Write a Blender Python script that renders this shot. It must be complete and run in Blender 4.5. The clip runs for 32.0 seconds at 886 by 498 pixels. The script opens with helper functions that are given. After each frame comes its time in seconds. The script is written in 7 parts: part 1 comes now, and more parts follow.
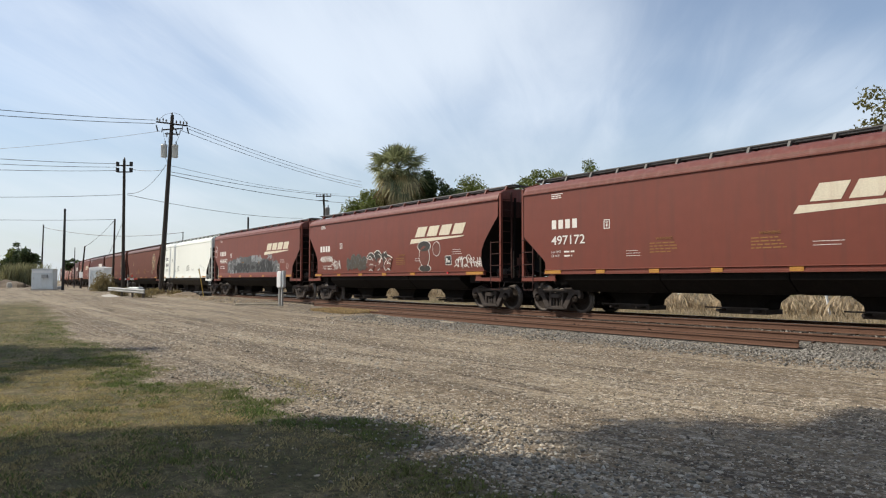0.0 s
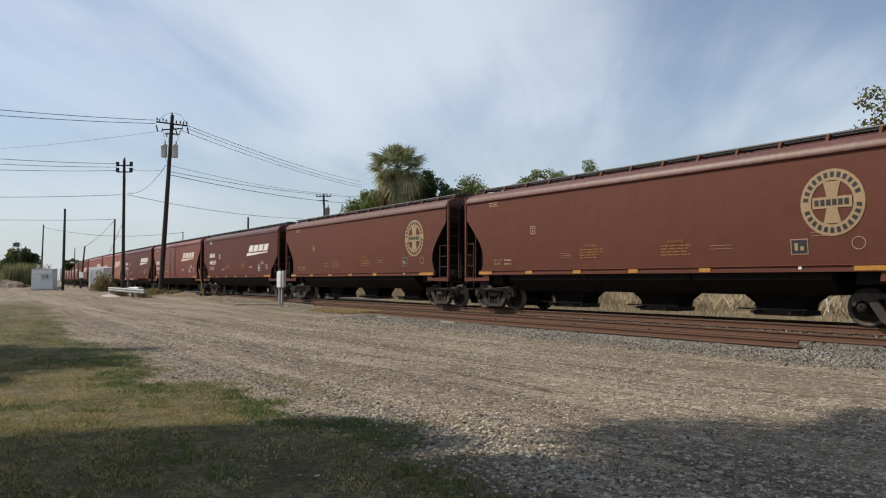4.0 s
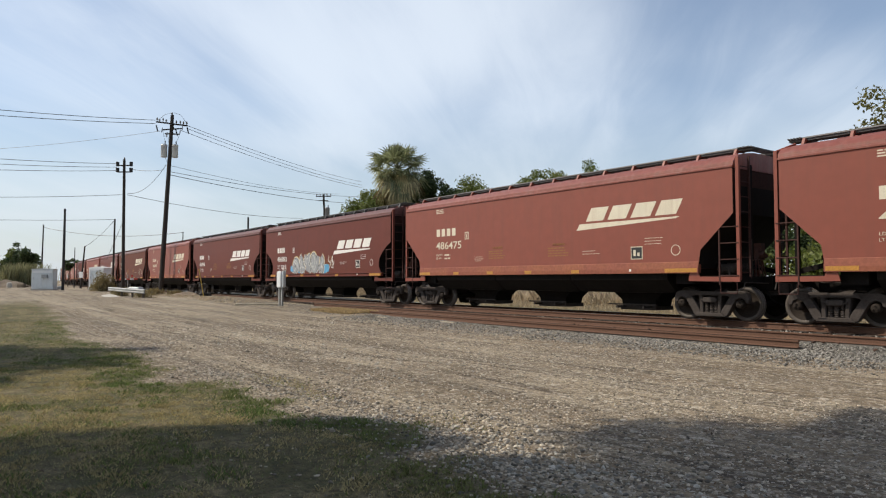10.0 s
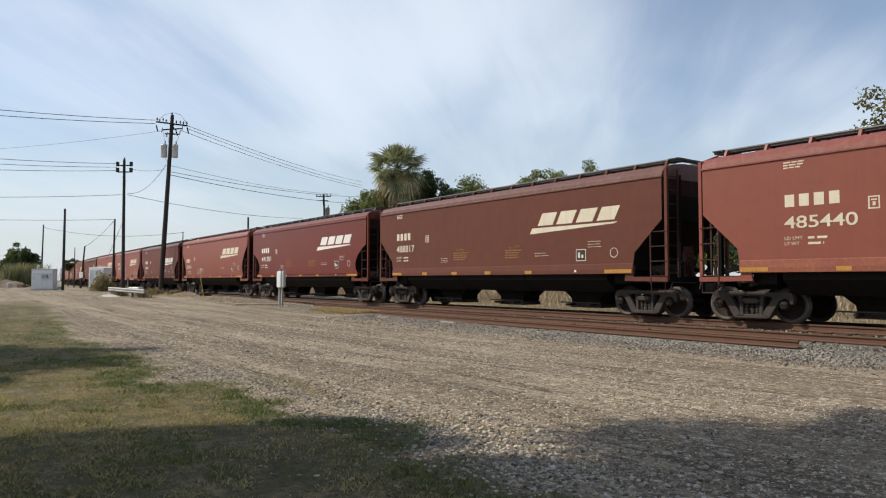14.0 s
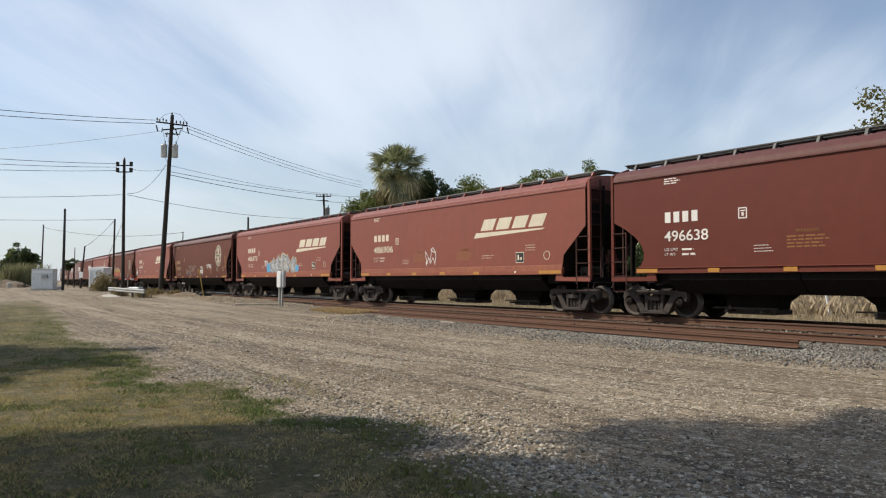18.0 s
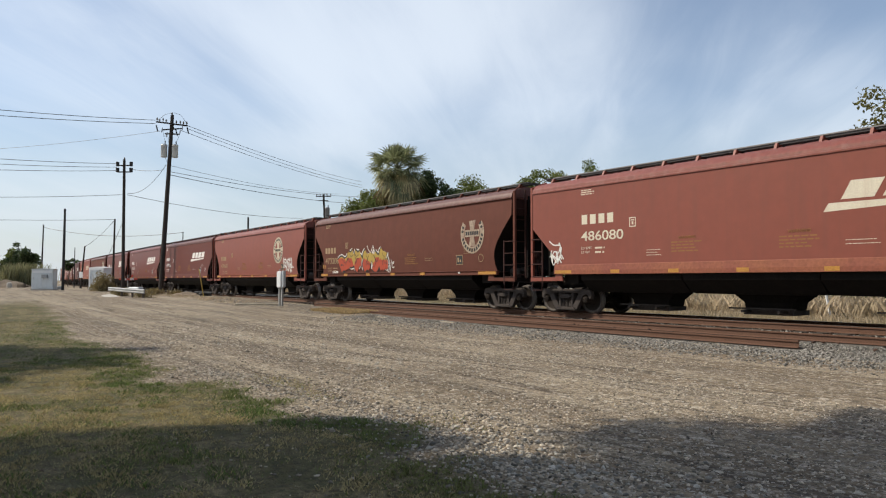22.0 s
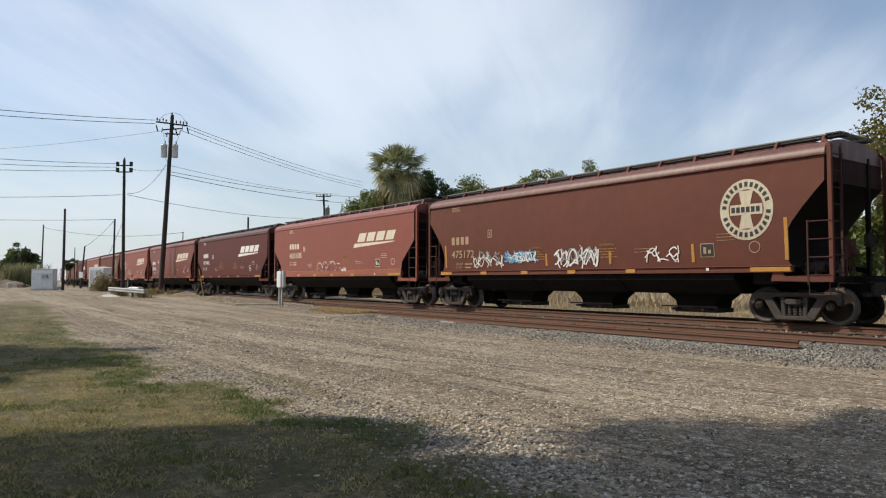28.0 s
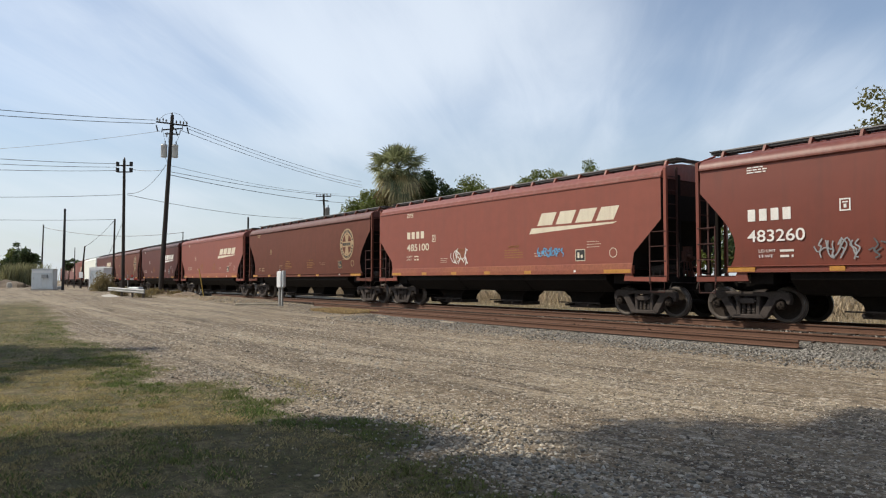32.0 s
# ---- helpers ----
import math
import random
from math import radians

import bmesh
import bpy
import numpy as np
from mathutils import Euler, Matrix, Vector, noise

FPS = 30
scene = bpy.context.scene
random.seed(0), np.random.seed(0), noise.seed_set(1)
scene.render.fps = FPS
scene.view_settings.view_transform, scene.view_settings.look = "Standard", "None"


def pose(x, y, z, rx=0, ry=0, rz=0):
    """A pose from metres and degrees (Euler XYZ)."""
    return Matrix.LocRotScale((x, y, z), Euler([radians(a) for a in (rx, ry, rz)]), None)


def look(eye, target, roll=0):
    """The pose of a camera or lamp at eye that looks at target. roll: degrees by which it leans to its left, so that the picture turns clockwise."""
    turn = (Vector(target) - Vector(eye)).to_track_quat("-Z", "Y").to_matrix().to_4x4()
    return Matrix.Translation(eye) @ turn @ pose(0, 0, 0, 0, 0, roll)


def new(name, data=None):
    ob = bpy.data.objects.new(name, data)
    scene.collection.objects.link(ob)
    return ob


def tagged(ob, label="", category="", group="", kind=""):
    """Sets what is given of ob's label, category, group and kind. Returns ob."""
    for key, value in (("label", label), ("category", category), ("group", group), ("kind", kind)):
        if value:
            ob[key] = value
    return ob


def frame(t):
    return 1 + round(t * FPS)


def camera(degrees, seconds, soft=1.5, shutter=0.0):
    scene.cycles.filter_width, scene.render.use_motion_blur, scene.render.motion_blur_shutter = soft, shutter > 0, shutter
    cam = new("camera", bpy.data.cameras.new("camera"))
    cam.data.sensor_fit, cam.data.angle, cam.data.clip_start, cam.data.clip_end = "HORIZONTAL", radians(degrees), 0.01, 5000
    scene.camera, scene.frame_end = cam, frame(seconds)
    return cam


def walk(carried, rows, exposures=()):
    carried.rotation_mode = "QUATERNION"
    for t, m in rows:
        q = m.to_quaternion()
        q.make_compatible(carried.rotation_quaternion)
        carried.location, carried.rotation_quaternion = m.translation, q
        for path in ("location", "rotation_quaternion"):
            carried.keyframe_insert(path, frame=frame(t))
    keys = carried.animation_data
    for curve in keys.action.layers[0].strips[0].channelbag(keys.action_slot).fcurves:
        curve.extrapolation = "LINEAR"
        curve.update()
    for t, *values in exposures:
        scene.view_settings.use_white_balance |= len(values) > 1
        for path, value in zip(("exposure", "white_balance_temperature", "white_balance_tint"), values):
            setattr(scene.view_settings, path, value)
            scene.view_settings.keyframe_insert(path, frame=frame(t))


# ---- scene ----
cam = camera(65.03, 32.0, soft=1.15)
RAIL = 0.5          # height of the rail tops over the yard
EYE = (0.0, 0.0, 1.60)
AIM = pose(*EYE, 92.5765, 0, 52.9215)
walk(cam, [(0.0, AIM), (32.0, AIM)], exposures=[(0.0, -0.06), (1.6, -0.04), (2.4, -0.12), (3.0, -0.28), (3.6, -0.30), (4.4, -0.20), (5.4, -0.10), (32.0, -0.10)])

# ---- light: hazy sun from behind on the left, thin cloud ----
SUN_WAY = Vector((-0.50, -0.52, 0.69)).normalized()   # towards the sun
sun_data = bpy.data.lights.new("sun", "SUN")
sun_data.energy, sun_data.angle, sun_data.color = 4.6, radians(0.8), (1.0, 0.915, 0.775)
sun = new("sun", sun_data)
sun.matrix_world = look((0, 0, 60), Vector((0, 0, 60)) - SUN_WAY)


def build_world():
    w = bpy.data.worlds.new("sky")
    scene.world = w
    w.use_nodes = True
    nt = w.node_tree
    nt.nodes.clear()
    N, L = nt.nodes.new, nt.links.new
    out, bg = N("ShaderNodeOutputWorld"), N("ShaderNodeBackground")
    sky = N("ShaderNodeTexSky")
    sky.sky_type, sky.sun_disc = "NISHITA", False
    sky.sun_elevation = math.asin(SUN_WAY.z)
    sky.sun_rotation = math.atan2(SUN_WAY.x, SUN_WAY.y)
    sky.air_density, sky.dust_density, sky.ozone_density = 1.0, 0.7, 1.8
    co = N("ShaderNodeTexCoord")
    sep = N("ShaderNodeSeparateXYZ")
    L(co.outputs["Generated"], sep.inputs[0])
    # cloud sheet: project the view ray on a plane overhead
    zz = N("ShaderNodeMath"); zz.operation = "ADD"; zz.inputs[1].default_value = 0.16
    L(sep.outputs[2], zz.inputs[0])
    zm = N("ShaderNodeMath"); zm.operation = "MAXIMUM"; zm.inputs[1].default_value = 0.05
    L(zz.outputs[0], zm.inputs[0])
    dv = N("ShaderNodeVectorMath"); dv.operation = "DIVIDE"
    cmb = N("ShaderNodeCombineXYZ")
    for i in range(3):
        L(zm.outputs[0], cmb.inputs[i])
    L(co.outputs["Generated"], dv.inputs[0]); L(cmb.outputs[0], dv.inputs[1])
    mp = N("ShaderNodeMapping")
    mp.inputs["Rotation"].default_value = (0, 0, radians(28))
    mp.inputs["Scale"].default_value = (0.8, 1.25, 0.0)
    mp.inputs["Location"].default_value = (1.3, 0.45, 0)
    vr = N("ShaderNodeVectorRotate"); vr.rotation_type = "Z_AXIS"; vr.inputs["Angle"].default_value = radians(48)
    L(dv.outputs[0], vr.inputs[0]); L(vr.outputs[0], mp.inputs[0])
    n1 = N("ShaderNodeTexNoise"); n1.inputs["Scale"].default_value = 0.62; n1.inputs["Detail"].default_value = 3.5
    n1.inputs["Roughness"].default_value = 0.45; n1.inputs["Distortion"].default_value = 0.25
    L(mp.outputs[0], n1.inputs[0])
    rp = N("ShaderNodeMapRange"); rp.interpolation_type = "SMOOTHSTEP"
    rp.inputs[1].default_value, rp.inputs[2].default_value = 0.33, 0.70
    rp.inputs[3].default_value, rp.inputs[4].default_value = 0.12, 0.72
    # fine drawn-out cirrus threads
    mp3 = N("ShaderNodeMapping"); mp3.inputs["Scale"].default_value = (0.55, 2.4, 0.0); mp3.inputs["Rotation"].default_value = (0, 0, radians(-24))
    n3 = N("ShaderNodeTexNoise"); n3.inputs["Scale"].default_value = 1.9; n3.inputs["Detail"].default_value = 6; n3.inputs["Roughness"].default_value = 0.62; n3.inputs["Distortion"].default_value = 0.6
    L(vr.outputs[0], mp3.inputs[0]); L(mp3.outputs[0], n3.inputs[0])
    r3 = N("ShaderNodeMapRange"); r3.inputs[1].default_value, r3.inputs[2].default_value = 0.35, 0.70
    r3.inputs[3].default_value, r3.inputs[4].default_value = -0.03, 0.04
    L(n3.outputs[0], r3.inputs[0])
    # the sheet thins out towards the east
    dt = N("ShaderNodeVectorMath"); dt.operation = "DOT_PRODUCT"; dt.inputs[1].default_value = (0.603, 0.798, 0.0)
    L(co.outputs["Generated"], dt.inputs[0])
    r5 = N("ShaderNodeMapRange"); r5.interpolation_type = "SMOOTHSTEP"
    r5.inputs[1].default_value, r5.inputs[2].default_value = -0.05, 0.55
    r5.inputs[3].default_value, r5.inputs[4].default_value = 0.0, -0.095
    L(dt.outputs["Value"], r5.inputs[0])
    ad = N("ShaderNodeMath"); ad.operation = "ADD"; L(n1.outputs[0], ad.inputs[0]); L(r3.outputs[0], ad.inputs[1])
    ad2 = N("ShaderNodeMath"); ad2.operation = "ADD"; L(ad.outputs[0], ad2.inputs[0]); L(r5.outputs[0], ad2.inputs[1])
    L(ad2.outputs[0], rp.inputs[0])
    # haze towards the horizon
    hz = N("ShaderNodeMapRange")
    hz.inputs[1].default_value, hz.inputs[2].default_value = 0.0, 0.24
    hz.inputs[3].default_value, hz.inputs[4].default_value = 0.80, 0.0
    L(sep.outputs[2], hz.inputs[0])
    low = N("ShaderNodeMixRGB")
    low.inputs[2].default_value = (4.9, 5.4, 5.8, 1)
    mx = N("ShaderNodeMixRGB")
    mx.inputs[2].default_value = (7.4, 8.0, 8.7, 1)
    L(rp.outputs[0], mx.inputs[0]); L(sky.outputs[0], mx.inputs[1])
    L(hz.outputs[0], low.inputs[0]); L(mx.outputs[0], low.inputs[1])
    L(low.outputs[0], bg.inputs[0])
    bg.inputs[1].default_value = 0.135
    L(bg.outputs[0], out.inputs[0])


build_world()


# ---- materials ----
def mat(name, col, rough=0.8, metal=0.0, var=0.25, scale=4.0, fine=40.0, bump=0.0, bump_scale=60.0, tint=None, spec=0.5,
        island=0.0, objvar=0.0, streak=0.0, streak_col=None, thin=0.0):
    """Painted or rough surface: base colour varied at two scales, with relief."""
    m = bpy.data.materials.new(name)
    m.use_nodes = True
    nt = m.node_tree
    N, L = nt.nodes.new, nt.links.new
    b = nt.nodes["Principled BSDF"]
    b.inputs["Roughness"].default_value = rough
    b.inputs["Metallic"].default_value = metal
    b.inputs["Specular IOR Level"].default_value = spec
    co = N("ShaderNodeTexCoord")
    n1, n2 = N("ShaderNodeTexNoise"), N("ShaderNodeTexNoise")
    n1.inputs["Scale"].default_value, n1.inputs["Detail"].default_value = scale, 5
    n2.inputs["Scale"].default_value, n2.inputs["Detail"].default_value = fine, 3
    L(co.outputs["Object"], n1.inputs[0]); L(co.outputs["Object"], n2.inputs[0])
    c2 = tint or tuple(x * 0.55 for x in col)
    mx = N("ShaderNodeMixRGB")
    mx.inputs[1].default_value, mx.inputs[2].default_value = (*col, 1), (*c2, 1)
    r1 = N("ShaderNodeMapRange")
    r1.inputs[1].default_value, r1.inputs[2].default_value = 0.35, 0.75
    r1.inputs[3].default_value, r1.inputs[4].default_value = 0.0, min(1.0, var * 2.2)
    L(n1.outputs[0], r1.inputs[0]); L(r1.outputs[0], mx.inputs[0])
    hs = N("ShaderNodeHueSaturation")
    L(mx.outputs[0], hs.inputs["Color"])
    r2 = N("ShaderNodeMapRange")
    r2.inputs[1].default_value, r2.inputs[2].default_value = 0.25, 0.75
    r2.inputs[3].default_value, r2.inputs[4].default_value = 1 - var, 1 + var
    L(n2.outputs[0], r2.inputs[0])
    val = r2.outputs[0]
    if island or objvar:
        src = N("ShaderNodeNewGeometry").outputs["Random Per Island"] if island else N("ShaderNodeObjectInfo").outputs["Random"]
        k = island or objvar
        r3 = N("ShaderNodeMapRange")
        r3.inputs[3].default_value, r3.inputs[4].default_value = 1 - k, 1 + k
        L(src, r3.inputs[0])
        mu = N("ShaderNodeMath"); mu.operation = "MULTIPLY"
        L(val, mu.inputs[0]); L(r3.outputs[0], mu.inputs[1])
        val = mu.outputs[0]
    L(val, hs.inputs["Value"])
    last = hs.outputs[0]
    if streak:
        mp = N("ShaderNodeMapping"); mp.inputs["Scale"].default_value = (5.0, 5.0, 0.35)
        n3 = N("ShaderNodeTexNoise"); n3.inputs["Scale"].default_value = 1.2; n3.inputs["Detail"].default_value = 6
        L(co.outputs["Object"], mp.inputs[0]); L(mp.outputs[0], n3.inputs[0])
        r4 = N("ShaderNodeMapRange")
        r4.inputs[1].default_value, r4.inputs[2].default_value = 0.48, 0.72
        r4.inputs[4].default_value = streak
        m3 = N("ShaderNodeMixRGB"); m3.inputs[2].default_value = (*(streak_col or (0.10, 0.07, 0.05)), 1)
        L(n3.outputs[0], r4.inputs[0]); L(r4.outputs[0], m3.inputs[0]); L(last, m3.inputs[1])
        last = m3.outputs[0]
    L(last, b.inputs["Base Color"])
    if bump:
        n4 = N("ShaderNodeTexNoise"); n4.inputs["Scale"].default_value, n4.inputs["Detail"].default_value = bump_scale, 4
        bp = N("ShaderNodeBump"); bp.inputs["Strength"].default_value = bump; bp.inputs["Distance"].default_value = 0.02
        L(co.outputs["Object"], n4.inputs[0]); L(n4.outputs[0], bp.inputs["Height"]); L(bp.outputs[0], b.inputs["Normal"])
    if thin:      # leaves let some light through
        tr, ms = N("ShaderNodeBsdfTranslucent"), N("ShaderNodeMixShader")
        L(last, tr.inputs[0]); ms.inputs[0].default_value = thin
        L(b.outputs[0], ms.inputs[1]); L(tr.outputs[0], ms.inputs[2]); L(ms.outputs[0], nt.nodes["Material Output"].inputs[0])
    return m


M = {
    "faded": mat("faded_red_paint", (0.226, 0.061, 0.039), 0.5, spec=0.42, var=0.05, scale=0.35, fine=3.5, streak=0.22, streak_col=(0.145, 0.056, 0.040)),
    "mid": mat("mineral_red_paint", (0.165, 0.043, 0.028), 0.5, spec=0.38, var=0.05, scale=0.35, fine=3.5, streak=0.35, streak_col=(0.095, 0.038, 0.028)),
    "umbered": mat("umber_red_paint", (0.130, 0.034, 0.023), 0.5, spec=0.22, var=0.06, scale=0.35, fine=3.5, streak=0.28, streak_col=(0.096, 0.034, 0.025)),
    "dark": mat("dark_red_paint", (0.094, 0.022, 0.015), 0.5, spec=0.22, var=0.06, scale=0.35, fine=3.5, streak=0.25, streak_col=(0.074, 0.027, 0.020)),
    "brown": mat("brown_paint", (0.124, 0.043, 0.029), 0.7, spec=0.2, var=0.08, scale=0.35, fine=3.5, streak=0.4, streak_col=(0.095, 0.038, 0.026)),
    "bright": mat("fresh_red_paint", (0.140, 0.021, 0.011), 0.35, spec=0.3, var=0.06, scale=0.5, fine=10, streak=0.12),
    "white": mat("white_car_paint", (0.83, 0.845, 0.78), 0.4, var=0.03, scale=0.5, fine=10, streak=0.06, streak_col=(0.50, 0.46, 0.38)),
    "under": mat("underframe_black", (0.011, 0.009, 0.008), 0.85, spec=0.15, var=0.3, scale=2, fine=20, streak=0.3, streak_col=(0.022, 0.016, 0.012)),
    "ends": mat("dark_end_sheet", (0.045, 0.019, 0.015), 0.8, spec=0.15, var=0.3, scale=1.5, fine=14, streak=0.5, streak_col=(0.022, 0.014, 0.012)),
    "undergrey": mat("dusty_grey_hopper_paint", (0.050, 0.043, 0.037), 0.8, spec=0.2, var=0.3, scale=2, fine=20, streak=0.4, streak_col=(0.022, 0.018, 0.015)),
    "steel": mat("cast_steel_dusty", (0.068, 0.056, 0.050), 0.85, spec=0.2, var=0.3, scale=3, fine=30, bump=0.2),
    "wheel": mat("wheel_steel", (0.030, 0.022, 0.017), 0.8, spec=0.2, var=0.3, scale=3, fine=30),
    "rim": mat("dusty_wheel_rim", (0.105, 0.088, 0.076), 0.7, metal=0.2, spec=0.3, var=0.2),
    "tread": mat("worn_tread_steel", (0.22, 0.20, 0.185), 0.4, metal=0.6, var=0.15),
    "walk": mat("walkway_grating_dark", (0.10, 0.098, 0.095), 0.6, metal=0.3, var=0.2),
    "edging": mat("dull_steel_edging", (0.21, 0.205, 0.20), 0.6, metal=0.2, var=0.15),
    "cream": mat("cream_stencil_paint", (0.66, 0.60, 0.47), 0.7, var=0.10, scale=2, fine=30, streak=0.25, streak_col=(0.40, 0.25, 0.18)),
    "buff": mat("buff_emblem_paint", (0.53, 0.465, 0.345), 0.75, var=0.14, scale=2, fine=30, streak=0.3, streak_col=(0.32, 0.20, 0.14)),
    "snow": mat("white_stencil_paint", (0.74, 0.72, 0.68), 0.7, var=0.10, scale=2, fine=30, streak=0.2, streak_col=(0.45, 0.30, 0.24)),
    "brakered": mat("rust_red_brake_gear", (0.105, 0.040, 0.030), 0.8, var=0.3, scale=5, fine=30, tint=(0.05, 0.03, 0.025)),
    "wornbuff": mat("worn_buff_emblem_paint", (0.42, 0.35, 0.26), 0.75, var=0.3, scale=5, fine=22, tint=(0.17, 0.085, 0.06), streak=0.75, streak_col=(0.20, 0.11, 0.08)),
    "tan": mat("faded_gold_stencil_paint", (0.36, 0.25, 0.14), 0.7, var=0.12, scale=2, fine=30, streak=0.25, streak_col=(0.2, 0.11, 0.07)),
    "sillworn": mat("worn_faded_sill_paint", (0.225, 0.070, 0.048), 0.65, spec=0.25, var=0.18, scale=0.8, fine=14, tint=(0.36, 0.155, 0.055)),
    "yellow": mat("yellow_reflective_strip", (0.46, 0.215, 0.035), 0.5, var=0.25, scale=3, fine=30),
    "ochre": mat("faded_ochre_stencil", (0.27, 0.125, 0.035), 0.7, var=0.15),
    "redlamp": mat("red_reflector", (0.7, 0.02, 0.03), 0.3, var=0.1),
    "black": mat("black_stencil_paint", (0.02, 0.02, 0.02), 0.6, var=0.2),
    "fitting": mat("dirty_brown_fitting_paint", (0.062, 0.028, 0.024), 0.7, spec=0.2, var=0.25, scale=3, fine=20),
    "silver": mat("silver_spray_paint", (0.30, 0.31, 0.32), 0.5, var=0.25, scale=3, fine=20),
    "ash": mat("grey_spray_paint", (0.10, 0.105, 0.11), 0.6, var=0.25, scale=3, fine=20),
    "slate": mat("dark_grey_spray_paint", (0.100, 0.103, 0.105), 0.6, var=0.40, scale=1.6, fine=7, tint=(0.040, 0.041, 0.043)),
    "charcoal": mat("charcoal_spray_paint", (0.035, 0.030, 0.026), 0.6, var=0.25, scale=3, fine=20),
    "olive": mat("olive_spray_paint", (0.075, 0.062, 0.046), 0.6, var=0.25),
    "umber": mat("red_brown_spray_paint", (0.15, 0.045, 0.03), 0.6, var=0.2),
    "cyan": mat("blue_spray_paint", (0.10, 0.33, 0.55), 0.6, var=0.15),
    "gold": mat("yellow_spray_paint", (0.42, 0.285, 0.05), 0.6, var=0.15),
    "orange": mat("red_spray_paint", (0.42, 0.060, 0.022), 0.6, var=0.15),
    "rust": mat("rusty_rail", (0.122, 0.060, 0.036), 0.85, var=0.28, scale=2.5, fine=40, tint=(0.100, 0.046, 0.026), bump=0.3),
    "railtop": mat("polished_rail_top", (0.45, 0.43, 0.42), 0.3, metal=0.9, var=0.1),
    "tie": mat("weathered_tie_wood", (0.085, 0.060, 0.045), 0.9, var=0.35, scale=3, fine=40, objvar=0.3, bump=0.5),
    "pole": mat("creosoted_pole_wood", (0.034, 0.026, 0.021), 0.9, var=0.3, scale=2, fine=30, streak=0.5, streak_col=(0.060, 0.046, 0.037), bump=0.4),
    "poledark": mat("dark_steel_pole", (0.022, 0.021, 0.02), 0.7, var=0.2),
    "wire": mat("aluminium_wire_dull", (0.10, 0.10, 0.11), 0.6, var=0.1),
    "gray": mat("grey_enamel_cabinet", (0.52, 0.55, 0.56), 0.45, var=0.08, scale=1.5, fine=12, streak=0.2, streak_col=(0.33, 0.32, 0.30)),
    "silverbox": mat("aluminium_cabinet", (0.60, 0.63, 0.63), 0.45, metal=0.1, var=0.08, streak=0.2, streak_col=(0.4, 0.38, 0.35)),
    "galv": mat("galvanised_steel", (0.36, 0.36, 0.35), 0.6, metal=0.3, var=0.25, scale=3),
    "porcelain": mat("grey_insulator", (0.25, 0.24, 0.24), 0.3, var=0.1),
    "stone": mat("crushed_stone", (0.40, 0.34, 0.265), 0.9, var=0.25, scale=6, fine=60, island=0.8, bump=0.4),
    "ballast": mat("grey_ballast_stone", (0.225, 0.210, 0.184), 0.9, var=0.25, scale=6, fine=60, island=0.9, bump=0.4),
    "cane": mat("pale_dry_cane", (0.29, 0.275, 0.145), 0.8, var=0.3, scale=0.6, fine=9, tint=(0.16, 0.17, 0.07), island=0.4, thin=0.3),
    "palewood": mat("pale_split_wood", (0.50, 0.43, 0.32), 0.9, var=0.3, scale=4, fine=30, bump=0.4),
    "straw": mat("golden_straw", (0.50, 0.375, 0.20), 0.9, var=0.3, scale=0.6, fine=9, tint=(0.34, 0.25, 0.12), island=0.4, thin=0.3),
    "soil": mat("loose_soil", (0.20, 0.150, 0.102), 0.95, var=0.35, scale=3, fine=25, tint=(0.11, 0.085, 0.06), bump=0.8, bump_scale=12),
    "bed": mat("packed_ballast", (0.150, 0.135, 0.115), 0.95, var=0.45, scale=9, fine=48, tint=(0.09, 0.08, 0.07), bump=0.9, bump_scale=45),
    "blade": mat("lawn_grass", (0.112, 0.168, 0.042), 0.8, var=0.3, scale=0.5, fine=9, tint=(0.24, 0.22, 0.085), island=0.45, thin=0.3),
    "drygrass": mat("dry_grass", (0.50, 0.405, 0.285), 0.9, var=0.3, scale=0.6, fine=9, tint=(0.34, 0.27, 0.16), island=0.4, thin=0.3),
    "drybush": mat("dry_bush_leaves", (0.27, 0.205, 0.095), 0.9, var=0.3, scale=0.6, fine=9, tint=(0.17, 0.15, 0.065), island=0.4, thin=0.3),
    "bark": mat("tree_bark", (0.10, 0.078, 0.06), 0.95, var=0.3, scale=4, fine=30, bump=0.6),
    "leaf": mat("tree_leaves", (0.125, 0.165, 0.036), 0.6, var=0.3, scale=0.6, fine=4, tint=(0.16, 0.145, 0.04), island=0.5, thin=0.4),
    "leafdark": mat("dark_tree_leaves", (0.060, 0.088, 0.030), 0.7, var=0.3, scale=0.6, fine=4, island=0.5, thin=0.35),
    "leafturn": mat("turning_tree_leaves", (0.175, 0.140, 0.040), 0.6, var=0.3, scale=0.6, fine=4, tint=(0.12, 0.14, 0.035), island=0.5, thin=0.4),
    "frond": mat("palm_frond", (0.215, 0.235, 0.120), 0.55, var=0.25, scale=1, fine=8, island=0.4, thin=0.35),
    "frondpale": mat("yellowing_palm_frond", (0.40, 0.40, 0.20), 0.6, var=0.25, scale=1, fine=8, island=0.4, thin=0.35),
    "frondbrown": mat("brown_dead_palm_frond", (0.20, 0.14, 0.075), 0.8, var=0.3, scale=1, fine=8, island=0.4, thin=0.2),
    "frondold": mat("dry_palm_frond", (0.60, 0.51, 0.28), 0.75, var=0.3, scale=1, fine=8, island=0.4, thin=0.35),
    "concrete": mat("pale_concrete", (0.45, 0.42, 0.37), 0.9, var=0.15, bump=0.2),
    "sign": mat("white_sign_sheet", (0.75, 0.75, 0.74), 0.5, var=0.05),
    "stake": mat("yellow_marker_paint", (0.55, 0.38, 0.08), 0.6, var=0.15),
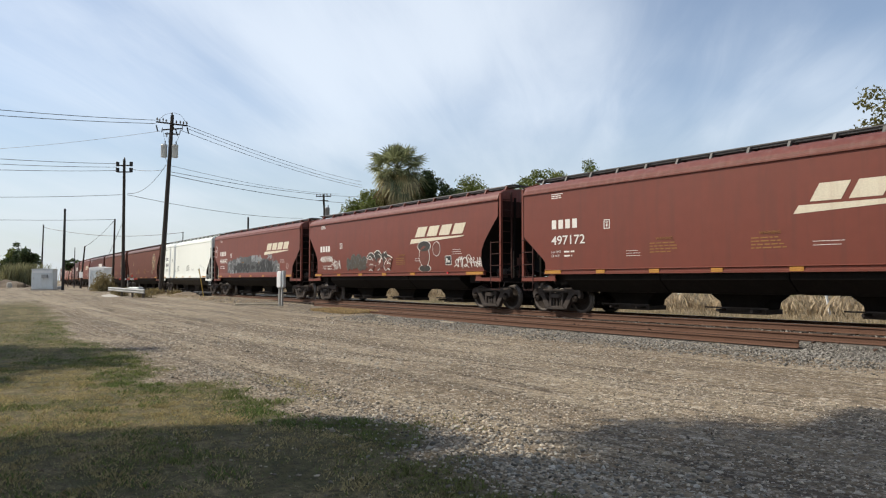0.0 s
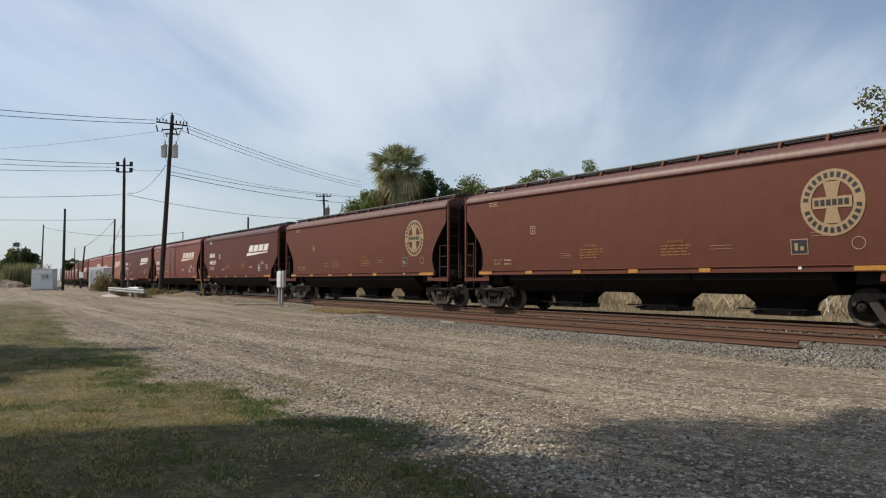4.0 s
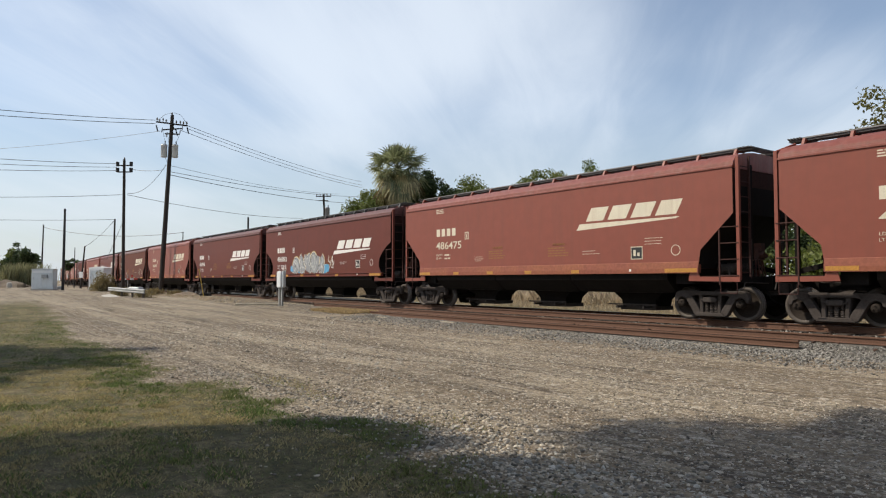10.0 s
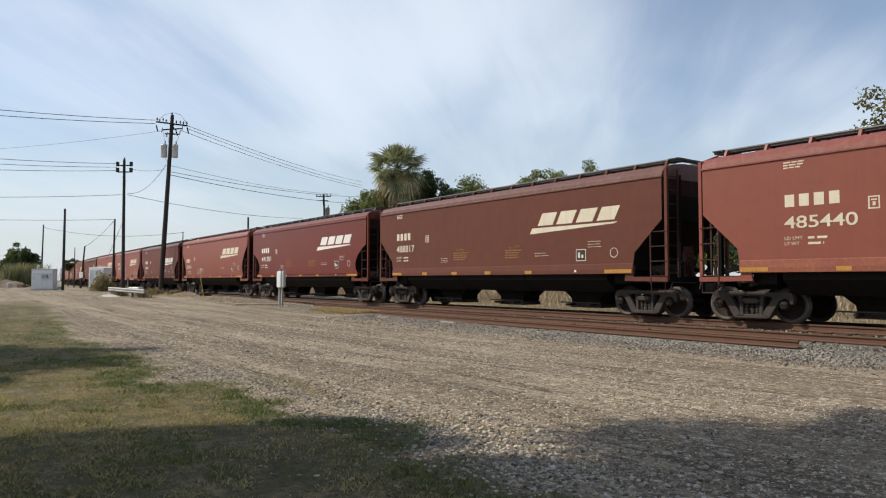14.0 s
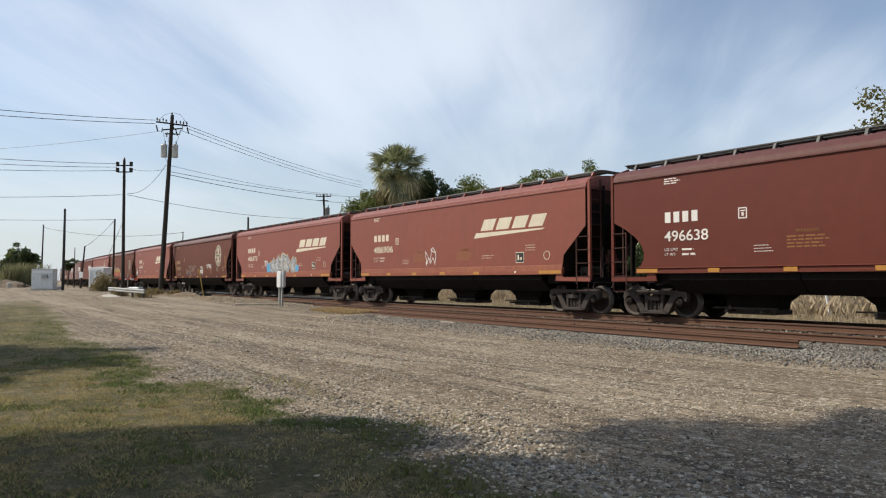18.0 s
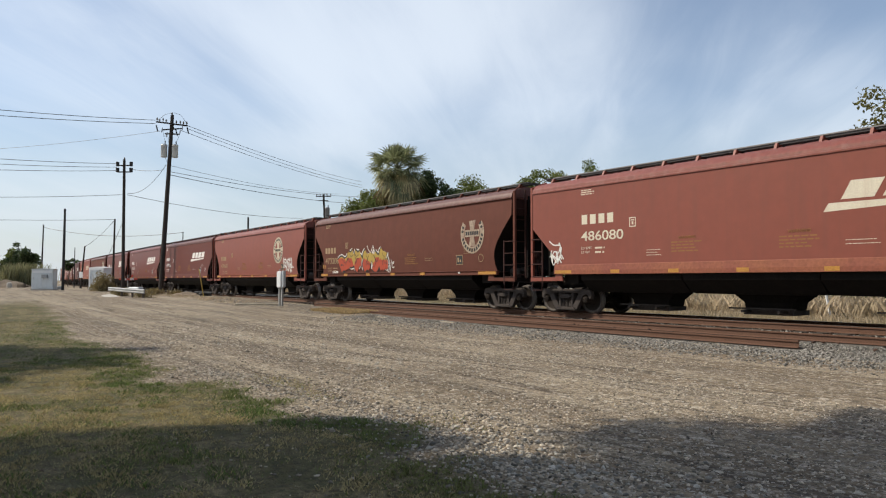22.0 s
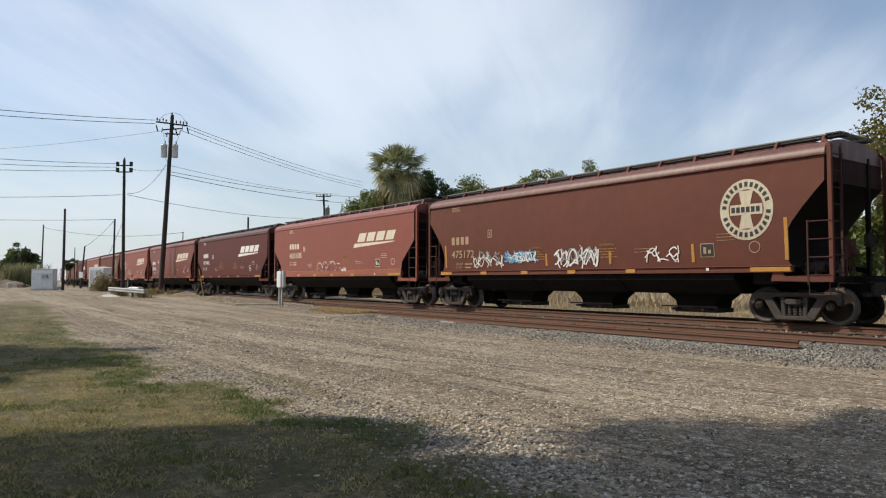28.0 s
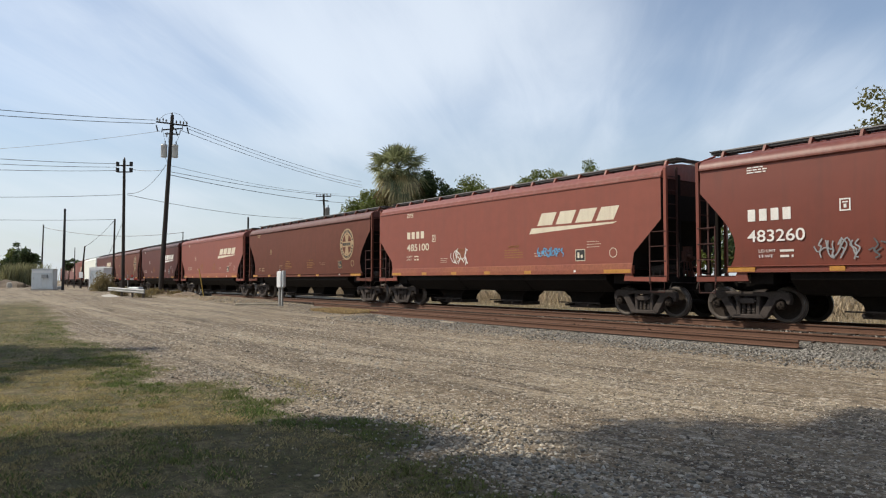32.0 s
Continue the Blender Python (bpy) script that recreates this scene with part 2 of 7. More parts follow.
    "red": mat("faded_red_barrier", (0.55, 0.06, 0.04), 0.5, var=0.15),
    "glass": mat("dark_window_glass", (0.03, 0.035, 0.04), 0.1, var=0.05),
}


ROOFS = {}
for key, col in (("faded", (0.220, 0.062, 0.043)), ("mid", (0.165, 0.046, 0.031)), ("umbered", (0.115, 0.036, 0.027)), ("dark", (0.084, 0.025, 0.019)), ("brown", (0.124, 0.046, 0.032)), ("bright", (0.135, 0.022, 0.013))):
    ROOFS[key] = mat("dusty_roof_" + key, col, 0.5, spec=0.5, var=0.15, scale=1.2, fine=9, streak=0.13 if key in ("faded", "mid", "brown") else 0.05, streak_col=(0.42, 0.33, 0.28))
ROOFS["white"] = M["white"]


# ---- mesh helpers ----
def quad_box(bm, x0, x1, y0, y1, z0, z1):
    vs = [bm.verts.new(p) for p in ((x0, y0, z0), (x1, y0, z0), (x1, y1, z0), (x0, y1, z0),
                                    (x0, y0, z1), (x1, y0, z1), (x1, y1, z1), (x0, y1, z1))]
    for f in ((3, 2, 1, 0), (4, 5, 6, 7), (0, 1, 5, 4), (1, 2, 6, 5), (2, 3, 7, 6), (3, 0, 4, 7)):
        bm.faces.new([vs[i] for i in f])


def prism(bm, pts, y0, y1):
    """A polygon in x, z carried from y0 to y1."""
    a = [bm.verts.new((x, y0, z)) for x, z in pts]
    b = [bm.verts.new((x, y1, z)) for x, z in pts]
    n = len(pts)
    bm.faces.new(a)
    bm.faces.new(b[::-1])
    for i in range(n):
        bm.faces.new((a[i], b[i], b[(i + 1) % n], a[(i + 1) % n]))


def prism_x(bm, pts, x0, x1):
    """A polygon in y, z carried from x0 to x1."""
    a = [bm.verts.new((x0, y, z)) for y, z in pts]
    b = [bm.verts.new((x1, y, z)) for y, z in pts]
    n = len(pts)
    bm.faces.new(a)
    bm.faces.new(b[::-1])
    for i in range(n):
        bm.faces.new((a[i], b[i], b[(i + 1) % n], a[(i + 1) % n]))


def loft(bm, rings, closed=True):
    """Skin over rings of the same number of points."""
    R = [[bm.verts.new(p) for p in r] for r in rings]
    n = len(R[0])
    for a, b in zip(R, R[1:]):
        for i in range(n if closed else n - 1):
            bm.faces.new((a[i], a[(i + 1) % n], b[(i + 1) % n], b[i]))
    if closed:
        bm.faces.new(R[0][::-1])
        bm.faces.new(R[-1])


def rod(bm, p, q, r, n=6, r2=None):
    p, q = Vector(p), Vector(q)
    d = (q - p).normalized()
    u = d.orthogonal().normalized()
    v = d.cross(u)
    r2 = r if r2 is None else r2
    loft(bm, [[c + (u * math.cos(k * math.tau / n) + v * math.sin(k * math.tau / n)) * w for k in range(n)] for c, w in ((p, r), (q, r2))])


def lathe(bm, prof, n=24, axis="y"):
    """Turn (radius, along) round an axis."""
    rings = []
    for r, a in prof:
        ring = []
        for k in range(n):
            t = k * math.tau / n
            c, s = r * math.cos(t), r * math.sin(t)
            ring.append((c, a, s) if axis == "y" else (c, s, a))
        rings.append(ring)
    loft(bm, rings)


def mesh_of(bm, name):
    bmesh.ops.recalc_face_normals(bm, faces=bm.faces)
    me = bpy.data.meshes.new(name)
    bm.to_mesh(me)
    bm.free()
    return me


def soft(me):
    for p in me.polygons:
        p.use_smooth = True
    return me


def part(name, bm, material, parent, label="", m=None):
    me = mesh_of(bm, name) if isinstance(bm, bmesh.types.BMesh) else bm
    ob = new(name, me)
    if not me.materials:
        me.materials.append(material)
    if parent:
        ob.parent = parent
    if m is not None:
        ob.matrix_basis = m
    if label:
        ob["label"] = label
    return ob


def base(name, m, label, category, group="", kind=""):
    ob = new(name)
    ob.empty_display_size = 0.2
    ob.matrix_basis = m
    return tagged(ob, label, category, group, kind)


def whole(name, bm, material, label, category, group="", kind="", m=None):
    ob = part(name, bm, material, None, "", m)
    return tagged(ob, label, category, group, kind)


# ---- plan of the line: a very gentle curve, s metres along it ----
LINE, BEND = 18.5644, 0.62214e-3


def on_line(s, off=0.0, z=RAIL):
    """Point at s along the line, off metres towards the yard."""
    th = BEND * s
    return Vector((s + off * math.sin(th), LINE + BEND * s * s / 2 - off * math.cos(th), z))


def line_pose(s, off=0.0, z=RAIL):
    p = on_line(s, off, z)
    return pose(*p, 0, 0, math.degrees(BEND * s))


def step01(a, b, x):
    t = min(1.0, max(0.0, (x - a) / (b - a)))
    return t * t * (3 - 2 * t)


def ground_z(x, y):
    d = math.hypot(x, y)
    off = LINE + BEND * x * x / 2 - y
    z = 0.40 * step01(20, 56, d) + (0.34 * step01(54, 67, d) * step01(3.5, 7.0, off) if x < 0 else 0.0)
    z = max(z, 0.02 * step01(4.2, 2.2, off))
    if off < 0:
        z = max(z, 0.10)
    if d < 60:
        z += 0.03 * noise.noise(Vector((x * 0.10, y * 1.3 + 0.12 * x, 5))) * step01(0.5, 3.0, y - lawn_edge(x)) if off > 3 else 0.0
        z += 0.035 * noise.noise(Vector((x * 0.35, y * 0.35, 0))) + 0.012 * noise.noise(Vector((x * 1.7, y * 1.7, 3)))
    return z


# edge of the lawn: the greatest y of the grass at x
LAWN = [(-70, 8.6), (-58, 8.2), (-44, 5.4), (-35, 5.0), (-25, 4.0), (-20.9, 3.5), (-17.7, 4.05), (-13.7, 3.7), (-12.0, 3.5), (-11.5, 3.2), (-11.0, 3.95), (-9.8, 3.97), (-8.7, 3.95),
        (-7.9, 3.7), (-7.2, 3.8), (-6.7, 4.3), (-6.4, 4.55), (-5.8, 4.5), (-5.4, 3.8), (-4.9, 4.0), (-4.3, 3.75), (-3.6, 3.9), (-3.2, 3.3), (-2, 2.2), (2, 0)]


def lawn_edge(x):
    if x <= LAWN[0][0]:
        return LAWN[0][1]
    for (a, ya), (b, yb) in zip(LAWN, LAWN[1:]):
        if x <= b:
            return ya + (yb - ya) * (x - a) / (b - a)
    return -2.0


def lawn_share(x, y):
    e = lawn_edge(x) - y + 0.55 * noise.noise(Vector((x * 0.8, y * 0.8, 7))) + 0.25 * noise.noise(Vector((x * 2.6, y * 2.6, 1)))
    g = step01(-0.25, 0.45, e)
    if x < -38:
        g *= step01(-52, -39, x + 3.0 * noise.noise(Vector((x * 0.2, y * 0.4, 17))))
    return g


# worn wheel ruts across the yard, as bends of (x, y), half width and depth of stain
RUTS = (([(-32.7, 5.1), (-26.5, 5.5), (-22.0, 5.55), (-19.3, 6.0), (-16.3, 6.55), (-12.0, 7.3)], 0.42, 0.8),
        ([(-34.0, 8.5), (-24.8, 8.95), (-19.6, 8.8), (-16.2, 8.85), (-11.7, 9.05), (-4.0, 8.9)], 0.40, 0.65),
        ([(-21.5, 4.1), (-19.4, 4.2), (-17.0, 4.35), (-13.4, 4.1), (-11.9, 3.95), (-10.6, 4.2)], 0.45, 0.85),
        ([(-17.5, 4.9), (-14.2, 5.75), (-11.5, 6.25), (-8.5, 6.65), (-3.0, 7.4)], 0.30, 0.6),
        ([(-36.0, 10.8), (-25.0, 11.2), (-14.0, 11.3), (-3.0, 11.0)], 0.30, 0.5))


def rut_share(x, y):
    most = 0.0
    for bends, half, deep in RUTS:
        for (ax, ay), (bx, by) in zip(bends, bends[1:]):
            if ax <= x <= bx:
                d = abs(y - ay - (by - ay) * (x - ax) / (bx - ax) + 0.18 * noise.noise(Vector((x * 0.4, deep * 9, 2))))
                ends = step01(bends[0][0], bends[0][0] + 3, x) * step01(bends[-1][0], bends[-1][0] - 2, x)
                most = max(most, deep * ends * step01(half * 1.3, half * 0.2, d) * (0.75 + 0.6 * noise.noise(Vector((x * 0.6, y * 1.5, 8)))))
    return max(0.0, min(1.0, most))


def build_ground():
    def axis(spans):
        out = []
        for a, b, n in spans:
            out += [a + (b - a) * i / n for i in range(n)]
        return out + [spans[-1][1]]
    xs = axis([(-3000, -400, 8), (-400, -120, 10), (-120, -40, 32), (-40, -16, 60), (-16, 0, 100), (0, 30, 20), (30, 400, 10), (400, 3000, 6)])
    ys = axis([(-3000, -300, 6), (-300, -20, 8), (-20, -1, 16), (-1, 10, 90), (10, 20, 40), (20, 60, 24), (60, 400, 12), (400, 3000, 8)])
    nx = len(xs)
    verts = [(x, y, ground_z(x, y)) for y in ys for x in xs]
    faces = [(j * nx + i, j * nx + i + 1, (j + 1) * nx + i + 1, (j + 1) * nx + i) for j in range(len(ys) - 1) for i in range(nx - 1)]
    me = bpy.data.meshes.new("ground")
    me.from_pydata(verts, [], faces)
    at = me.attributes.new("lawn", "FLOAT", "POINT")
    bl = me.attributes.new("field", "FLOAT", "POINT")
    at.data.foreach_set("value", [lawn_share(x, y) if x > -80 and y < 14 and x < 3 else 0.0 for x, y, z in verts])
    bl.data.foreach_set("value", [step01(4.0, 7.5, y - LINE - BEND * x * x / 2) for x, y, z in verts])
    ru = me.attributes.new("rut", "FLOAT", "POINT")
    ru.data.foreach_set("value", [rut_share(x, y) if -40 < x < 0 and 3 < y < 13 else 0.0 for x, y, z in verts])
    soft(me)
    m = bpy.data.materials.new("gravel_yard")
    m.use_nodes = True
    nt = m.node_tree
    N, L = nt.nodes.new, nt.links.new
    b = nt.nodes["Principled BSDF"]
    b.inputs["Roughness"].default_value = 0.95
    b.inputs["Specular IOR Level"].default_value = 0.2
    co = N("ShaderNodeTexCoord")

    def noise_tex(scale, detail=4, vec=None, rough=0.55):
        n = N("ShaderNodeTexNoise")
        n.inputs["Scale"].default_value, n.inputs["Detail"].default_value, n.inputs["Roughness"].default_value = scale, detail, rough
        L(vec or co.outputs["Object"], n.inputs[0])
        return n.outputs[0]

    def ramp(v, a, b2, lo=0.0, hi=1.0):
        r = N("ShaderNodeMapRange")
        for i, k in zip((1, 2, 3, 4), (a, b2, lo, hi)):
            r.inputs[i].default_value = k
        L(v, r.inputs[0])
        return r.outputs[0]

    def mixc(f, a, b2):
        x = N("ShaderNodeMixRGB")
        for i, k in zip((0, 1, 2), (f, a, b2)):
            if isinstance(k, tuple):
                x.inputs[i].default_value = (*k, 1)
            elif isinstance(k, float):
                x.inputs[i].default_value = k
            else:
                L(k, x.inputs[i])
        return x.outputs[0]

    # wheel tracks run beside the line
    mp = N("ShaderNodeMapping"); mp.inputs["Rotation"].default_value = (0, 0, radians(-6)); mp.inputs["Scale"].default_value = (0.07, 1.0, 1.0)
    L(co.outputs["Object"], mp.inputs[0])
    tracks = ramp(noise_tex(0.9, 6, mp.outputs[0], 0.62), 0.42, 0.60)
    dirt = mixc(tracks, (0.240, 0.184, 0.120), (0.410, 0.335, 0.232))
    dirt = mixc(ramp(noise_tex(0.45, 5), 0.45, 0.68, 0.0, 0.55), dirt, (0.160, 0.120, 0.081))
    mp2 = N("ShaderNodeMapping"); mp2.inputs["Rotation"].default_value = (0, 0, radians(-8)); mp2.inputs["Scale"].default_value = (0.05, 1.0, 1.0)
    L(co.outputs["Object"], mp2.inputs[0])
    dirt = mixc(ramp(noise_tex(3.6, 5, mp2.outputs[0], 0.7), 0.53, 0.60, 0.0, 0.90), dirt, (0.105, 0.078, 0.053))
    a3 = N("ShaderNodeAttribute"); a3.attribute_name = "rut"
    dirt = mixc(ramp(a3.outputs["Fac"], 0.0, 1.0, 0.0, 0.85), dirt, (0.108, 0.083, 0.060))
    dirt = mixc(ramp(noise_tex(7.5, 4, None, 0.75), 0.55, 0.70, 0.0, 0.50), dirt, (0.125, 0.095, 0.068))
    vor = N("ShaderNodeTexVoronoi"); vor.inputs["Scale"].default_value = 48
    L(co.outputs["Object"], vor.inputs["Vector"])
    sepc = N("ShaderNodeSeparateColor"); L(vor.outputs["Color"], sepc.inputs[0])
    speck = ramp(sepc.outputs[0], 0.80, 0.97, 0.0, 0.85)
    dirt = mixc(speck, dirt, (0.56, 0.50, 0.42))
    dirt = mixc(ramp(sepc.outputs[1], 0.75, 1.0, 0.0, 0.6), dirt, (0.085, 0.075, 0.065))
    vor2 = N("ShaderNodeTexVoronoi"); vor2.inputs["Scale"].default_value = 15
    L(co.outputs["Object"], vor2.inputs["Vector"])
    sep2 = N("ShaderNodeSeparateColor"); L(vor2.outputs["Color"], sep2.inputs[0])
    dirt = mixc(ramp(sep2.outputs[0], 0.84, 0.98, 0.0, 0.65), dirt, (0.60, 0.53, 0.43))
    dirt = mixc(ramp(sep2.outputs[1], 0.66, 0.96, 0.0, 0.68), dirt, (0.105, 0.086, 0.066))
    dirt = mixc(ramp(noise_tex(2.2, 4, None, 0.7), 0.52, 0.66, 0.0, 0.45), dirt, (0.150, 0.122, 0.090))
    fine = ramp(noise_tex(30, 3), 0.3, 0.7, 0.66, 1.34)
    hs = N("ShaderNodeHueSaturation"); L(dirt, hs.inputs["Color"]); L(fine, hs.inputs["Value"])
    lawn = mixc(ramp(noise_tex(0.9, 5), 0.40, 0.62), (0.125, 0.112, 0.052), (0.285, 0.222, 0.122))
    lawn = mixc(ramp(noise_tex(4.5, 6, None, 0.75), 0.44, 0.58, 0.0, 0.70), lawn, (0.075, 0.082, 0.032))
    lawn = mixc(ramp(noise_tex(11, 6, None, 0.75), 0.46, 0.60, 0.0, 0.80), lawn, (0.060, 0.048, 0.030))
    a1 = N("ShaderNodeAttribute"); a1.attribute_name = "lawn"
    a2 = N("ShaderNodeAttribute"); a2.attribute_name = "field"
    col = mixc(a1.outputs["Fac"], hs.outputs[0], lawn)
    field = mixc(ramp(noise_tex(0.25, 5), 0.4, 0.65), (0.27, 0.205, 0.12), (0.13, 0.125, 0.05))
    col = mixc(a2.outputs["Fac"], col, field)
    L(col, b.inputs["Base Color"])
    bp = N("ShaderNodeBump"); bp.inputs["Strength"].default_value = 0.7; bp.inputs["Distance"].default_value = 0.03
    hsum = N("ShaderNodeMath"); hsum.operation = "ADD"
    L(noise_tex(34, 5, None, 0.7), hsum.inputs[0]); L(vor.outputs["Distance"], hsum.inputs[1])
    L(hsum.outputs[0], bp.inputs["Height"]); L(bp.outputs[0], b.inputs["Normal"])
    me.materials.append(m)
    tagged(new("ground", me), "gravel and dirt yard with a worn lawn at its edge", "ground", kind="structure")


build_ground()


# ---- railway track ----
S0, S1 = -420.0, 130.0


def strip_along(name, prof, material, s0=S0, s1=S1, ds=5.0):
    """A closed profile (off, z) carried along the line."""
    bm = bmesh.new()
    n = int((s1 - s0) / ds)
    loft(bm, [[on_line(s0 + (s1 - s0) * i / n, o, z) for o, z in prof] for i in range(n + 1)])
    return bm


def rail_profile(off, top, h=0.17):
    z0 = top - h
    half = [(0.068, z0), (0.068, z0 + 0.012), (0.012, z0 + 0.03), (0.009, top - 0.045), (0.036, top - 0.036), (0.036, top - 0.006), (0.028, top)]
    return [(off + a, z) for a, z in half] + [(off - a, z) for a, z in half[::-1]]


whole("ballast_bed", strip_along("ballast_bed", [(-3.6, 0.0), (-2.0, RAIL - 0.20), (0.95, RAIL - 0.20), (1.25, RAIL - 0.26), (1.52, RAIL - 0.335), (1.78, RAIL - 0.355), (2.3, RAIL - 0.46), (2.7, RAIL - 0.50), (3.5, RAIL - 0.51), (3.5, -0.2), (-3.6, -0.2)], None, ds=4),
      M["bed"], "grey crushed stone ballast under the railway track", "ballast", kind="structure")
track = base("railway_track", pose(0, 0, 0), "rusty steel rails on weathered wooden ties", "railway track", kind="structure")
for off in (0.755, -0.755):
    part("rail", strip_along("rail", rail_profile(off, RAIL), None), M["rust"], track, "rust-brown rail with a polished top")
    part("rail_head", strip_along("rail_head", [(off - 0.026, RAIL + 0.0005), (off + 0.026, RAIL + 0.0005), (off + 0.022, RAIL + 0.003), (off - 0.022, RAIL + 0.003)], None), M["railtop"], track)
bm = bmesh.new()
quad_box(bm, -0.115, 0.115, -1.3, 1.3, -0.17, 0.0)
tie_mesh = mesh_of(bm, "tie")
s = -62.0
while s < 30:
    part("tie", tie_mesh, M["tie"], track, "", line_pose(s, random.uniform(-0.04, 0.04), RAIL - 0.168 + random.uniform(-0.008, 0.004)))
    s += 0.53


# ---- grain train ----
CYL = {}


def cached(key, make):
    if key not in CYL:
        CYL[key] = make()
    return CYL[key]


# each body: half length of the side sheets, half of the coupled length, lower end outline (distance in from the side's end, height over rail)
BODY = {
    "new": dict(side=7.45, half=8.10, sill=6.4, cut=[(0, 2.84), (0.36, 2.66), (0.74, 2.40), (0.98, 2.15), (1.07, 1.92), (1.05, 1.70), (0.93, 1.52), (0.82, 1.42)]),
    "slant": dict(side=7.45, half=8.10, sill=6.4, cut=[(0, 2.64), (0.06, 2.56), (0.95, 1.80), (1.02, 1.70), (1.04, 1.42)]),
    "ang": dict(side=7.72, half=8.37, sill=6.8, cut=[(0, 2.86), (0.97, 1.93), (1.05, 1.42)]),
    "round": dict(side=7.99, half=8.64, sill=7.1, cut=[(0, 3.46), (0.20, 3.24), (0.50, 2.90), (0.80, 2.52), (0.95, 2.22), (0.99, 1.95), (0.94, 1.66), (0.87, 1.52), (0.80, 1.42)]),
}
TOP = 4.09
BOW = {"new": 0.02, "slant": 0.02, "ang": 0.0, "round": 0.06}     # how far the sides bulge
AXLE = 0.89
WHEEL_R = 0.457


def body_mesh(kind, material):
    b = BODY[kind]
    bm = bmesh.new()
    levels = [(1.42, b["side"] - b["cut"][-1][0])]
    for d, z in b["cut"][::-1]:
        if z > 1.43:
            levels.append((z, b["side"] - d))
    if levels[-1][0] < 3.5:
        levels.append((3.6, b["side"]))
    levels.append((TOP, b["side"]))
    bow = BOW[kind]
    rings = []
    for z, x in levels:
        w = 1.60 - bow * ((z - 2.9) / 1.4) ** 2
        rings.append([(-x, -w, z), (x, -w, z), (x, w, z), (-x, w, z)])
    loft(bm, rings)
    me = mesh_of(bm, "body")
    me.materials.append(material)
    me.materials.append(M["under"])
    me.materials.append(M["ends"])
    soft(me)
    me.set_sharp_from_angle(angle=radians(28))
    for p in me.polygons:      # end walls darker, except on white cars; the slope sheets under them black
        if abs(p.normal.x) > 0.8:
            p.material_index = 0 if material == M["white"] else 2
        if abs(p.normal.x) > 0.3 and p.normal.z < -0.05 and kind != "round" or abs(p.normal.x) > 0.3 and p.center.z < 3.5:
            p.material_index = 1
    return me


def roof_mesh(kind, material):
    b = BODY[kind]
    bm = bmesh.new()
    if kind == "round":        # the side runs over a rounded shoulder into the roof
        prof = [(-1.56, TOP - 0.03), (-1.62, TOP - 0.01), (-1.62, TOP + 0.03), (-1.59, TOP + 0.04), (-1.575, TOP + 0.12), (-1.53, TOP + 0.19), (-1.45, TOP + 0.255), (-1.33, TOP + 0.31), (-1.15, TOP + 0.365), (-0.9, TOP + 0.415), (-0.55, TOP + 0.46)]
    else:
        prof = [(-1.56, TOP - 0.03), (-1.63, TOP - 0.01), (-1.63, TOP + 0.03), (-1.59, TOP + 0.05), (-1.58, TOP + 0.14), (-1.45, TOP + 0.28), (-1.1, TOP + 0.39), (-0.55, TOP + 0.46)]
    prof = prof + [(-y, z) for y, z in prof[::-1]]
    prism_x(bm, prof, -b["side"] - 0.02, b["side"] + 0.02)
    me = soft(mesh_of(bm, "roof"))
    me.set_sharp_from_angle(angle=radians(34))
    me.materials.append(material)
    return me


def walkway_mesh(kind):
    """Open grating boards along both edges of the hatch, with a cross board at each end."""
    b = BODY[kind]
    x1 = b["side"] + 0.12
    bm = bmesh.new()
    for sy in (-1, 1):
        for k in range(6):
            y = sy * (0.50 + 0.062 * k)
            quad_box(bm, -x1, x1, y - 0.008, y + 0.008, 4.615, 4.70)
        n = int(2 * x1 / 0.075)
        for i in range(n + 1):
            x = -x1 + 2 * x1 * i / n
            quad_box(bm, x - 0.007, x + 0.007, sy * 0.66 - 0.16, sy * 0.66 + 0.16, 4.675, 4.695)
        n = 14
        for i in range(n):
            x = -b["side"] + 0.3 + (2 * b["side"] - 0.6) * i / (n - 1)
            quad_box(bm, x - 0.03, x + 0.03, sy * 0.66 - 0.17, sy * 0.66 + 0.17, 4.60, 4.665)
    for sx in (-1, 1):
        for k in range(5):
            x = sx * (b["side"] - 0.22 + 0.075 * k)
            quad_box(bm, x - 0.010, x + 0.010, -0.95, 0.95, 4.665, 4.70)
        for k in range(20):
            y = -0.93 + 1.86 * k / 19
            quad_box(bm, sx * (b["side"] - 0.07) - 0.16, sx * (b["side"] - 0.07) + 0.16, y - 0.007, y + 0.007, 4.675, 4.695)
    return mesh_of(bm, "walkway")


def walkway_edge_mesh(kind, sy):
    """Bright edge bar of the grating."""
    x1 = BODY[kind]["side"] + 0.12
    bm = bmesh.new()
    quad_box(bm, -x1, x1, sy * 0.84 - 0.012, sy * 0.84 + 0.012, 4.672, 4.705)
    return mesh_of(bm, "walkway_edge")


def bracket_mesh():
    """A small stand that carries the running board off the roof."""
    bm = bmesh.new()
    prism_x(bm, [(-1.05, 4.38), (-0.90, 4.66), (-0.62, 4.66), (-0.62, 4.61), (-0.84, 4.58), (-0.90, 4.44)], -0.035, 0.035)
    return mesh_of(bm, "walkway_bracket")


def hatch_mesh(length):
    """One trough hatch cover: a shallow pressed lid."""
    bm = bmesh.new()
    prism_x(bm, [(-0.40, 4.50), (-0.40, 4.62), (-0.2, 4.69), (0.2, 4.69), (0.40, 4.62), (0.40, 4.50)], -length / 2, length / 2)
    return mesh_of(bm, "hatch_cover")


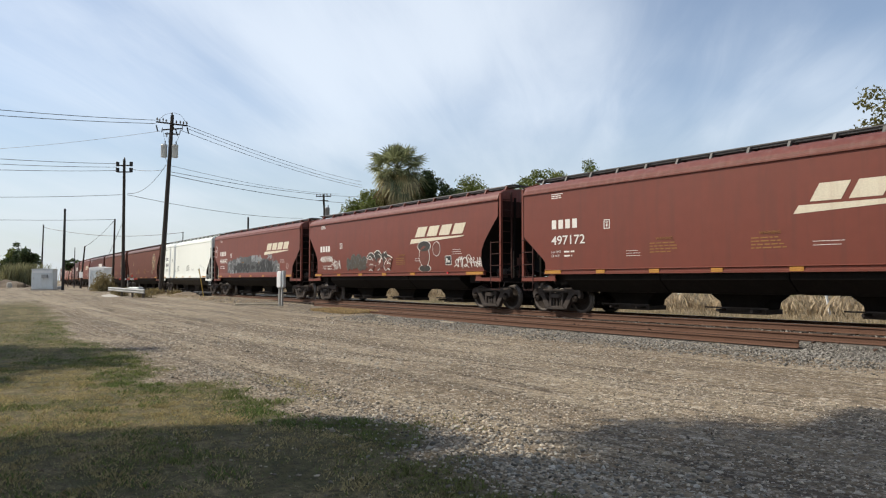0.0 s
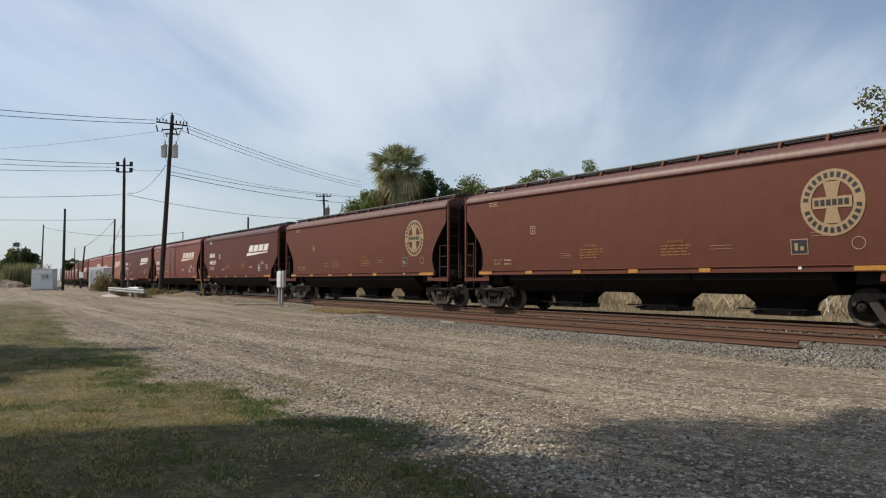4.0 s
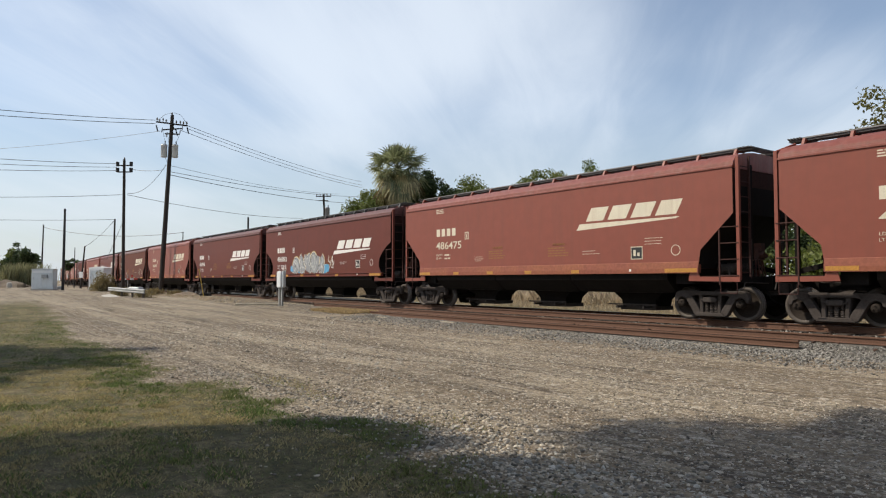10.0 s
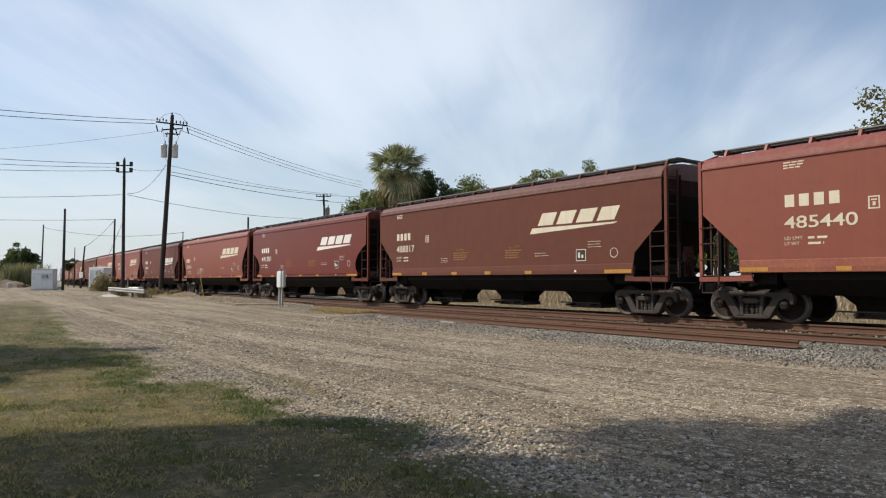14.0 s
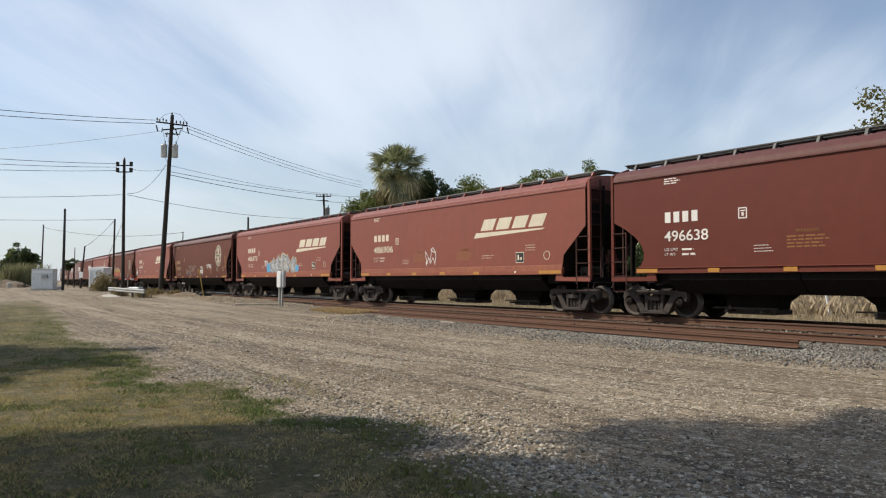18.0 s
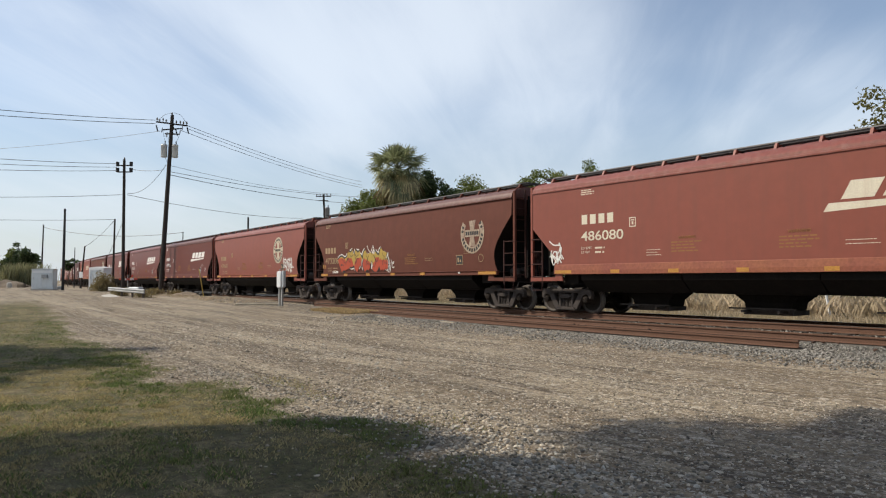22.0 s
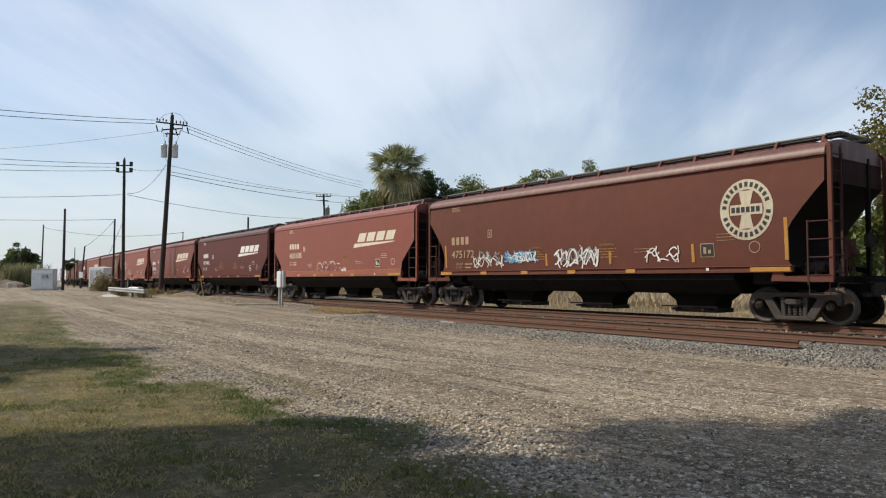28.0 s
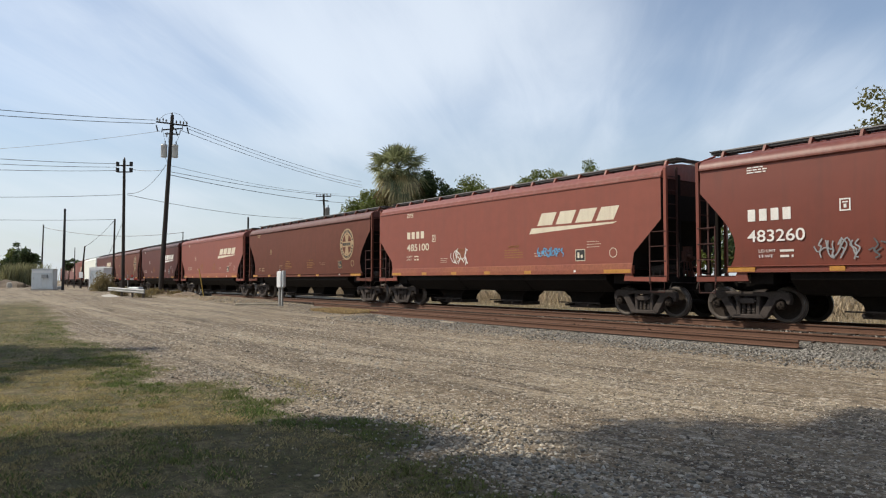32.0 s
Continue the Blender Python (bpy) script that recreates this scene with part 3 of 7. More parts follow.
def hopper_mesh(w):
    """One discharge bay: steep slopes down to an outlet."""
    bm = bmesh.new()
    loft(bm, [[(-a, -y, z), (a, -y, z), (a, y, z), (-a, y, z)] for a, y, z in ((w, 1.52, 1.45), (w, 1.50, 1.12), (w - 0.01, 1.12, 0.80), (w - 0.10, 1.05, 0.735), (0.92, 0.46, 0.71), (0.66, 0.42, 0.50), (0.62, 0.40, 0.30))])
    return mesh_of(bm, "hopper")


def gate_mesh():
    bm = bmesh.new()
    quad_box(bm, -0.68, 0.68, -0.44, 0.44, 0.17, 0.30)
    quad_box(bm, -1.0, 0.85, -0.66, -0.60, 0.32, 0.36)
    for x in (-0.5, 0.5):
        rod(bm, (x, -0.85, 0.27), (x, -0.40, 0.27), 0.04)
    return mesh_of(bm, "outlet_gate")


def side_frame_mesh():
    """Cast side frame: hooded pedestals, deep top chord, slanting tension members and a spring seat."""
    bm = bmesh.new()
    y0, y1 = -0.09, 0.08
    for k in (-1, 1):
        def side(pts):
            pts = [(k * x, z) for x, z in pts]
            prism(bm, pts if k > 0 else pts[::-1], y0, y1)
        side([(0.52, 0.66), (0.64, 0.81), (0.95, 0.82), (1.10, 0.76), (1.14, 0.60), (1.10, 0.47), (1.02, 0.50), (1.00, 0.58), (0.89, 0.63), (0.77, 0.57), (0.62, 0.62)])
        side([(0.58, 0.66), (0.77, 0.59), (0.50, 0.13), (0.34, 0.10), (0.31, 0.25)])
        side([(0.21, 0.20), (0.32, 0.17), (0.34, 0.68), (0.23, 0.68)])
    prism(bm, [(-0.66, 0.65), (-0.45, 0.68), (0.45, 0.68), (0.66, 0.65), (0.64, 0.81), (0.40, 0.80), (-0.40, 0.80), (-0.64, 0.81)], y0, y1)
    prism(bm, [(-0.46, 0.10), (0.46, 0.10), (0.36, 0.21), (-0.36, 0.21)], y0 - 0.04, y1 + 0.04)
    quad_box(bm, -0.20, 0.20, y0 - 0.05, y1 + 0.05, 0.49, 0.63)
    rod(bm, (-0.30, y0 - 0.02, 0.56), (0.30, y0 - 0.02, 0.56), 0.03, 6)
    bmesh.ops.recalc_face_normals(bm, faces=bm.faces)
    bmesh.ops.bevel(bm, geom=bm.edges, offset=0.018, segments=1, affect="EDGES")
    return mesh_of(bm, "side_frame")


def spring_mesh():
    bm = bmesh.new()
    prof = []
    for k in range(7):
        z = 0.21 + 0.042 * k
        prof += [(0.045, z), (0.068, z + 0.021)]
    lathe(bm, prof, 8, "z")
    return mesh_of(bm, "spring")


def wheelset_mesh():
    bm = bmesh.new()
    for sy in (-1, 1):
        prof = [(0.11, 0.83), (0.12, 0.72), (0.18, 0.70), (0.36, 0.765), (0.385, 0.80), (0.452, 0.80), (0.457, 0.74), (0.460, 0.69), (0.487, 0.685), (0.487, 0.660), (0.39, 0.655), (0.37, 0.70), (0.17, 0.655), (0.11, 0.64)]
        lathe(bm, [(r, sy * a) for r, a in prof], 28)
    lathe(bm, [(0.085, -0.98), (0.085, 0.98)], 10)
    # bolts on the bearing caps and core holes in the plate mark the turning
    for sy in (-1, 1):
        for k in range(3):
            a = k * math.tau / 3
            c = Vector((0.055 * math.cos(a), sy * 1.135, 0.055 * math.sin(a)))
            rod(bm, c, c + Vector((0, sy * 0.03, 0)), 0.018, 6)
        lathe(bm, [(0.085, sy * 0.98), (0.11, sy * 1.0), (0.11, sy * 1.12), (0.09, sy * 1.135)], 12)
    me = mesh_of(bm, "wheelset")
    me.materials.append(M["wheel"])
    me.materials.append(M["tread"])
    me.materials.append(M["rim"])
    for p in me.polygons:
        r = math.hypot(p.center.x, p.center.z)
        if r > 0.449 and abs(p.normal.y) < 0.6:
            p.material_index = 1
        elif r > 0.37 and abs(p.normal.y) > 0.3:
            p.material_index = 2
    return soft(me)


def bolster_mesh():
    bm = bmesh.new()
    prism_x(bm, [(-1.02, 0.62), (-1.02, 0.50), (-0.5, 0.42), (0.5, 0.42), (1.02, 0.50), (1.02, 0.62), (0.4, 0.86), (-0.4, 0.86)], -0.19, 0.19)
    for sx in (-1, 1):
        rod(bm, (sx * 0.42, -0.85, 0.42), (sx * 0.42, 0.85, 0.42), 0.05)
        for sy in (-1, 1):
            quad_box(bm, sx * 0.44 - 0.045, sx * 0.44 + 0.045, sy * 0.76 - 0.07, sy * 0.76 + 0.07, 0.30, 0.52)
    return mesh_of(bm, "truck")


def end_frame_mesh(kind):
    """Platform, end sill, stub sill and corner posts at the +x end."""
    b = BODY[kind]
    x, h = b["side"], b["half"]
    bm = bmesh.new()
    quad_box(bm, x - 0.10, x + 0.14, -1.52, 1.52, 1.04, 1.20)
    for y in (-1.5, 1.5):
        quad_box(bm, b["sill"] - 0.4, x + 0.02, y - 0.05, y + 0.05, 1.06, 1.22)
    quad_box(bm, x - 2.6, x + 0.35, -0.33, 0.33, 0.82, 1.18)
    quad_box(bm, x - 1.9, x - 1.3, -1.4, 1.4, 1.0, 1.4)
    for y in (-0.75, 0.75):
        prism(bm, [(x - 0.06, 1.2), (x + 0.04, 1.2), (x + 0.04, 4.2), (x - 0.06, 4.2)], y - 0.05, y + 0.05)
        prism(bm, [(x + 0.0, 1.25), (x - 1.5, 1.6), (x - 1.5, 1.72), (x + 0.0, 1.38)], y - 0.04, y + 0.04)
    return mesh_of(bm, "end_frame")


def end_sill_mesh(kind, sy):
    """Painted channel along the edge of the end platform, with a hanger under the side sill."""
    b = BODY[kind]
    x = b["side"]
    bm = bmesh.new()
    y = sy * 1.56
    a = b["sill"] - 0.45
    prism(bm, [(a, 1.08), (x + 0.15, 1.06), (x + 0.15, 1.19), (a + 0.35, 1.20), (a + 0.30, 1.32), (a + 0.05, 1.32)], y - 0.02, y + 0.02)
    return mesh_of(bm, "end_sill")


def end_post_mesh(kind, side):
    b = BODY[kind]
    x = b["side"] + 0.12
    bm = bmesh.new()
    y = side * 1.52
    quad_box(bm, x - 0.06, x + 0.03, y - 0.045, y + 0.045, 1.10, TOP + 0.24)
    rod(bm, (x - 0.02, y, TOP + 0.22), (x - 0.3, y * 0.72, TOP + 0.42), 0.03, 5)
    return mesh_of(bm, "corner_post")


def ladder_mesh(kind):
    """Side ladder and end ladder at the near corner of the +x end."""
    b = BODY[kind]
    x = b["side"] + 0.12
    bm = bmesh.new()
    yo = -1.57
    quad_box(bm, x - 0.56, x - 0.525, yo - 0.02, yo + 0.025, 0.98, 2.55)
    for k in range(4):
        rod(bm, (x - 0.55, yo, 1.22 + 0.43 * k), (x, yo, 1.22 + 0.43 * k), 0.016)
    quad_box(bm, x - 0.02, x + 0.03, -1.04, -0.99, 1.15, TOP + 0.3)
    for k in range(8):
        z = 1.3 + 0.40 * k
        rod(bm, (x, -1.5, z), (x, -1.02, z), 0.016)
    # stirrup step
    rod(bm, (x - 0.52, yo, 1.1), (x - 0.52, yo, 0.76), 0.012)
    rod(bm, (x - 0.05, yo, 1.1), (x - 0.05, yo, 0.76), 0.012)
    rod(bm, (x - 0.52, yo, 0.76), (x - 0.05, yo, 0.76), 0.014)
    return mesh_of(bm, "ladder")


def coupler_mesh(kind):
    b = BODY[kind]
    x, h = b["side"], b["half"]
    bm = bmesh.new()
    quad_box(bm, x + 0.1, h - 0.12, -0.08, 0.08, 0.80, 0.98)
    quad_box(bm, h - 0.20, h + 0.04, -0.17, 0.10, 0.74, 1.04)
    prism(bm, [(h - 0.1, 0.76), (h + 0.1, 0.80), (h + 0.1, 0.98), (h - 0.1, 1.02)], 0.04, 0.15)
    return mesh_of(bm, "coupler")


def hose_mesh(kind):
    b = BODY[kind]
    x, h = b["side"], b["half"]
    bm = bmesh.new()
    pts = [(x + 0.15, -0.35, 0.85), (x + 0.32, -0.36, 0.60), (h - 0.1, -0.30, 0.45), (h, -0.2, 0.42)]
    for p, q in zip(pts, pts[1:]):
        rod(bm, p, q, 0.025)
    return mesh_of(bm, "air_hose")


def brake_mesh(kind):
    b = BODY[kind]
    x = b["side"] + 0.05
    bm = bmesh.new()
    n = 12
    ring = [Vector((x + 0.12, 0.55 + 0.28 * math.cos(k * math.tau / n), 2.1 + 0.28 * math.sin(k * math.tau / n))) for k in range(n)]
    for k in range(n):
        rod(bm, ring[k], ring[(k + 1) % n], 0.018, 5)
    for k in range(0, n, 3):
        rod(bm, ring[k], (x + 0.09, 0.55, 2.1), 0.014, 5)
    quad_box(bm, x - 0.02, x + 0.1, 0.38, 0.72, 1.95, 2.25)
    return mesh_of(bm, "brake_wheel")


def end_stencil_mesh(kind):
    x = BODY[kind]["side"]
    rnd = random.Random(5)
    bm = bmesh.new()
    for k in range(6):
        z = 3.18 - 0.08 * k
        a = -0.50 + rnd.uniform(0, 0.10)
        quad_box(bm, x + 0.001, x + 0.004, a, a + rnd.uniform(0.22, 0.40), z - 0.018, z + 0.018)
    return mesh_of(bm, "end_stencil")


def cylinder_mesh(kind):
    """Brake cylinder with its push rod and domed ends, under the slope sheet."""
    x = BODY[kind]["side"]
    bm = bmesh.new()
    rod(bm, (x - 1.0, -0.2, 1.45), (x - 0.36, -0.2, 1.42), 0.16, 12)
    rod(bm, (x - 0.36, -0.2, 1.42), (x - 0.31, -0.2, 1.42), 0.16, 12, 0.09)
    rod(bm, (x - 0.31, -0.2, 1.42), (x + 0.02, -0.34, 1.46), 0.025)
    return mesh_of(bm, "brake_cylinder")


def reservoir_mesh(kind):
    x = BODY[kind]["side"]
    bm = bmesh.new()
    rod(bm, (x - 0.95, -0.78, 1.42), (x - 0.9, -0.78, 1.42), 0.07, 12, 0.13)
    rod(bm, (x - 0.9, -0.78, 1.42), (x - 0.45, -0.78, 1.42), 0.13, 12)
    rod(bm, (x - 0.45, -0.78, 1.42), (x - 0.40, -0.78, 1.42), 0.13, 12, 0.07)
    for q in (x - 0.8, x - 0.55):
        quad_box(bm, q - 0.02, q + 0.02, -0.93, -0.63, 1.20, 1.44)
    return mesh_of(bm, "air_reservoir")


def valve_mesh(kind):
    """Brake valve block on its bracket, with the pipes that run down to the platform."""
    x = BODY[kind]["side"]
    bm = bmesh.new()
    quad_box(bm, x - 0.16, x + 0.06, -0.50, -0.16, 1.66, 1.96)
    quad_box(bm, x - 0.10, x + 0.10, -0.44, -0.24, 1.92, 2.10)
    rod(bm, (x + 0.05, -0.40, 1.80), (x + 0.17, -0.40, 1.80), 0.075, 9)
    rod(bm, (x + 0.05, -0.22, 1.76), (x + 0.14, -0.22, 1.76), 0.06, 9)
    for y, lean in ((-0.48, -0.08), (-0.36, 0.0), (-0.24, 0.06), (-0.17, 0.14)):
        rod(bm, (x - 0.03, y, 1.70), (x + 0.02, y + lean, 1.12), 0.022, 6)
    rod(bm, (x + 0.05, -0.95, 1.58), (x + 0.05, -0.45, 1.72), 0.018, 6)
    return mesh_of(bm, "brake_valve")


def rigging_mesh(kind):
    """Pull rods, the uncoupling lever across the end and the hand brake's chain rod."""
    x = BODY[kind]["side"]
    bm = bmesh.new()
    rod(bm, (-x + 0.5, -0.6, 1.05), (x - 0.5, -0.6, 1.05), 0.025)
    rod(bm, (x + 0.1, -0.9, 1.1), (x + 0.1, -0.9, 2.2), 0.02)
    rod(bm, (x - 0.3, -0.2, 1.5), (x + 0.1, -0.9, 1.5), 0.02)
    for sx in (-1, 1):
        lever = [(x + 0.20, -1.50, 0.86), (x + 0.20, -1.42, 1.04), (x + 0.22, -0.35, 1.02), (x + 0.40, -0.10, 1.06)]
        for p, q in zip(lever, lever[1:]):
            rod(bm, (sx * p[0], p[1], p[2]), (sx * q[0], q[1], q[2]), 0.016, 6)
        quad_box(bm, sx * (x + 0.27) - 0.13, sx * (x + 0.27) + 0.13, -0.26, 0.26, 0.70, 0.80)
    rod(bm, (x + 0.12, 0.55, 1.95), (x + 0.10, 0.50, 1.10), 0.018, 6)
    return mesh_of(bm, "brake_rigging")


def sill_mesh(kind, sy):
    b = BODY[kind]
    bm = bmesh.new()
    if kind == "ang":      # a deep flared band
        prism_x(bm, [(sy * 1.50, 1.30), (sy * 1.633, 1.30), (sy * 1.633, 1.42), (sy * 1.61, 1.60), (sy * 1.595, 1.62), (sy * 1.50, 1.62)], -b["side"] + b["cut"][-1][0] - 0.02, b["side"] - b["cut"][-1][0] + 0.02)
        return mesh_of(bm, "side_sill")
    prism_x(bm, [(sy * 1.50, 1.30), (sy * 1.63, 1.30), (sy * 1.63, 1.36), (sy * 1.60, 1.37), (sy * 1.60, 1.43), (sy * 1.64, 1.45), (sy * 1.58, 1.47), (sy * 1.50, 1.47)], -b["side"] + b["cut"][-1][0] - 0.02, b["side"] - b["cut"][-1][0] + 0.02)
    return mesh_of(bm, "side_sill")


def flip(me, name):
    """The same mesh turned half round the upright axis."""
    m2 = me.copy()
    m2.transform(Matrix.Rotation(math.pi, 4, "Z"))
    m2.name = name
    return m2


WHEELSETS = {-1: [], 1: []}
CARS = []


def add_truck(car, x):
    t = part("truck", cached("bolster", bolster_mesh), M["steel"], car, "", pose(x, 0, 0))
    for sy in (-1, 1):
        part("side_frame", cached("frame", side_frame_mesh), M["steel"], t, "", pose(0, sy * 1.0, 0.0))
        for x in (-0.14, 0.0, 0.14):
            part("spring", cached("spring", spring_mesh), M["steel"], t, "", pose(x, sy * 1.0, 0.0))
    for sx in (-1, 1):
        w = part("wheelset", cached("wheelset", wheelset_mesh), M["wheel"], t, "", pose(sx * AXLE, 0, WHEEL_R))
        WHEELSETS[sx].append(w)
    return t


FACE = -1.604      # just proud of the near side sheet


def flat(car, name, polys, material, label="", y=None):
    """Paint on the near side: polygons in x, z, a few millimetres thick."""
    bm = bmesh.new()
    bow = BOW[car["body_type"]]
    for p in polys:
        if y is not None and y < -1.63:
            prism(bm, p, y - 0.004, y + 0.03)
            continue
        out = 0.003 + 0.14 * bow + FACE - (FACE if y is None else y)
        ring = [(x, -1.60 + bow * ((z - 2.9) / 1.4) ** 2 - out, z) for x, z in p]
        a = [bm.verts.new(v) for v in ring]
        b = [bm.verts.new((x, v + 0.03, z)) for x, v, z in ring]
        bm.faces.new(a)
        for i in range(len(p)):
            bm.faces.new((a[i], b[i], b[(i + 1) % len(p)], a[(i + 1) % len(p)]))
    return part(name, bm, material, car, label)


def rect(x0, z0, x1, z1, slant=0.0):
    h = (z1 - z0) * slant
    return [(x0, z0), (x1, z0), (x1 + h, z1), (x0 + h, z1)]


def painted_text(car, text, x, z, height, material, width=None, name="painted_number", bold=0.0):
    """Upright painted characters of a given height and width, a few millimetres proud of the side sheet."""
    def build():
        c = bpy.data.curves.new("characters", "FONT")
        c.body, c.size, c.extrude, c.offset = text, 0.36, 0.002, bold
        tmp = bpy.data.objects.new("tmp_characters", c)
        me = bpy.data.meshes.new_from_object(tmp)
        bpy.data.objects.remove(tmp)
        bpy.data.curves.remove(c)
        return me
    me = build()
    xs, ys = [v.co.x for v in me.vertices], [v.co.y for v in me.vertices]
    kz = height / (max(ys) - min(ys))
    kx = width / (max(xs) - min(xs)) if width else kz
    bow = BOW[car["body_type"]]
    me.transform(Matrix.Translation((x, -1.608 - 0.14 * bow + bow * ((z + height / 2 - 2.9) / 1.4) ** 2, z)) @ Matrix.Diagonal((kx, 1, kz, 1)) @ Matrix.Rotation(math.pi / 2, 4, "X") @ Matrix.Translation((-min(xs), -min(ys), 0)))
    return part(name, me, material, car)


def big_logo(car, x, z, material, k=1.07):
    """Four slanted blocks over a tapering stroke."""
    for i in range(4):
        a = x + 0.40 + 0.82 * i * k
        flat(car, "logo_block", [rect(a, z + 0.27, a + 0.66 * k, z + 0.69, 0.55)], material)
    flat(car, "logo_stroke", [[(x, z), (x + 0.12 * k, z + 0.20), (x + 3.62 * k, z + 0.20), (x + 3.48 * k, z + 0.15)]], material)


def round_emblem(car, x, z, r, material, worn=False):
    """Cream disc: a broad ring with dark dashes, and a cross between dark quarters."""
    polys = []
    n = 30
    for k in range(n):
        a, b = k * math.tau / n, (k + 1) * math.tau / n
        r0, r1 = r * 0.66, r
        polys.append([(x + 0.92 * q * math.cos(c), z + q * math.sin(c)) for q, c in ((r0, a), (r1, a), (r1, b), (r0, b))])
    polys += [[(x - 0.25 * r, z - 0.62 * r), (x + 0.25 * r, z - 0.62 * r), (x + 0.15 * r, z - 0.171 * r), (x - 0.15 * r, z - 0.171 * r)], [(x - 0.15 * r, z + 0.171 * r), (x + 0.15 * r, z + 0.171 * r), (x + 0.25 * r, z + 0.62 * r), (x - 0.25 * r, z + 0.62 * r)],
              rect(x - 0.56 * r, z - 0.17 * r, x + 0.56 * r, z + 0.17 * r)]
    cross = polys[n:]
    bow = BOW[car["body_type"]]
    bm = bmesh.new()
    loops = [[bm.verts.new((px, -1.603 - 0.14 * bow + bow * ((pz - 2.9) / 1.4) ** 2, pz)) for px, pz in ((x + 0.92 * q * math.cos(k * math.tau / n), z + q * math.sin(k * math.tau / n)) for k in range(n))] for q in (r * 0.66, r)]
    for k in range(n):
        if worn and math.sin((k + 0.5) * math.tau / n) > 0.62:
            continue
        bm.faces.new((loops[0][k], loops[1][k], loops[1][(k + 1) % n], loops[0][(k + 1) % n]))
    part("emblem_ring", bm, material, car)
    for p in cross:
        flat(car, "emblem_bar", [p], material)
    marks = []
    for k in range(26):
        a = (k + 0.15) * math.tau / 26
        b = (k + 0.72) * math.tau / 26
        if abs(math.sin(a)) < 0.18 or worn and math.sin(a) > 0.5:
            continue
        marks.append([(x + 0.92 * q * r * math.cos(c), z + q * r * math.sin(c)) for q, c in ((0.75, a), (0.91, a), (0.91, b), (0.75, b))])
    for k in range(6):
        marks.append(rect(x - 0.5 * r + 0.17 * r * k, z - 0.09 * r, x - 0.38 * r + 0.17 * r * k, z + 0.09 * r))
    tagged(flat(car, "emblem_dash", marks, M["black"], "", FACE - 0.006), kind="stuff")


def bars(car, x, z, w, rows, material, h=0.026, gap=0.075, name="stencil_line", seed=0):
    """Lines of small writing as plain bars, one part a line."""
    rnd = random.Random(seed)
    for i in range(rows):
        zz = z - gap * i
        a, end, words = x, x + w * rnd.uniform(0.7, 1.0), []
        while a < end:
            b = min(end, a + rnd.uniform(2.5, 7.0) * h)
            words.append(rect(a, zz, b, zz + h))
            a = b + h * 1.1
        tagged(flat(car, name, words, material), kind="stuff")


def smooth_line(pts, n=5):
    """A smooth curve through points in x, z."""
    pts = [2 * pts[0] - pts[1]] + pts + [2 * pts[-1] - pts[-2]]
    out = []
    for a, b, c, d in zip(pts, pts[1:], pts[2:], pts[3:]):
        for q in range(n):
            t = q / n
            out.append(0.5 * (2 * b + (c - a) * t + (2 * a - 5 * b + 4 * c - d) * t * t + (3 * b - a - 3 * c + d) * t ** 3))
    return out + [pts[-2]]


def ribbon(line, half):
    """The outline of a stroke of a given half width along a curve, with blunt ends."""
    left, right = [], []
    for i, p in enumerate(line):
        d = line[min(i + 1, len(line) - 1)] - line[max(i - 1, 0)]
        m = Vector((-d.y, d.x)).normalized() * half if d.length > 1e-6 else Vector((half, 0))
        left.append(p + m)
        right.append(p - m)
    return left, right


def stroke_part(car, name, lines, half, material, lift, low=-9.0):
    """Sprayed strokes as one part: each stroke a strip that lies a little over the one before."""
    bow = BOW[car["body_type"]]
    bm = bmesh.new()
    for k, line in enumerate(lines):
        left, right = ribbon(line, half)
        prev = None
        for a, b in zip(left, right):
            pair = [bm.verts.new((q.x, -1.604 - 0.14 * bow + bow * ((q.y - 2.9) / 1.4) ** 2 - lift - 0.0007 * k, max(low, q.y))) for q in (a, b)]
            if prev:
                bm.faces.new((prev[0], pair[0], pair[1], prev[1]))
            prev = pair
    return part(name, bm, material, car)


# bent strokes that a sprayed sign is made of, in a unit cell: bows, hooks and slashes
STROKES = [
    [(0.02, 0.10), (0.12, 0.70), (0.50, 0.97), (0.90, 0.62), (1.00, 0.20)],
    [(0.95, 0.92), (0.55, 0.70), (0.40, 0.35), (0.70, 0.06), (1.05, 0.22)],
    [(-0.05, 0.42), (0.35, 0.60), (0.65, 0.36), (1.08, 0.55)],
    [(0.15, 1.00), (0.02, 0.66), (0.30, 0.40), (0.22, 0.02)],
    [(0.50, 1.02), (0.72, 0.72), (0.46, 0.44), (0.74, 0.20), (0.52, -0.02)],
    [(0.00, 0.88), (0.42, 0.74), (0.80, 0.96)],
    [(0.08, 0.14), (0.50, 0.30), (0.92, 0.08)],
]


def sign_strokes(rnd, count=3):
    """Two to four of the strokes, some of them turned over, so that no letter comes out."""
    out = []
    for k in rnd.sample(range(len(STROKES)), count):
        fx, fz = rnd.random() < 0.5, rnd.random() < 0.5
        out.append([(1 - u if fx else u, 1 - v if fz else v) for u, v in STROKES[k]])
    return out


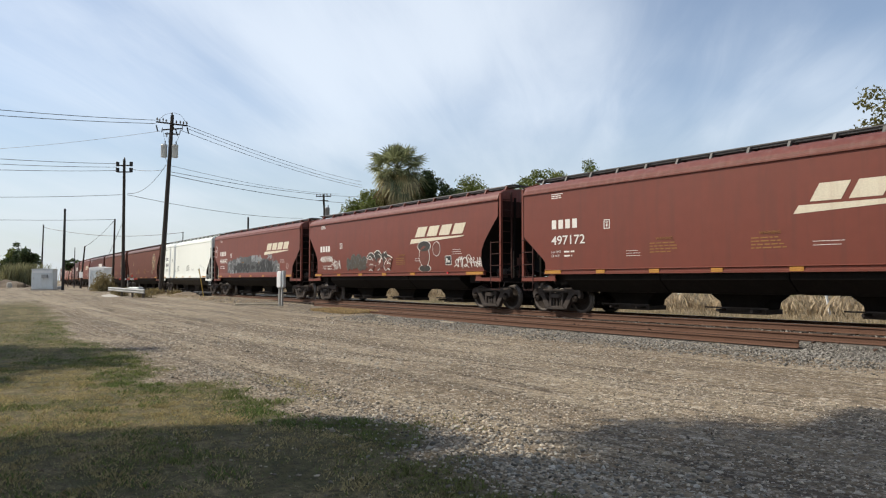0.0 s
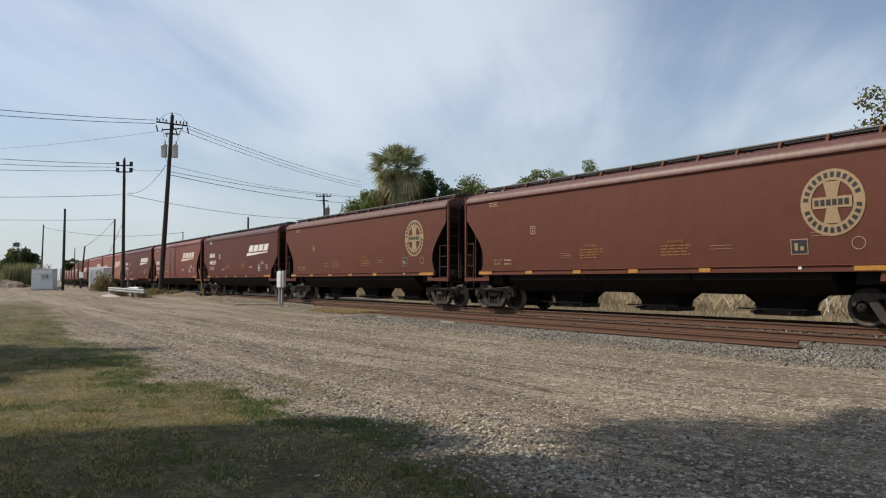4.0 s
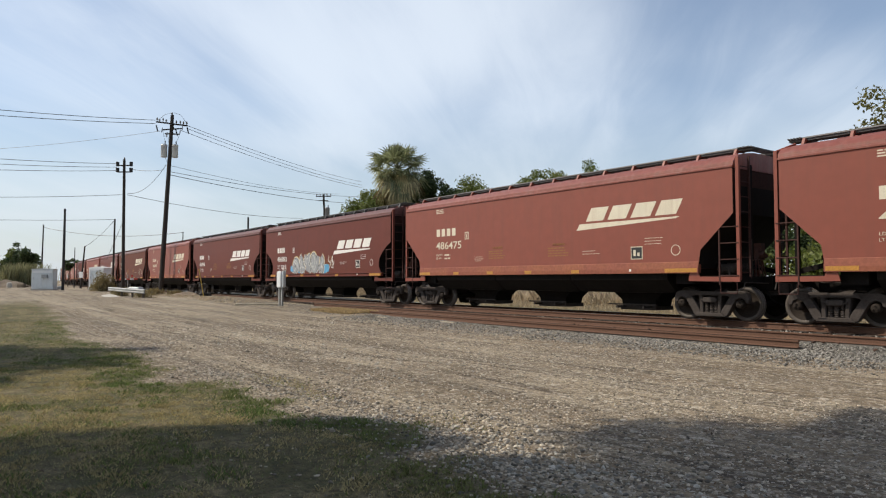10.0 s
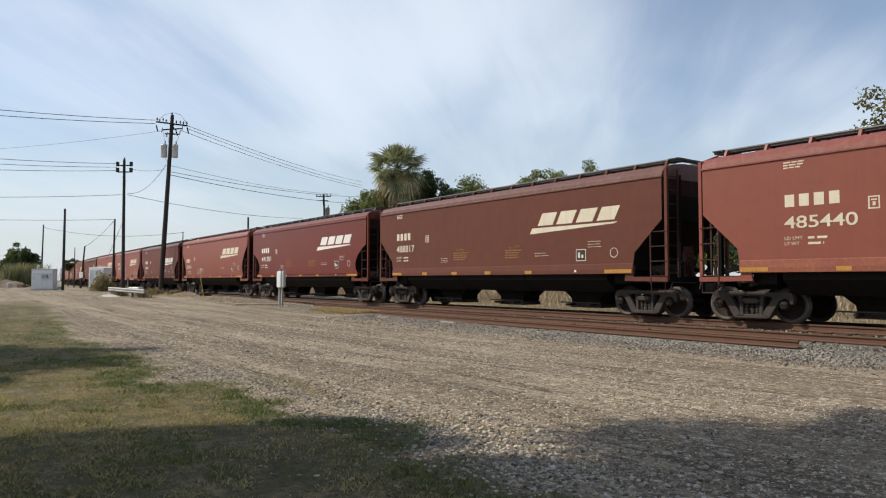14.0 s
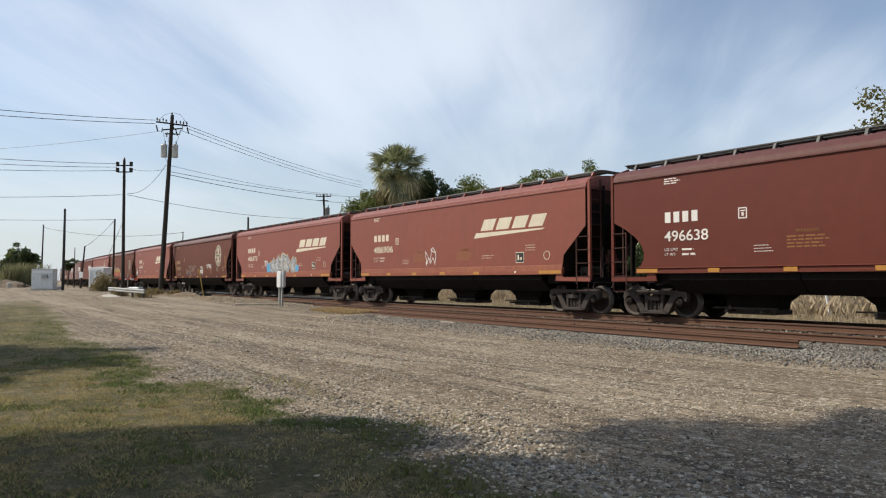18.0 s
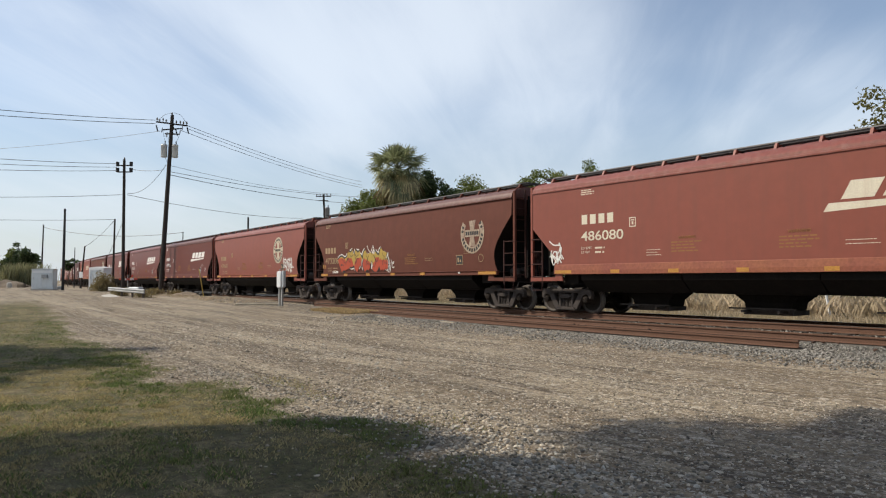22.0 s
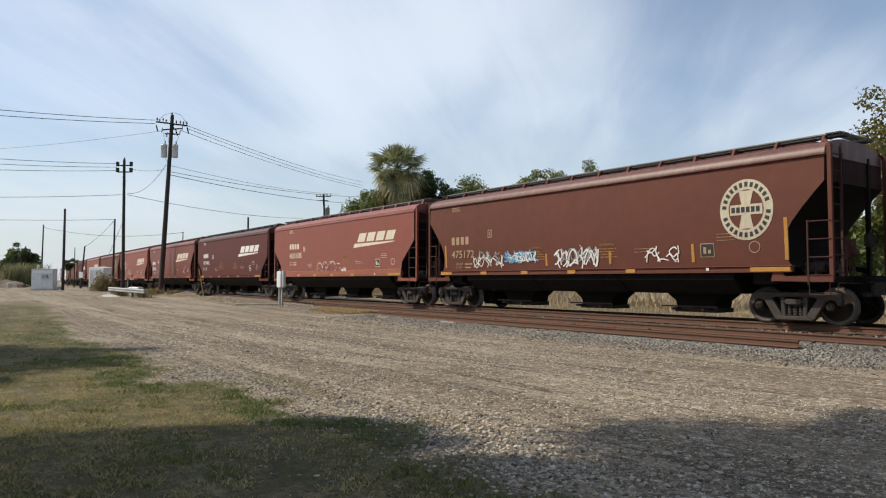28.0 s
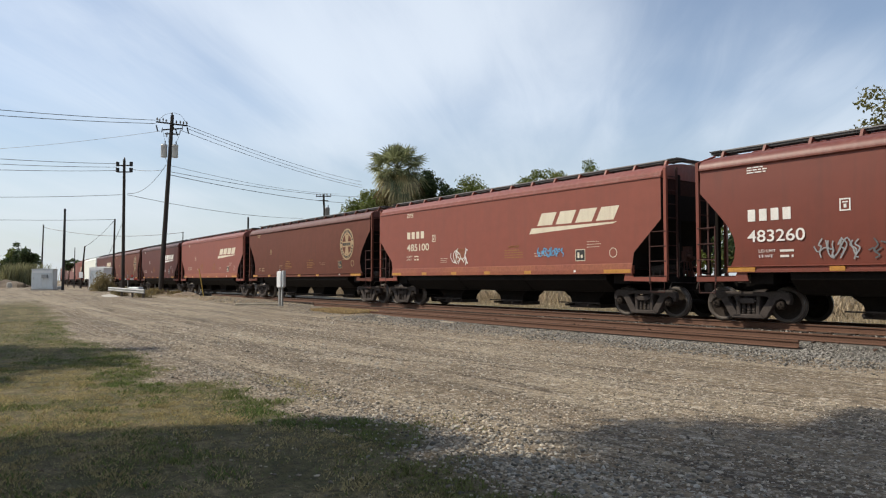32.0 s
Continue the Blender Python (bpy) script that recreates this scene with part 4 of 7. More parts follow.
def graffiti(car, x0, x1, z0, z1, fill, line, seed, cloud=None, rim=None, low=None, shine=None, letters=0, over=0.0, fat=0.15):
    """Sprayed piece: bent fat strokes in layers - cloud, rim, outline, fill, lower fade, fine lines and drips."""
    rnd = random.Random(seed)
    n = letters or max(3, int((x1 - x0) / 0.85))
    w = (x1 - x0) / n
    signs = []
    for i in range(n):
        ht = (z1 - z0) * (1 - 0.28 * abs(2 * (i + 0.5) / n - 1) ** 2) * rnd.uniform(0.9, 1.0)
        lean = rnd.uniform(-0.06, 0.14)
        pick = sign_strokes(rnd, 3 if fat < 0.3 else 2)
        lines = []
        for st in pick:
            pts = [Vector((x0 + (i + 0.06 + 0.88 * (u + rnd.uniform(-0.05, 0.05))) * w + lean * v * w, z0 + fat * 0.9 + (ht - fat * 1.8) * v)) for u, v in st]
            lines.append(smooth_line(pts, 4))
        signs.append(lines)
    if cloud:
        for i in range(2 * n + 4):
            q = i / (2 * n + 3)
            cx = x0 - 0.30 + (x1 - x0 + 0.6) * q
            r = rnd.uniform(0.15, 0.30)
            zc = z0 + r * 0.8 + (z1 - z0) * rnd.uniform(0.0, 0.60 - 0.45 * abs(2 * q - 1))
            flat(car, "spray_cloud", [[(cx + r * rnd.uniform(0.85, 1.15) * math.cos(k * math.tau / 12), max(z0 - 0.02, zc + r * rnd.uniform(0.85, 1.15) * math.sin(k * math.tau / 12))) for k in range(12)]], cloud, "", FACE - 0.0004 * (i % 5) - over)
    for lines in signs:
        if rim:
            stroke_part(car, "spray_rim", lines, fat + 0.13, rim, 0.003 + over, z0 + 0.12)
        if cloud or rim:
            stroke_part(car, "spray_edge", lines, fat + 0.085, shine or line, 0.006 + over, z0)
        stroke_part(car, "spray_outline", lines, fat + 0.04, line, 0.009 + over, z0)
    for lines in signs:
        stroke_part(car, "spray_fill", lines, fat, fill, 0.013 + over, z0)
        if low:
            dip = [[p for p in ln if p.y < z0 + 0.42 * (z1 - z0)] for ln in lines]
            dip = [ln for ln in dip if len(ln) > 2]
            if dip:
                stroke_part(car, "spray_fade", dip, fat, low, 0.017 + over, z0)
        fine = []
        for ln in lines:
            side = rnd.choice((-1, 1)) * fat * 0.55
            fine.append([p + Vector((side, fat * 0.2)) for p in ln[len(ln) // 6:len(ln) * 5 // 6]])
        fine = [ln for ln in fine if len(ln) > 2]
        if shine and fine:
            stroke_part(car, "spray_highlight", fine, 0.016, shine, 0.021 + over, z0)


def blot(car, x, z, rx, rz, fill, line):
    """A plain sprayed oval with an outline."""
    n = 16
    for k, mt, d in ((1.0, line, 0.0), (0.91, fill, 0.006)):
        flat(car, "sprayed_oval", [[(x + k * rx * math.cos(a * math.tau / n), z + k * rz * math.sin(a * math.tau / n)) for a in range(n)]], mt, "", FACE - d)


def haze(car, x0, x1, z0, z1, fill, seed):
    """A sprayed ground coat with a soft, ragged top edge."""
    rnd = random.Random(seed)
    n = 60
    top = []
    for i in range(n + 1):
        q = i / n
        top.append((x0 + (x1 - x0) * q, z0 + (z1 - z0) * (0.62 + 0.30 * math.sin(math.pi * min(1.0, q * 1.1 + 0.05)) + rnd.uniform(-0.05, 0.07))))
    for a, b in zip(top, top[1:]):
        flat(car, "spray_ground", [[(a[0], z0), (b[0], z0), b, a]], fill, "", FACE)


def upright_strip(car, x, z0, z1):
    flat(car, "reflective_strip", [rect(x, z0, x + 0.09, z1)], M["yellow"])


def scrawl(car, x0, x1, z0, z1, material, seed, wide=0.017):
    """Hand-sprayed loops: a smooth stroke through a few points for each sign, the signs overlapping."""
    rnd = random.Random(seed)
    h = z1 - z0
    x = x0
    while x < x1 - 0.1:
        w = min(h * rnd.uniform(0.55, 0.9), x1 - x)
        lines = []
        for st in sign_strokes(rnd, rnd.choice((2, 2, 3))):
            lines.append(smooth_line([Vector((x + w * (1.1 * u + rnd.uniform(-0.12, 0.12)), z0 + h * (v + rnd.uniform(-0.12, 0.12)))) for u, v in st], 5))
        stroke_part(car, "sprayed_scrawl", lines, wide, material, 0.012)
        x += w * rnd.uniform(0.8, 1.0)


# the number: metres in from the rear edge, width, height of its foot over the rail
NUMBER_AT = {"488842": (1.32, 1.60, 2.33), "447507": (1.58, 1.11, 2.33), "477426": (1.52, 1.53, 2.31), "488817": (1.36, 1.41, 2.33), "478564": (1.31, 1.39, 2.04),
             "476309": (1.44, 1.42, 1.96), "473208": (1.21, 1.51, 1.96), "479663": (1.54, 1.41, 1.98), "475172": (1.50, 1.42, 1.97), "483363": (1.20, 1.52, 2.07), "497172": (1.35, 1.48, 2.28)}
EMBLEM_IN = {"475172": 1.95, "479663": 3.70, "473208": 2.25, "476309": 2.85}
# the big logo: metres from the front edge back to its foot, height of the foot
LOGO_AT = {"480986": (5.86, 2.68), "483363": (5.61, 2.71), "498555": (5.39, 2.71), "498549": (5.40, 2.71), "486906": (5.69, 2.70), "486080": (5.70, 2.70), "477426": (5.86, 2.64), "491303": (5.80, 2.70), "491302": (5.80, 2.70)}


def hopper_car(kind, paint, number, mark="logo", label="", seed=0, spray=(), near=True):
    """A three-bay covered hopper; its origin is on the rail tops at its middle."""
    b = BODY[kind]
    style = "new" if kind == "slant" else kind
    pm = M[paint]
    car = base("covered_hopper_car", pose(0, 0, 0), label, "freight car", "cars of the grain train")
    car["body_type"] = kind
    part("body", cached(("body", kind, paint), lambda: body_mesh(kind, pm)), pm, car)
    part("roof", cached(("roof", kind, paint), lambda: roof_mesh(kind, ROOFS[paint])), ROOFS[paint], car)
    part("walkway", cached(("walk", kind), lambda: walkway_mesh(kind)), M["walk"], car, "dark grating walkway on the roof")
    for sy in (-1, 1):
        part("walkway_edge", cached(("edge", kind, sy), lambda: walkway_edge_mesh(kind, sy)), M["edging"] if kind not in ("new", "slant") else M["walk"], car, "thin edge bar of the walkway")
    span = (2 * b["side"] - 1.6) / 7
    for i in range(7):
        part("hatch_cover", cached(("hatch", kind, paint), lambda: hatch_mesh(span - 0.1)), pm, car, "", pose(span * (i - 3), 0, 0))
    n = 14
    for i in range(n):
        part("walkway_bracket", cached(("bracket", paint if kind not in ("new", "slant") else "walk"), bracket_mesh), M["walk"] if kind in ("new", "slant") else pm, car, "", pose(-b["side"] + 0.3 + (2 * b["side"] - 0.6) * i / (n - 1), 0, 0))
    for sy in (-1, 1):
        part("side_sill", cached(("sill", kind, paint, sy), lambda: sill_mesh(kind, sy)), M["sillworn"] if paint == "faded" else M["under"] if number == "488842" else pm, car)
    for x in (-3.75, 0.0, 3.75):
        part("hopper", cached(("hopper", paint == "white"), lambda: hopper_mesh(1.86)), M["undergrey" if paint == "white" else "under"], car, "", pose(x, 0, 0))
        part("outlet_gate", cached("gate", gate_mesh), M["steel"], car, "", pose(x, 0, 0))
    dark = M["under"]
    lp = "white" if paint == "white" else "fitting"
    for sx in (1, -1):
        def turn(key, make):
            return cached(key if sx > 0 else ("flip",) + key, (make if sx > 0 else lambda: flip(cached(key, make), "flipped")))
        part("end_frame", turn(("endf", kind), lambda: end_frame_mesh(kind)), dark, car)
        for side in (-1, 1):
            part("end_sill", turn(("endsill", kind, paint, side), lambda: end_sill_mesh(kind, side)), pm, car)
            part("corner_post", turn(("post", kind, paint, side), lambda: end_post_mesh(kind, side)), pm, car)
        part("ladder", turn(("ladder", kind, lp), lambda: ladder_mesh(kind)), M[lp], car)
        part("air_hose", turn(("hose", kind), lambda: hose_mesh(kind)), dark, car)
        part("coupler", turn(("coupler", kind), lambda: coupler_mesh(kind)), M["steel"], car)
        add_truck(car, sx * (b["half"] - 1.68))
    # a ladder for the near corner of the -x end
    def mirrored():
        me = cached(("ladder", kind, lp), lambda: ladder_mesh(kind)).copy()
        me.transform(Matrix.Diagonal((-1, 1, 1, 1)))
        me.flip_normals()
        return me
    part("ladder", cached(("ladder_m", kind, lp), mirrored), M[lp], car)
    part("brake_wheel", cached(("brake", kind), lambda: brake_mesh(kind)), M["steel"], car)
    part("brake_cylinder", cached(("cylinder", kind), lambda: cylinder_mesh(kind)), M["steel"], car)
    part("air_reservoir", cached(("reservoir", kind), lambda: reservoir_mesh(kind)), M["steel"], car)
    part("brake_valve", cached(("valve", kind), lambda: valve_mesh(kind)), M["brakered"], car, "dull red brake valve on the end platform")
    part("brake_rigging", cached(("rigging", kind), lambda: rigging_mesh(kind)), M["steel"], car)
    if style == "new":
        part("end_stencil", cached(("end_stencil", kind), lambda: end_stencil_mesh(kind)), M["tan"], car, "small dull stencil on the end wall")["kind"] = "stuff"
    # lettering on the near side
    rnd = random.Random(seed)
    pw = M["ash"] if paint == "white" else M["tan"] if mark == "emblem" else (M["snow"] if paint in ("dark", "umbered", "bright", "mid") else M["cream"])
    low = number.startswith("496")
    nx, nw, zn = NUMBER_AT.get(number, {"new": (1.80, 1.38, 2.20) if low else (1.48, 1.54, 2.28), "ang": (2.22, 1.68, 2.36), "round": (1.35, 1.45, 2.07)}[style])
    x = -b["side"] + nx
    lx, lz = LOGO_AT.get(number, {"new": (5.70, 2.44) if low else (5.40, 2.71), "ang": (5.46, 2.70), "round": (5.62, 2.70)}[style])
    if number:
        for i in range(4):
            a = x + 0.29 * nw / 1.4 * i
            flat(car, "mark_block", [rect(a + 0.02, zn + 0.53, a + 0.21 * nw / 1.4, zn + 0.83)], pw)
        painted_text(car, number, x, zn, 0.30, pw, nw, bold=0.003)
    if not near:
        CARS.append((car, b["half"]))
        if mark == "logo":
            big_logo(car, b["side"] - lx, lz, M["cream"])
        elif mark == "emblem":
            round_emblem(car, b["side"] - 2.2, 2.92, 0.79, M["buff"])
        return car
    for k, (word, w) in enumerate((("LD LMT", 0.44), ("LT WT", 0.36))):
        painted_text(car, word, x + (0.28 if kind == "round" else 0.0), zn - 0.27 - 0.135 * k, 0.075, pw, w, "weight_stencil")["kind"] = "stuff"
    bars(car, x + (0.82 if kind == "round" else 0.56), zn - 0.265, 0.46, 2, pw, 0.055, 0.135, seed=seed)
    bars(car, x, 3.97, 0.55, 3, pw, 0.030, 0.065, seed=seed + 1)
    px = x + (1.90 if kind == "ang" and nx > 2 else 2.25)
    tagged(flat(car, "stencil", [rect(px, 2.70, px + 0.24, 2.73), rect(px, 2.96, px + 0.24, 2.99), rect(px, 2.73, px + 0.03, 2.96), rect(px + 0.21, 2.73, px + 0.24, 2.96), rect(px + 0.09, 2.77, px + 0.15, 2.86), rect(px + 0.06, 2.89, px + 0.18, 2.92)], pw), kind="stuff")
    yl = M["ash"] if paint == "white" else M["ochre"]
    wz = 2.06 if kind == "round" else 2.16
    for wx in (-2.15, 0.95):
        painted_text(car, "WARNING", wx + 0.22, wz + 0.10, 0.085, yl, 0.56, "warning_stencil")["kind"] = "stuff"
        bars(car, wx, wz, 1.0, 4, yl, 0.034, 0.085, seed=seed + 2 if wx < 0 else seed + 3)
    bars(car, -3.0, 1.98, 0.55, 3, pw, 0.015, 0.075, seed=seed + 4)
    bars(car, 2.5, 2.02, 0.75, 2, pw, 0.015, 0.09, seed=seed + 5)
    bars(car, b["side"] - 2.8, 2.32, 0.65, 3, pw, 0.015, 0.085, seed=seed + 6)
    bx = b["side"] - 3.3
    flat(car, "data_panel", [rect(bx, 1.72, bx + 0.42, 2.10)], pw)
    inner = M["white"] if paint == "white" else M["black"]
    flat(car, "data_panel", [rect(bx + 0.025, 1.745, bx + 0.395, 2.075)], inner, "", FACE - 0.006)
    flat(car, "data_mark", [rect(bx + 0.1, 1.82, bx + 0.18, 2.0), rect(bx + 0.24, 1.82, bx + 0.32, 1.92)], pw, "", FACE - 0.012)
    n = 14
    cx = b["side"] - 1.75
    tagged(flat(car, "round_stencil", [[(cx + q * math.cos(c), 1.95 + q * math.sin(c)) for q, c in ((0.135, k * math.tau / n), (0.155, k * math.tau / n), (0.155, (k + 1) * math.tau / n), (0.135, (k + 1) * math.tau / n))] for k in range(n)], pw), kind="stuff")
    # reflective strips on the sill
    sl = b["side"] - b["cut"][-1][0]
    strips = [(-sl + 0.02, -sl + 0.75), (sl - 1.05, sl - 0.02)] + [(sl * q - 0.17, sl * q + 0.17) for q in (-0.62, -0.31, 0.0, 0.33)]
    for a, c in strips:
        flat(car, "reflective_strip", [rect(a, 1.32, c, 1.43)], M["yellow"], "", -1.634)
    flat(car, "reflector", [rect(sl - 2.3, 1.36, sl - 2.22, 1.43)], M["redlamp"] if paint in ("mid", "dark") else M["snow"], "", -1.634)
    if mark == "logo":
        big_logo(car, b["side"] - lx, lz, M["cream"] if paint in ("faded", "brown", "mid") else M["snow"])
    elif mark == "emblem":
        round_emblem(car, b["side"] - EMBLEM_IN.get(number, 2.3), 2.92, 0.79, (M["wornbuff"] if number == "473208" else M["buff"]) if number else M["tan"], number == "473208")
    # sprayed work, placed from the rear end of the near side
    x0 = -b["side"]
    for what, *a in spray:
        if what == "piece":
            graffiti(car, x0 + a[0], x0 + a[1], *a[2:])
        elif what == "haze":
            haze(car, x0 + a[0], x0 + a[1], *a[2:])
        elif what == "oval":
            blot(car, x0 + a[0], *a[1:])
        elif what == "strip":
            upright_strip(car, x0 + a[0], *a[1:])
        else:
            scrawl(car, x0 + a[0], x0 + a[1], *a[2:])
    CARS.append((car, b["half"]))
    return car


LBL = {
    "faded": "faded red three-bay covered hopper car with cream lettering",
    "mid": "mineral-red three-bay covered hopper car with white lettering",
    "umbered": "umber-red three-bay covered hopper car with white lettering",
    "dark": "dark red three-bay covered hopper car with white lettering",
    "brown": "weathered brown three-bay covered hopper car",
    "bright": "freshly painted glossy red covered hopper car",
    "white": "white covered hopper car with dark lettering",
}


# one row a car, front to rear: body, paint, number, mark, sprayed work
TRAIN = [
    ("ang", "mid", "", "logo", ()),
    ("slant", "mid", "497172", "logo", ()),
    ("round", "mid", "480986", "logo", (("piece", 4.3, 6.3, 1.56, 2.42, M["olive"], M["ash"], 3, None, None, None, M["ash"], 4, 0.0, 0.12), ("piece", 6.4, 8.6, 1.52, 2.58, M["charcoal"], M["snow"], 7, None, None, M["umber"], M["snow"], 3, 0.0, 0.19), ("scrawl", 2.7, 3.6, 1.62, 2.15, M["snow"], 5),
                                        ("oval", 11.2, 2.12, 0.40, 0.48, M["umber"], M["snow"]), ("oval", 11.2, 2.54, 0.50, 0.24, M["charcoal"], M["snow"]), ("oval", 11.2, 1.60, 0.46, 0.16, M["charcoal"], M["snow"]), ("oval", 12.1, 2.40, 0.27, 0.31, M["umber"], M["snow"]), ("oval", 12.1, 2.40, 0.13, 0.15, M["umber"], M["ash"]),
                                        ("scrawl", 13.3, 15.0, 1.62, 2.0, M["snow"], 8))),
    ("ang", "mid", "488842", "logo", (("haze", 2.98, 12.3, 1.50, 2.80, M["slate"], 11), ("piece", 4.3, 7.6, 1.58, 2.34, M["black"], M["slate"], 12, None, None, None, None, 5, 0.006, 0.062), ("piece", 8.7, 11.6, 1.60, 2.46, M["black"], M["slate"], 18, None, None, None, None, 5, 0.006, 0.066), ("piece", 7.75, 8.5, 1.80, 2.10, M["black"], M["slate"], 20, None, None, None, None, 1, 0.006, 0.06),
                                      ("scrawl", 3.1, 4.9, 1.55, 2.45, M["silver"], 13, 0.035), ("scrawl", 4.9, 5.7, 2.30, 2.62, M["silver"], 14, 0.02), ("scrawl", 10.6, 11.3, 2.45, 2.72, M["silver"], 24, 0.024), ("scrawl", 7.8, 9.6, 2.30, 2.72, M["silver"], 19, 0.03), ("scrawl", 11.5, 12.4, 1.6, 2.5, M["silver"], 16, 0.03), ("oval", 0.40, 3.2, 0.32, 0.42, M["mid"], M["snow"]), ("scrawl", 0.2, 0.62, 2.95, 3.45, M["snow"], 17))),
    ("ang", "white", "447507", "", ()),
    ("round", "brown", "", "emblem", ()),
    ("round", "brown", "", "emblem", ()),
    ("slant", "dark", "498555", "logo", ()),
    ("round", "mid", "483363", "logo", ()),
    ("slant", "dark", "498549", "logo", ()),
    ("ang", "faded", "485256", "logo", (("scrawl", 6.4, 7.3, 1.95, 2.40, M["snow"], 21, 0.022), ("scrawl", 7.3, 9.6, 2.02, 2.24, M["snow"], 22, 0.02))),
    ("ang", "faded", "486475", "logo", ()),
    ("new", "umbered", "496893", "logo", (("piece", 4.2, 8.2, 1.47, 2.70, M["silver"], M["black"], 31, M["cyan"], M["gold"], None, M["snow"], 5, 0.0, 0.14), ("oval", 4.25, 1.75, 0.34, 0.26, M["cyan"], M["snow"]), ("oval", 8.25, 1.72, 0.36, 0.24, M["cyan"], M["snow"]), ("scrawl", 2.6, 3.1, 1.6, 2.0, M["snow"], 32), ("scrawl", 8.7, 9.3, 1.75, 2.35, M["snow"], 33))),
    ("new", "umbered", "496948", "logo", ()),
    ("ang", "faded", "485440", "logo", ()),
    ("ang", "brown", "488817", "logo", ()),
    ("new", "bright", "491381", "logo", ()),
    ("round", "faded", "478564", "logo", (("scrawl", 4.5, 6.0, 1.65, 2.05, M["snow"], 41),)),
    ("new", "umbered", "496638", "logo", ()),
    ("ang", "faded", "486906", "logo", (("scrawl", 6.5, 7.2, 1.75, 2.4, M["snow"], 43),)),
    ("ang", "faded", "486973", "logo", (("piece", 6.1, 9.9, 1.50, 2.72, M["silver"], M["black"], 47, M["cyan"], M["gold"], None, M["snow"], 5, 0.0, 0.15), ("oval", 5.85, 1.85, 0.32, 0.36, M["cyan"], M["cyan"]), ("oval", 10.0, 1.75, 0.36, 0.26, M["cyan"], M["snow"]), ("scrawl", 5.1, 5.7, 1.95, 2.35, M["snow"], 48))),
    ("round", "brown", "476309", "emblem", (("scrawl", 5.0, 7.2, 1.47, 2.35, M["silver"], 51, 0.014), ("scrawl", 8.5, 9.3, 1.68, 2.2, M["snow"], 52, 0.024), ("scrawl", 8.6, 9.2, 1.6, 1.9, M["snow"], 56, 0.02), ("scrawl", 10.3, 11.5, 2.0, 2.35, M["snow"], 53), ("scrawl", 4.75, 5.05, 1.6, 1.85, M["cyan"], 54),
                                            ("strip", 1.1, 1.85, 2.75), ("strip", 4.45, 1.6, 2.05), ("strip", 7.75, 1.6, 2.05), ("strip", 11.2, 1.6, 2.1), ("strip", 14.7, 2.0, 2.85))),
    ("ang", "faded", "486080", "logo", (("scrawl", 0.75, 1.35, 1.75, 2.45, M["snow"], 58, 0.022), ("scrawl", 0.85, 1.45, 1.65, 2.1, M["snow"], 59, 0.02))),
    ("round", "brown", "473208", "emblem", (("piece", 2.75, 5.9, 1.47, 2.80, M["gold"], M["black"], 61, None, M["snow"], M["orange"], M["black"], 4, 0.0, 0.21), ("piece", 6.2, 7.35, 1.47, 2.74, M["gold"], M["black"], 66, None, M["snow"], M["orange"], M["black"], 2, 0.0, 0.21),
                                            ("scrawl", 5.6, 6.3, 1.75, 2.75, M["snow"], 67), ("scrawl", 7.35, 7.75, 1.5, 2.3, M["snow"], 68), ("scrawl", 7.78, 8.05, 1.62, 1.95, M["snow"], 69), ("scrawl", 2.0, 2.6, 1.44, 1.58, M["snow"], 64), ("strip", 0.9, 1.72, 1.92), ("strip", 1.1, 1.72, 1.92))),
    ("round", "faded", "479663", "emblem", (("scrawl", 13.0, 14.5, 1.85, 2.40, M["snow"], 65, 0.024), ("scrawl", 13.2, 14.6, 1.6, 2.1, M["snow"], 63, 0.024))),
    ("ang", "umbered", "477426", "logo", ()),
    ("new", "bright", "491303", "logo", ()),
    ("new", "bright", "491302", "logo", ()),
    ("round", "brown", "475172", "emblem", (("scrawl", 2.9, 4.6, 1.6, 2.1, M["snow"], 71), ("scrawl", 3.2, 4.4, 1.7, 2.2, M["silver"], 75), ("scrawl", 4.7, 6.5, 1.72, 2.15, M["cyan"], 72, 0.03), ("scrawl", 4.9, 6.3, 1.75, 2.1, M["snow"], 76), ("scrawl", 7.2, 9.1, 1.55, 2.1, M["snow"], 73, 0.024), ("scrawl", 7.4, 9.0, 1.7, 2.2, M["silver"], 77), ("scrawl", 10.9, 12.0, 1.62, 2.05, M["snow"], 74),
                                            ("strip", 1.05, 1.6, 2.5), ("strip", 6.75, 1.6, 2.0), ("strip", 9.5, 1.6, 2.0), ("strip", 12.4, 1.6, 2.1), ("strip", 15.0, 1.6, 2.65))),
    ("ang", "faded", "485105", "logo", (("piece", 6.0, 8.6, 1.50, 2.15, M["faded"], M["snow"], 77, None, None, None, None, 5, 0.0, 0.10), ("scrawl", 8.7, 9.3, 1.55, 1.75, M["snow"], 78),)),
    ("slant", "dark", "497492", "logo", ()),
    ("round", "mid", "483260", "logo", (("scrawl", 3.0, 4.2, 1.62, 2.05, M["silver"], 81), ("scrawl", 4.2, 5.8, 1.62, 2.0, M["ash"], 82),)),
    ("ang", "faded", "485100", "logo", (("scrawl", 5.4, 6.5, 1.75, 2.35, M["snow"], 83), ("scrawl", 10.4, 11.6, 1.9, 2.2, M["cyan"], 84))),
    ("round", "brown", "", "emblem", ()),
    ("ang", "faded", "", "logo", ()),
    ("slant", "dark", "", "logo", ()),
    ("round", "brown", "", "emblem", ()),
    ("slant", "dark", "", "logo", ()),
    ("ang", "white", "", "", ()),
    ("ang", "faded", "", "logo", ()),
    ("ang", "mid", "", "logo", ()),
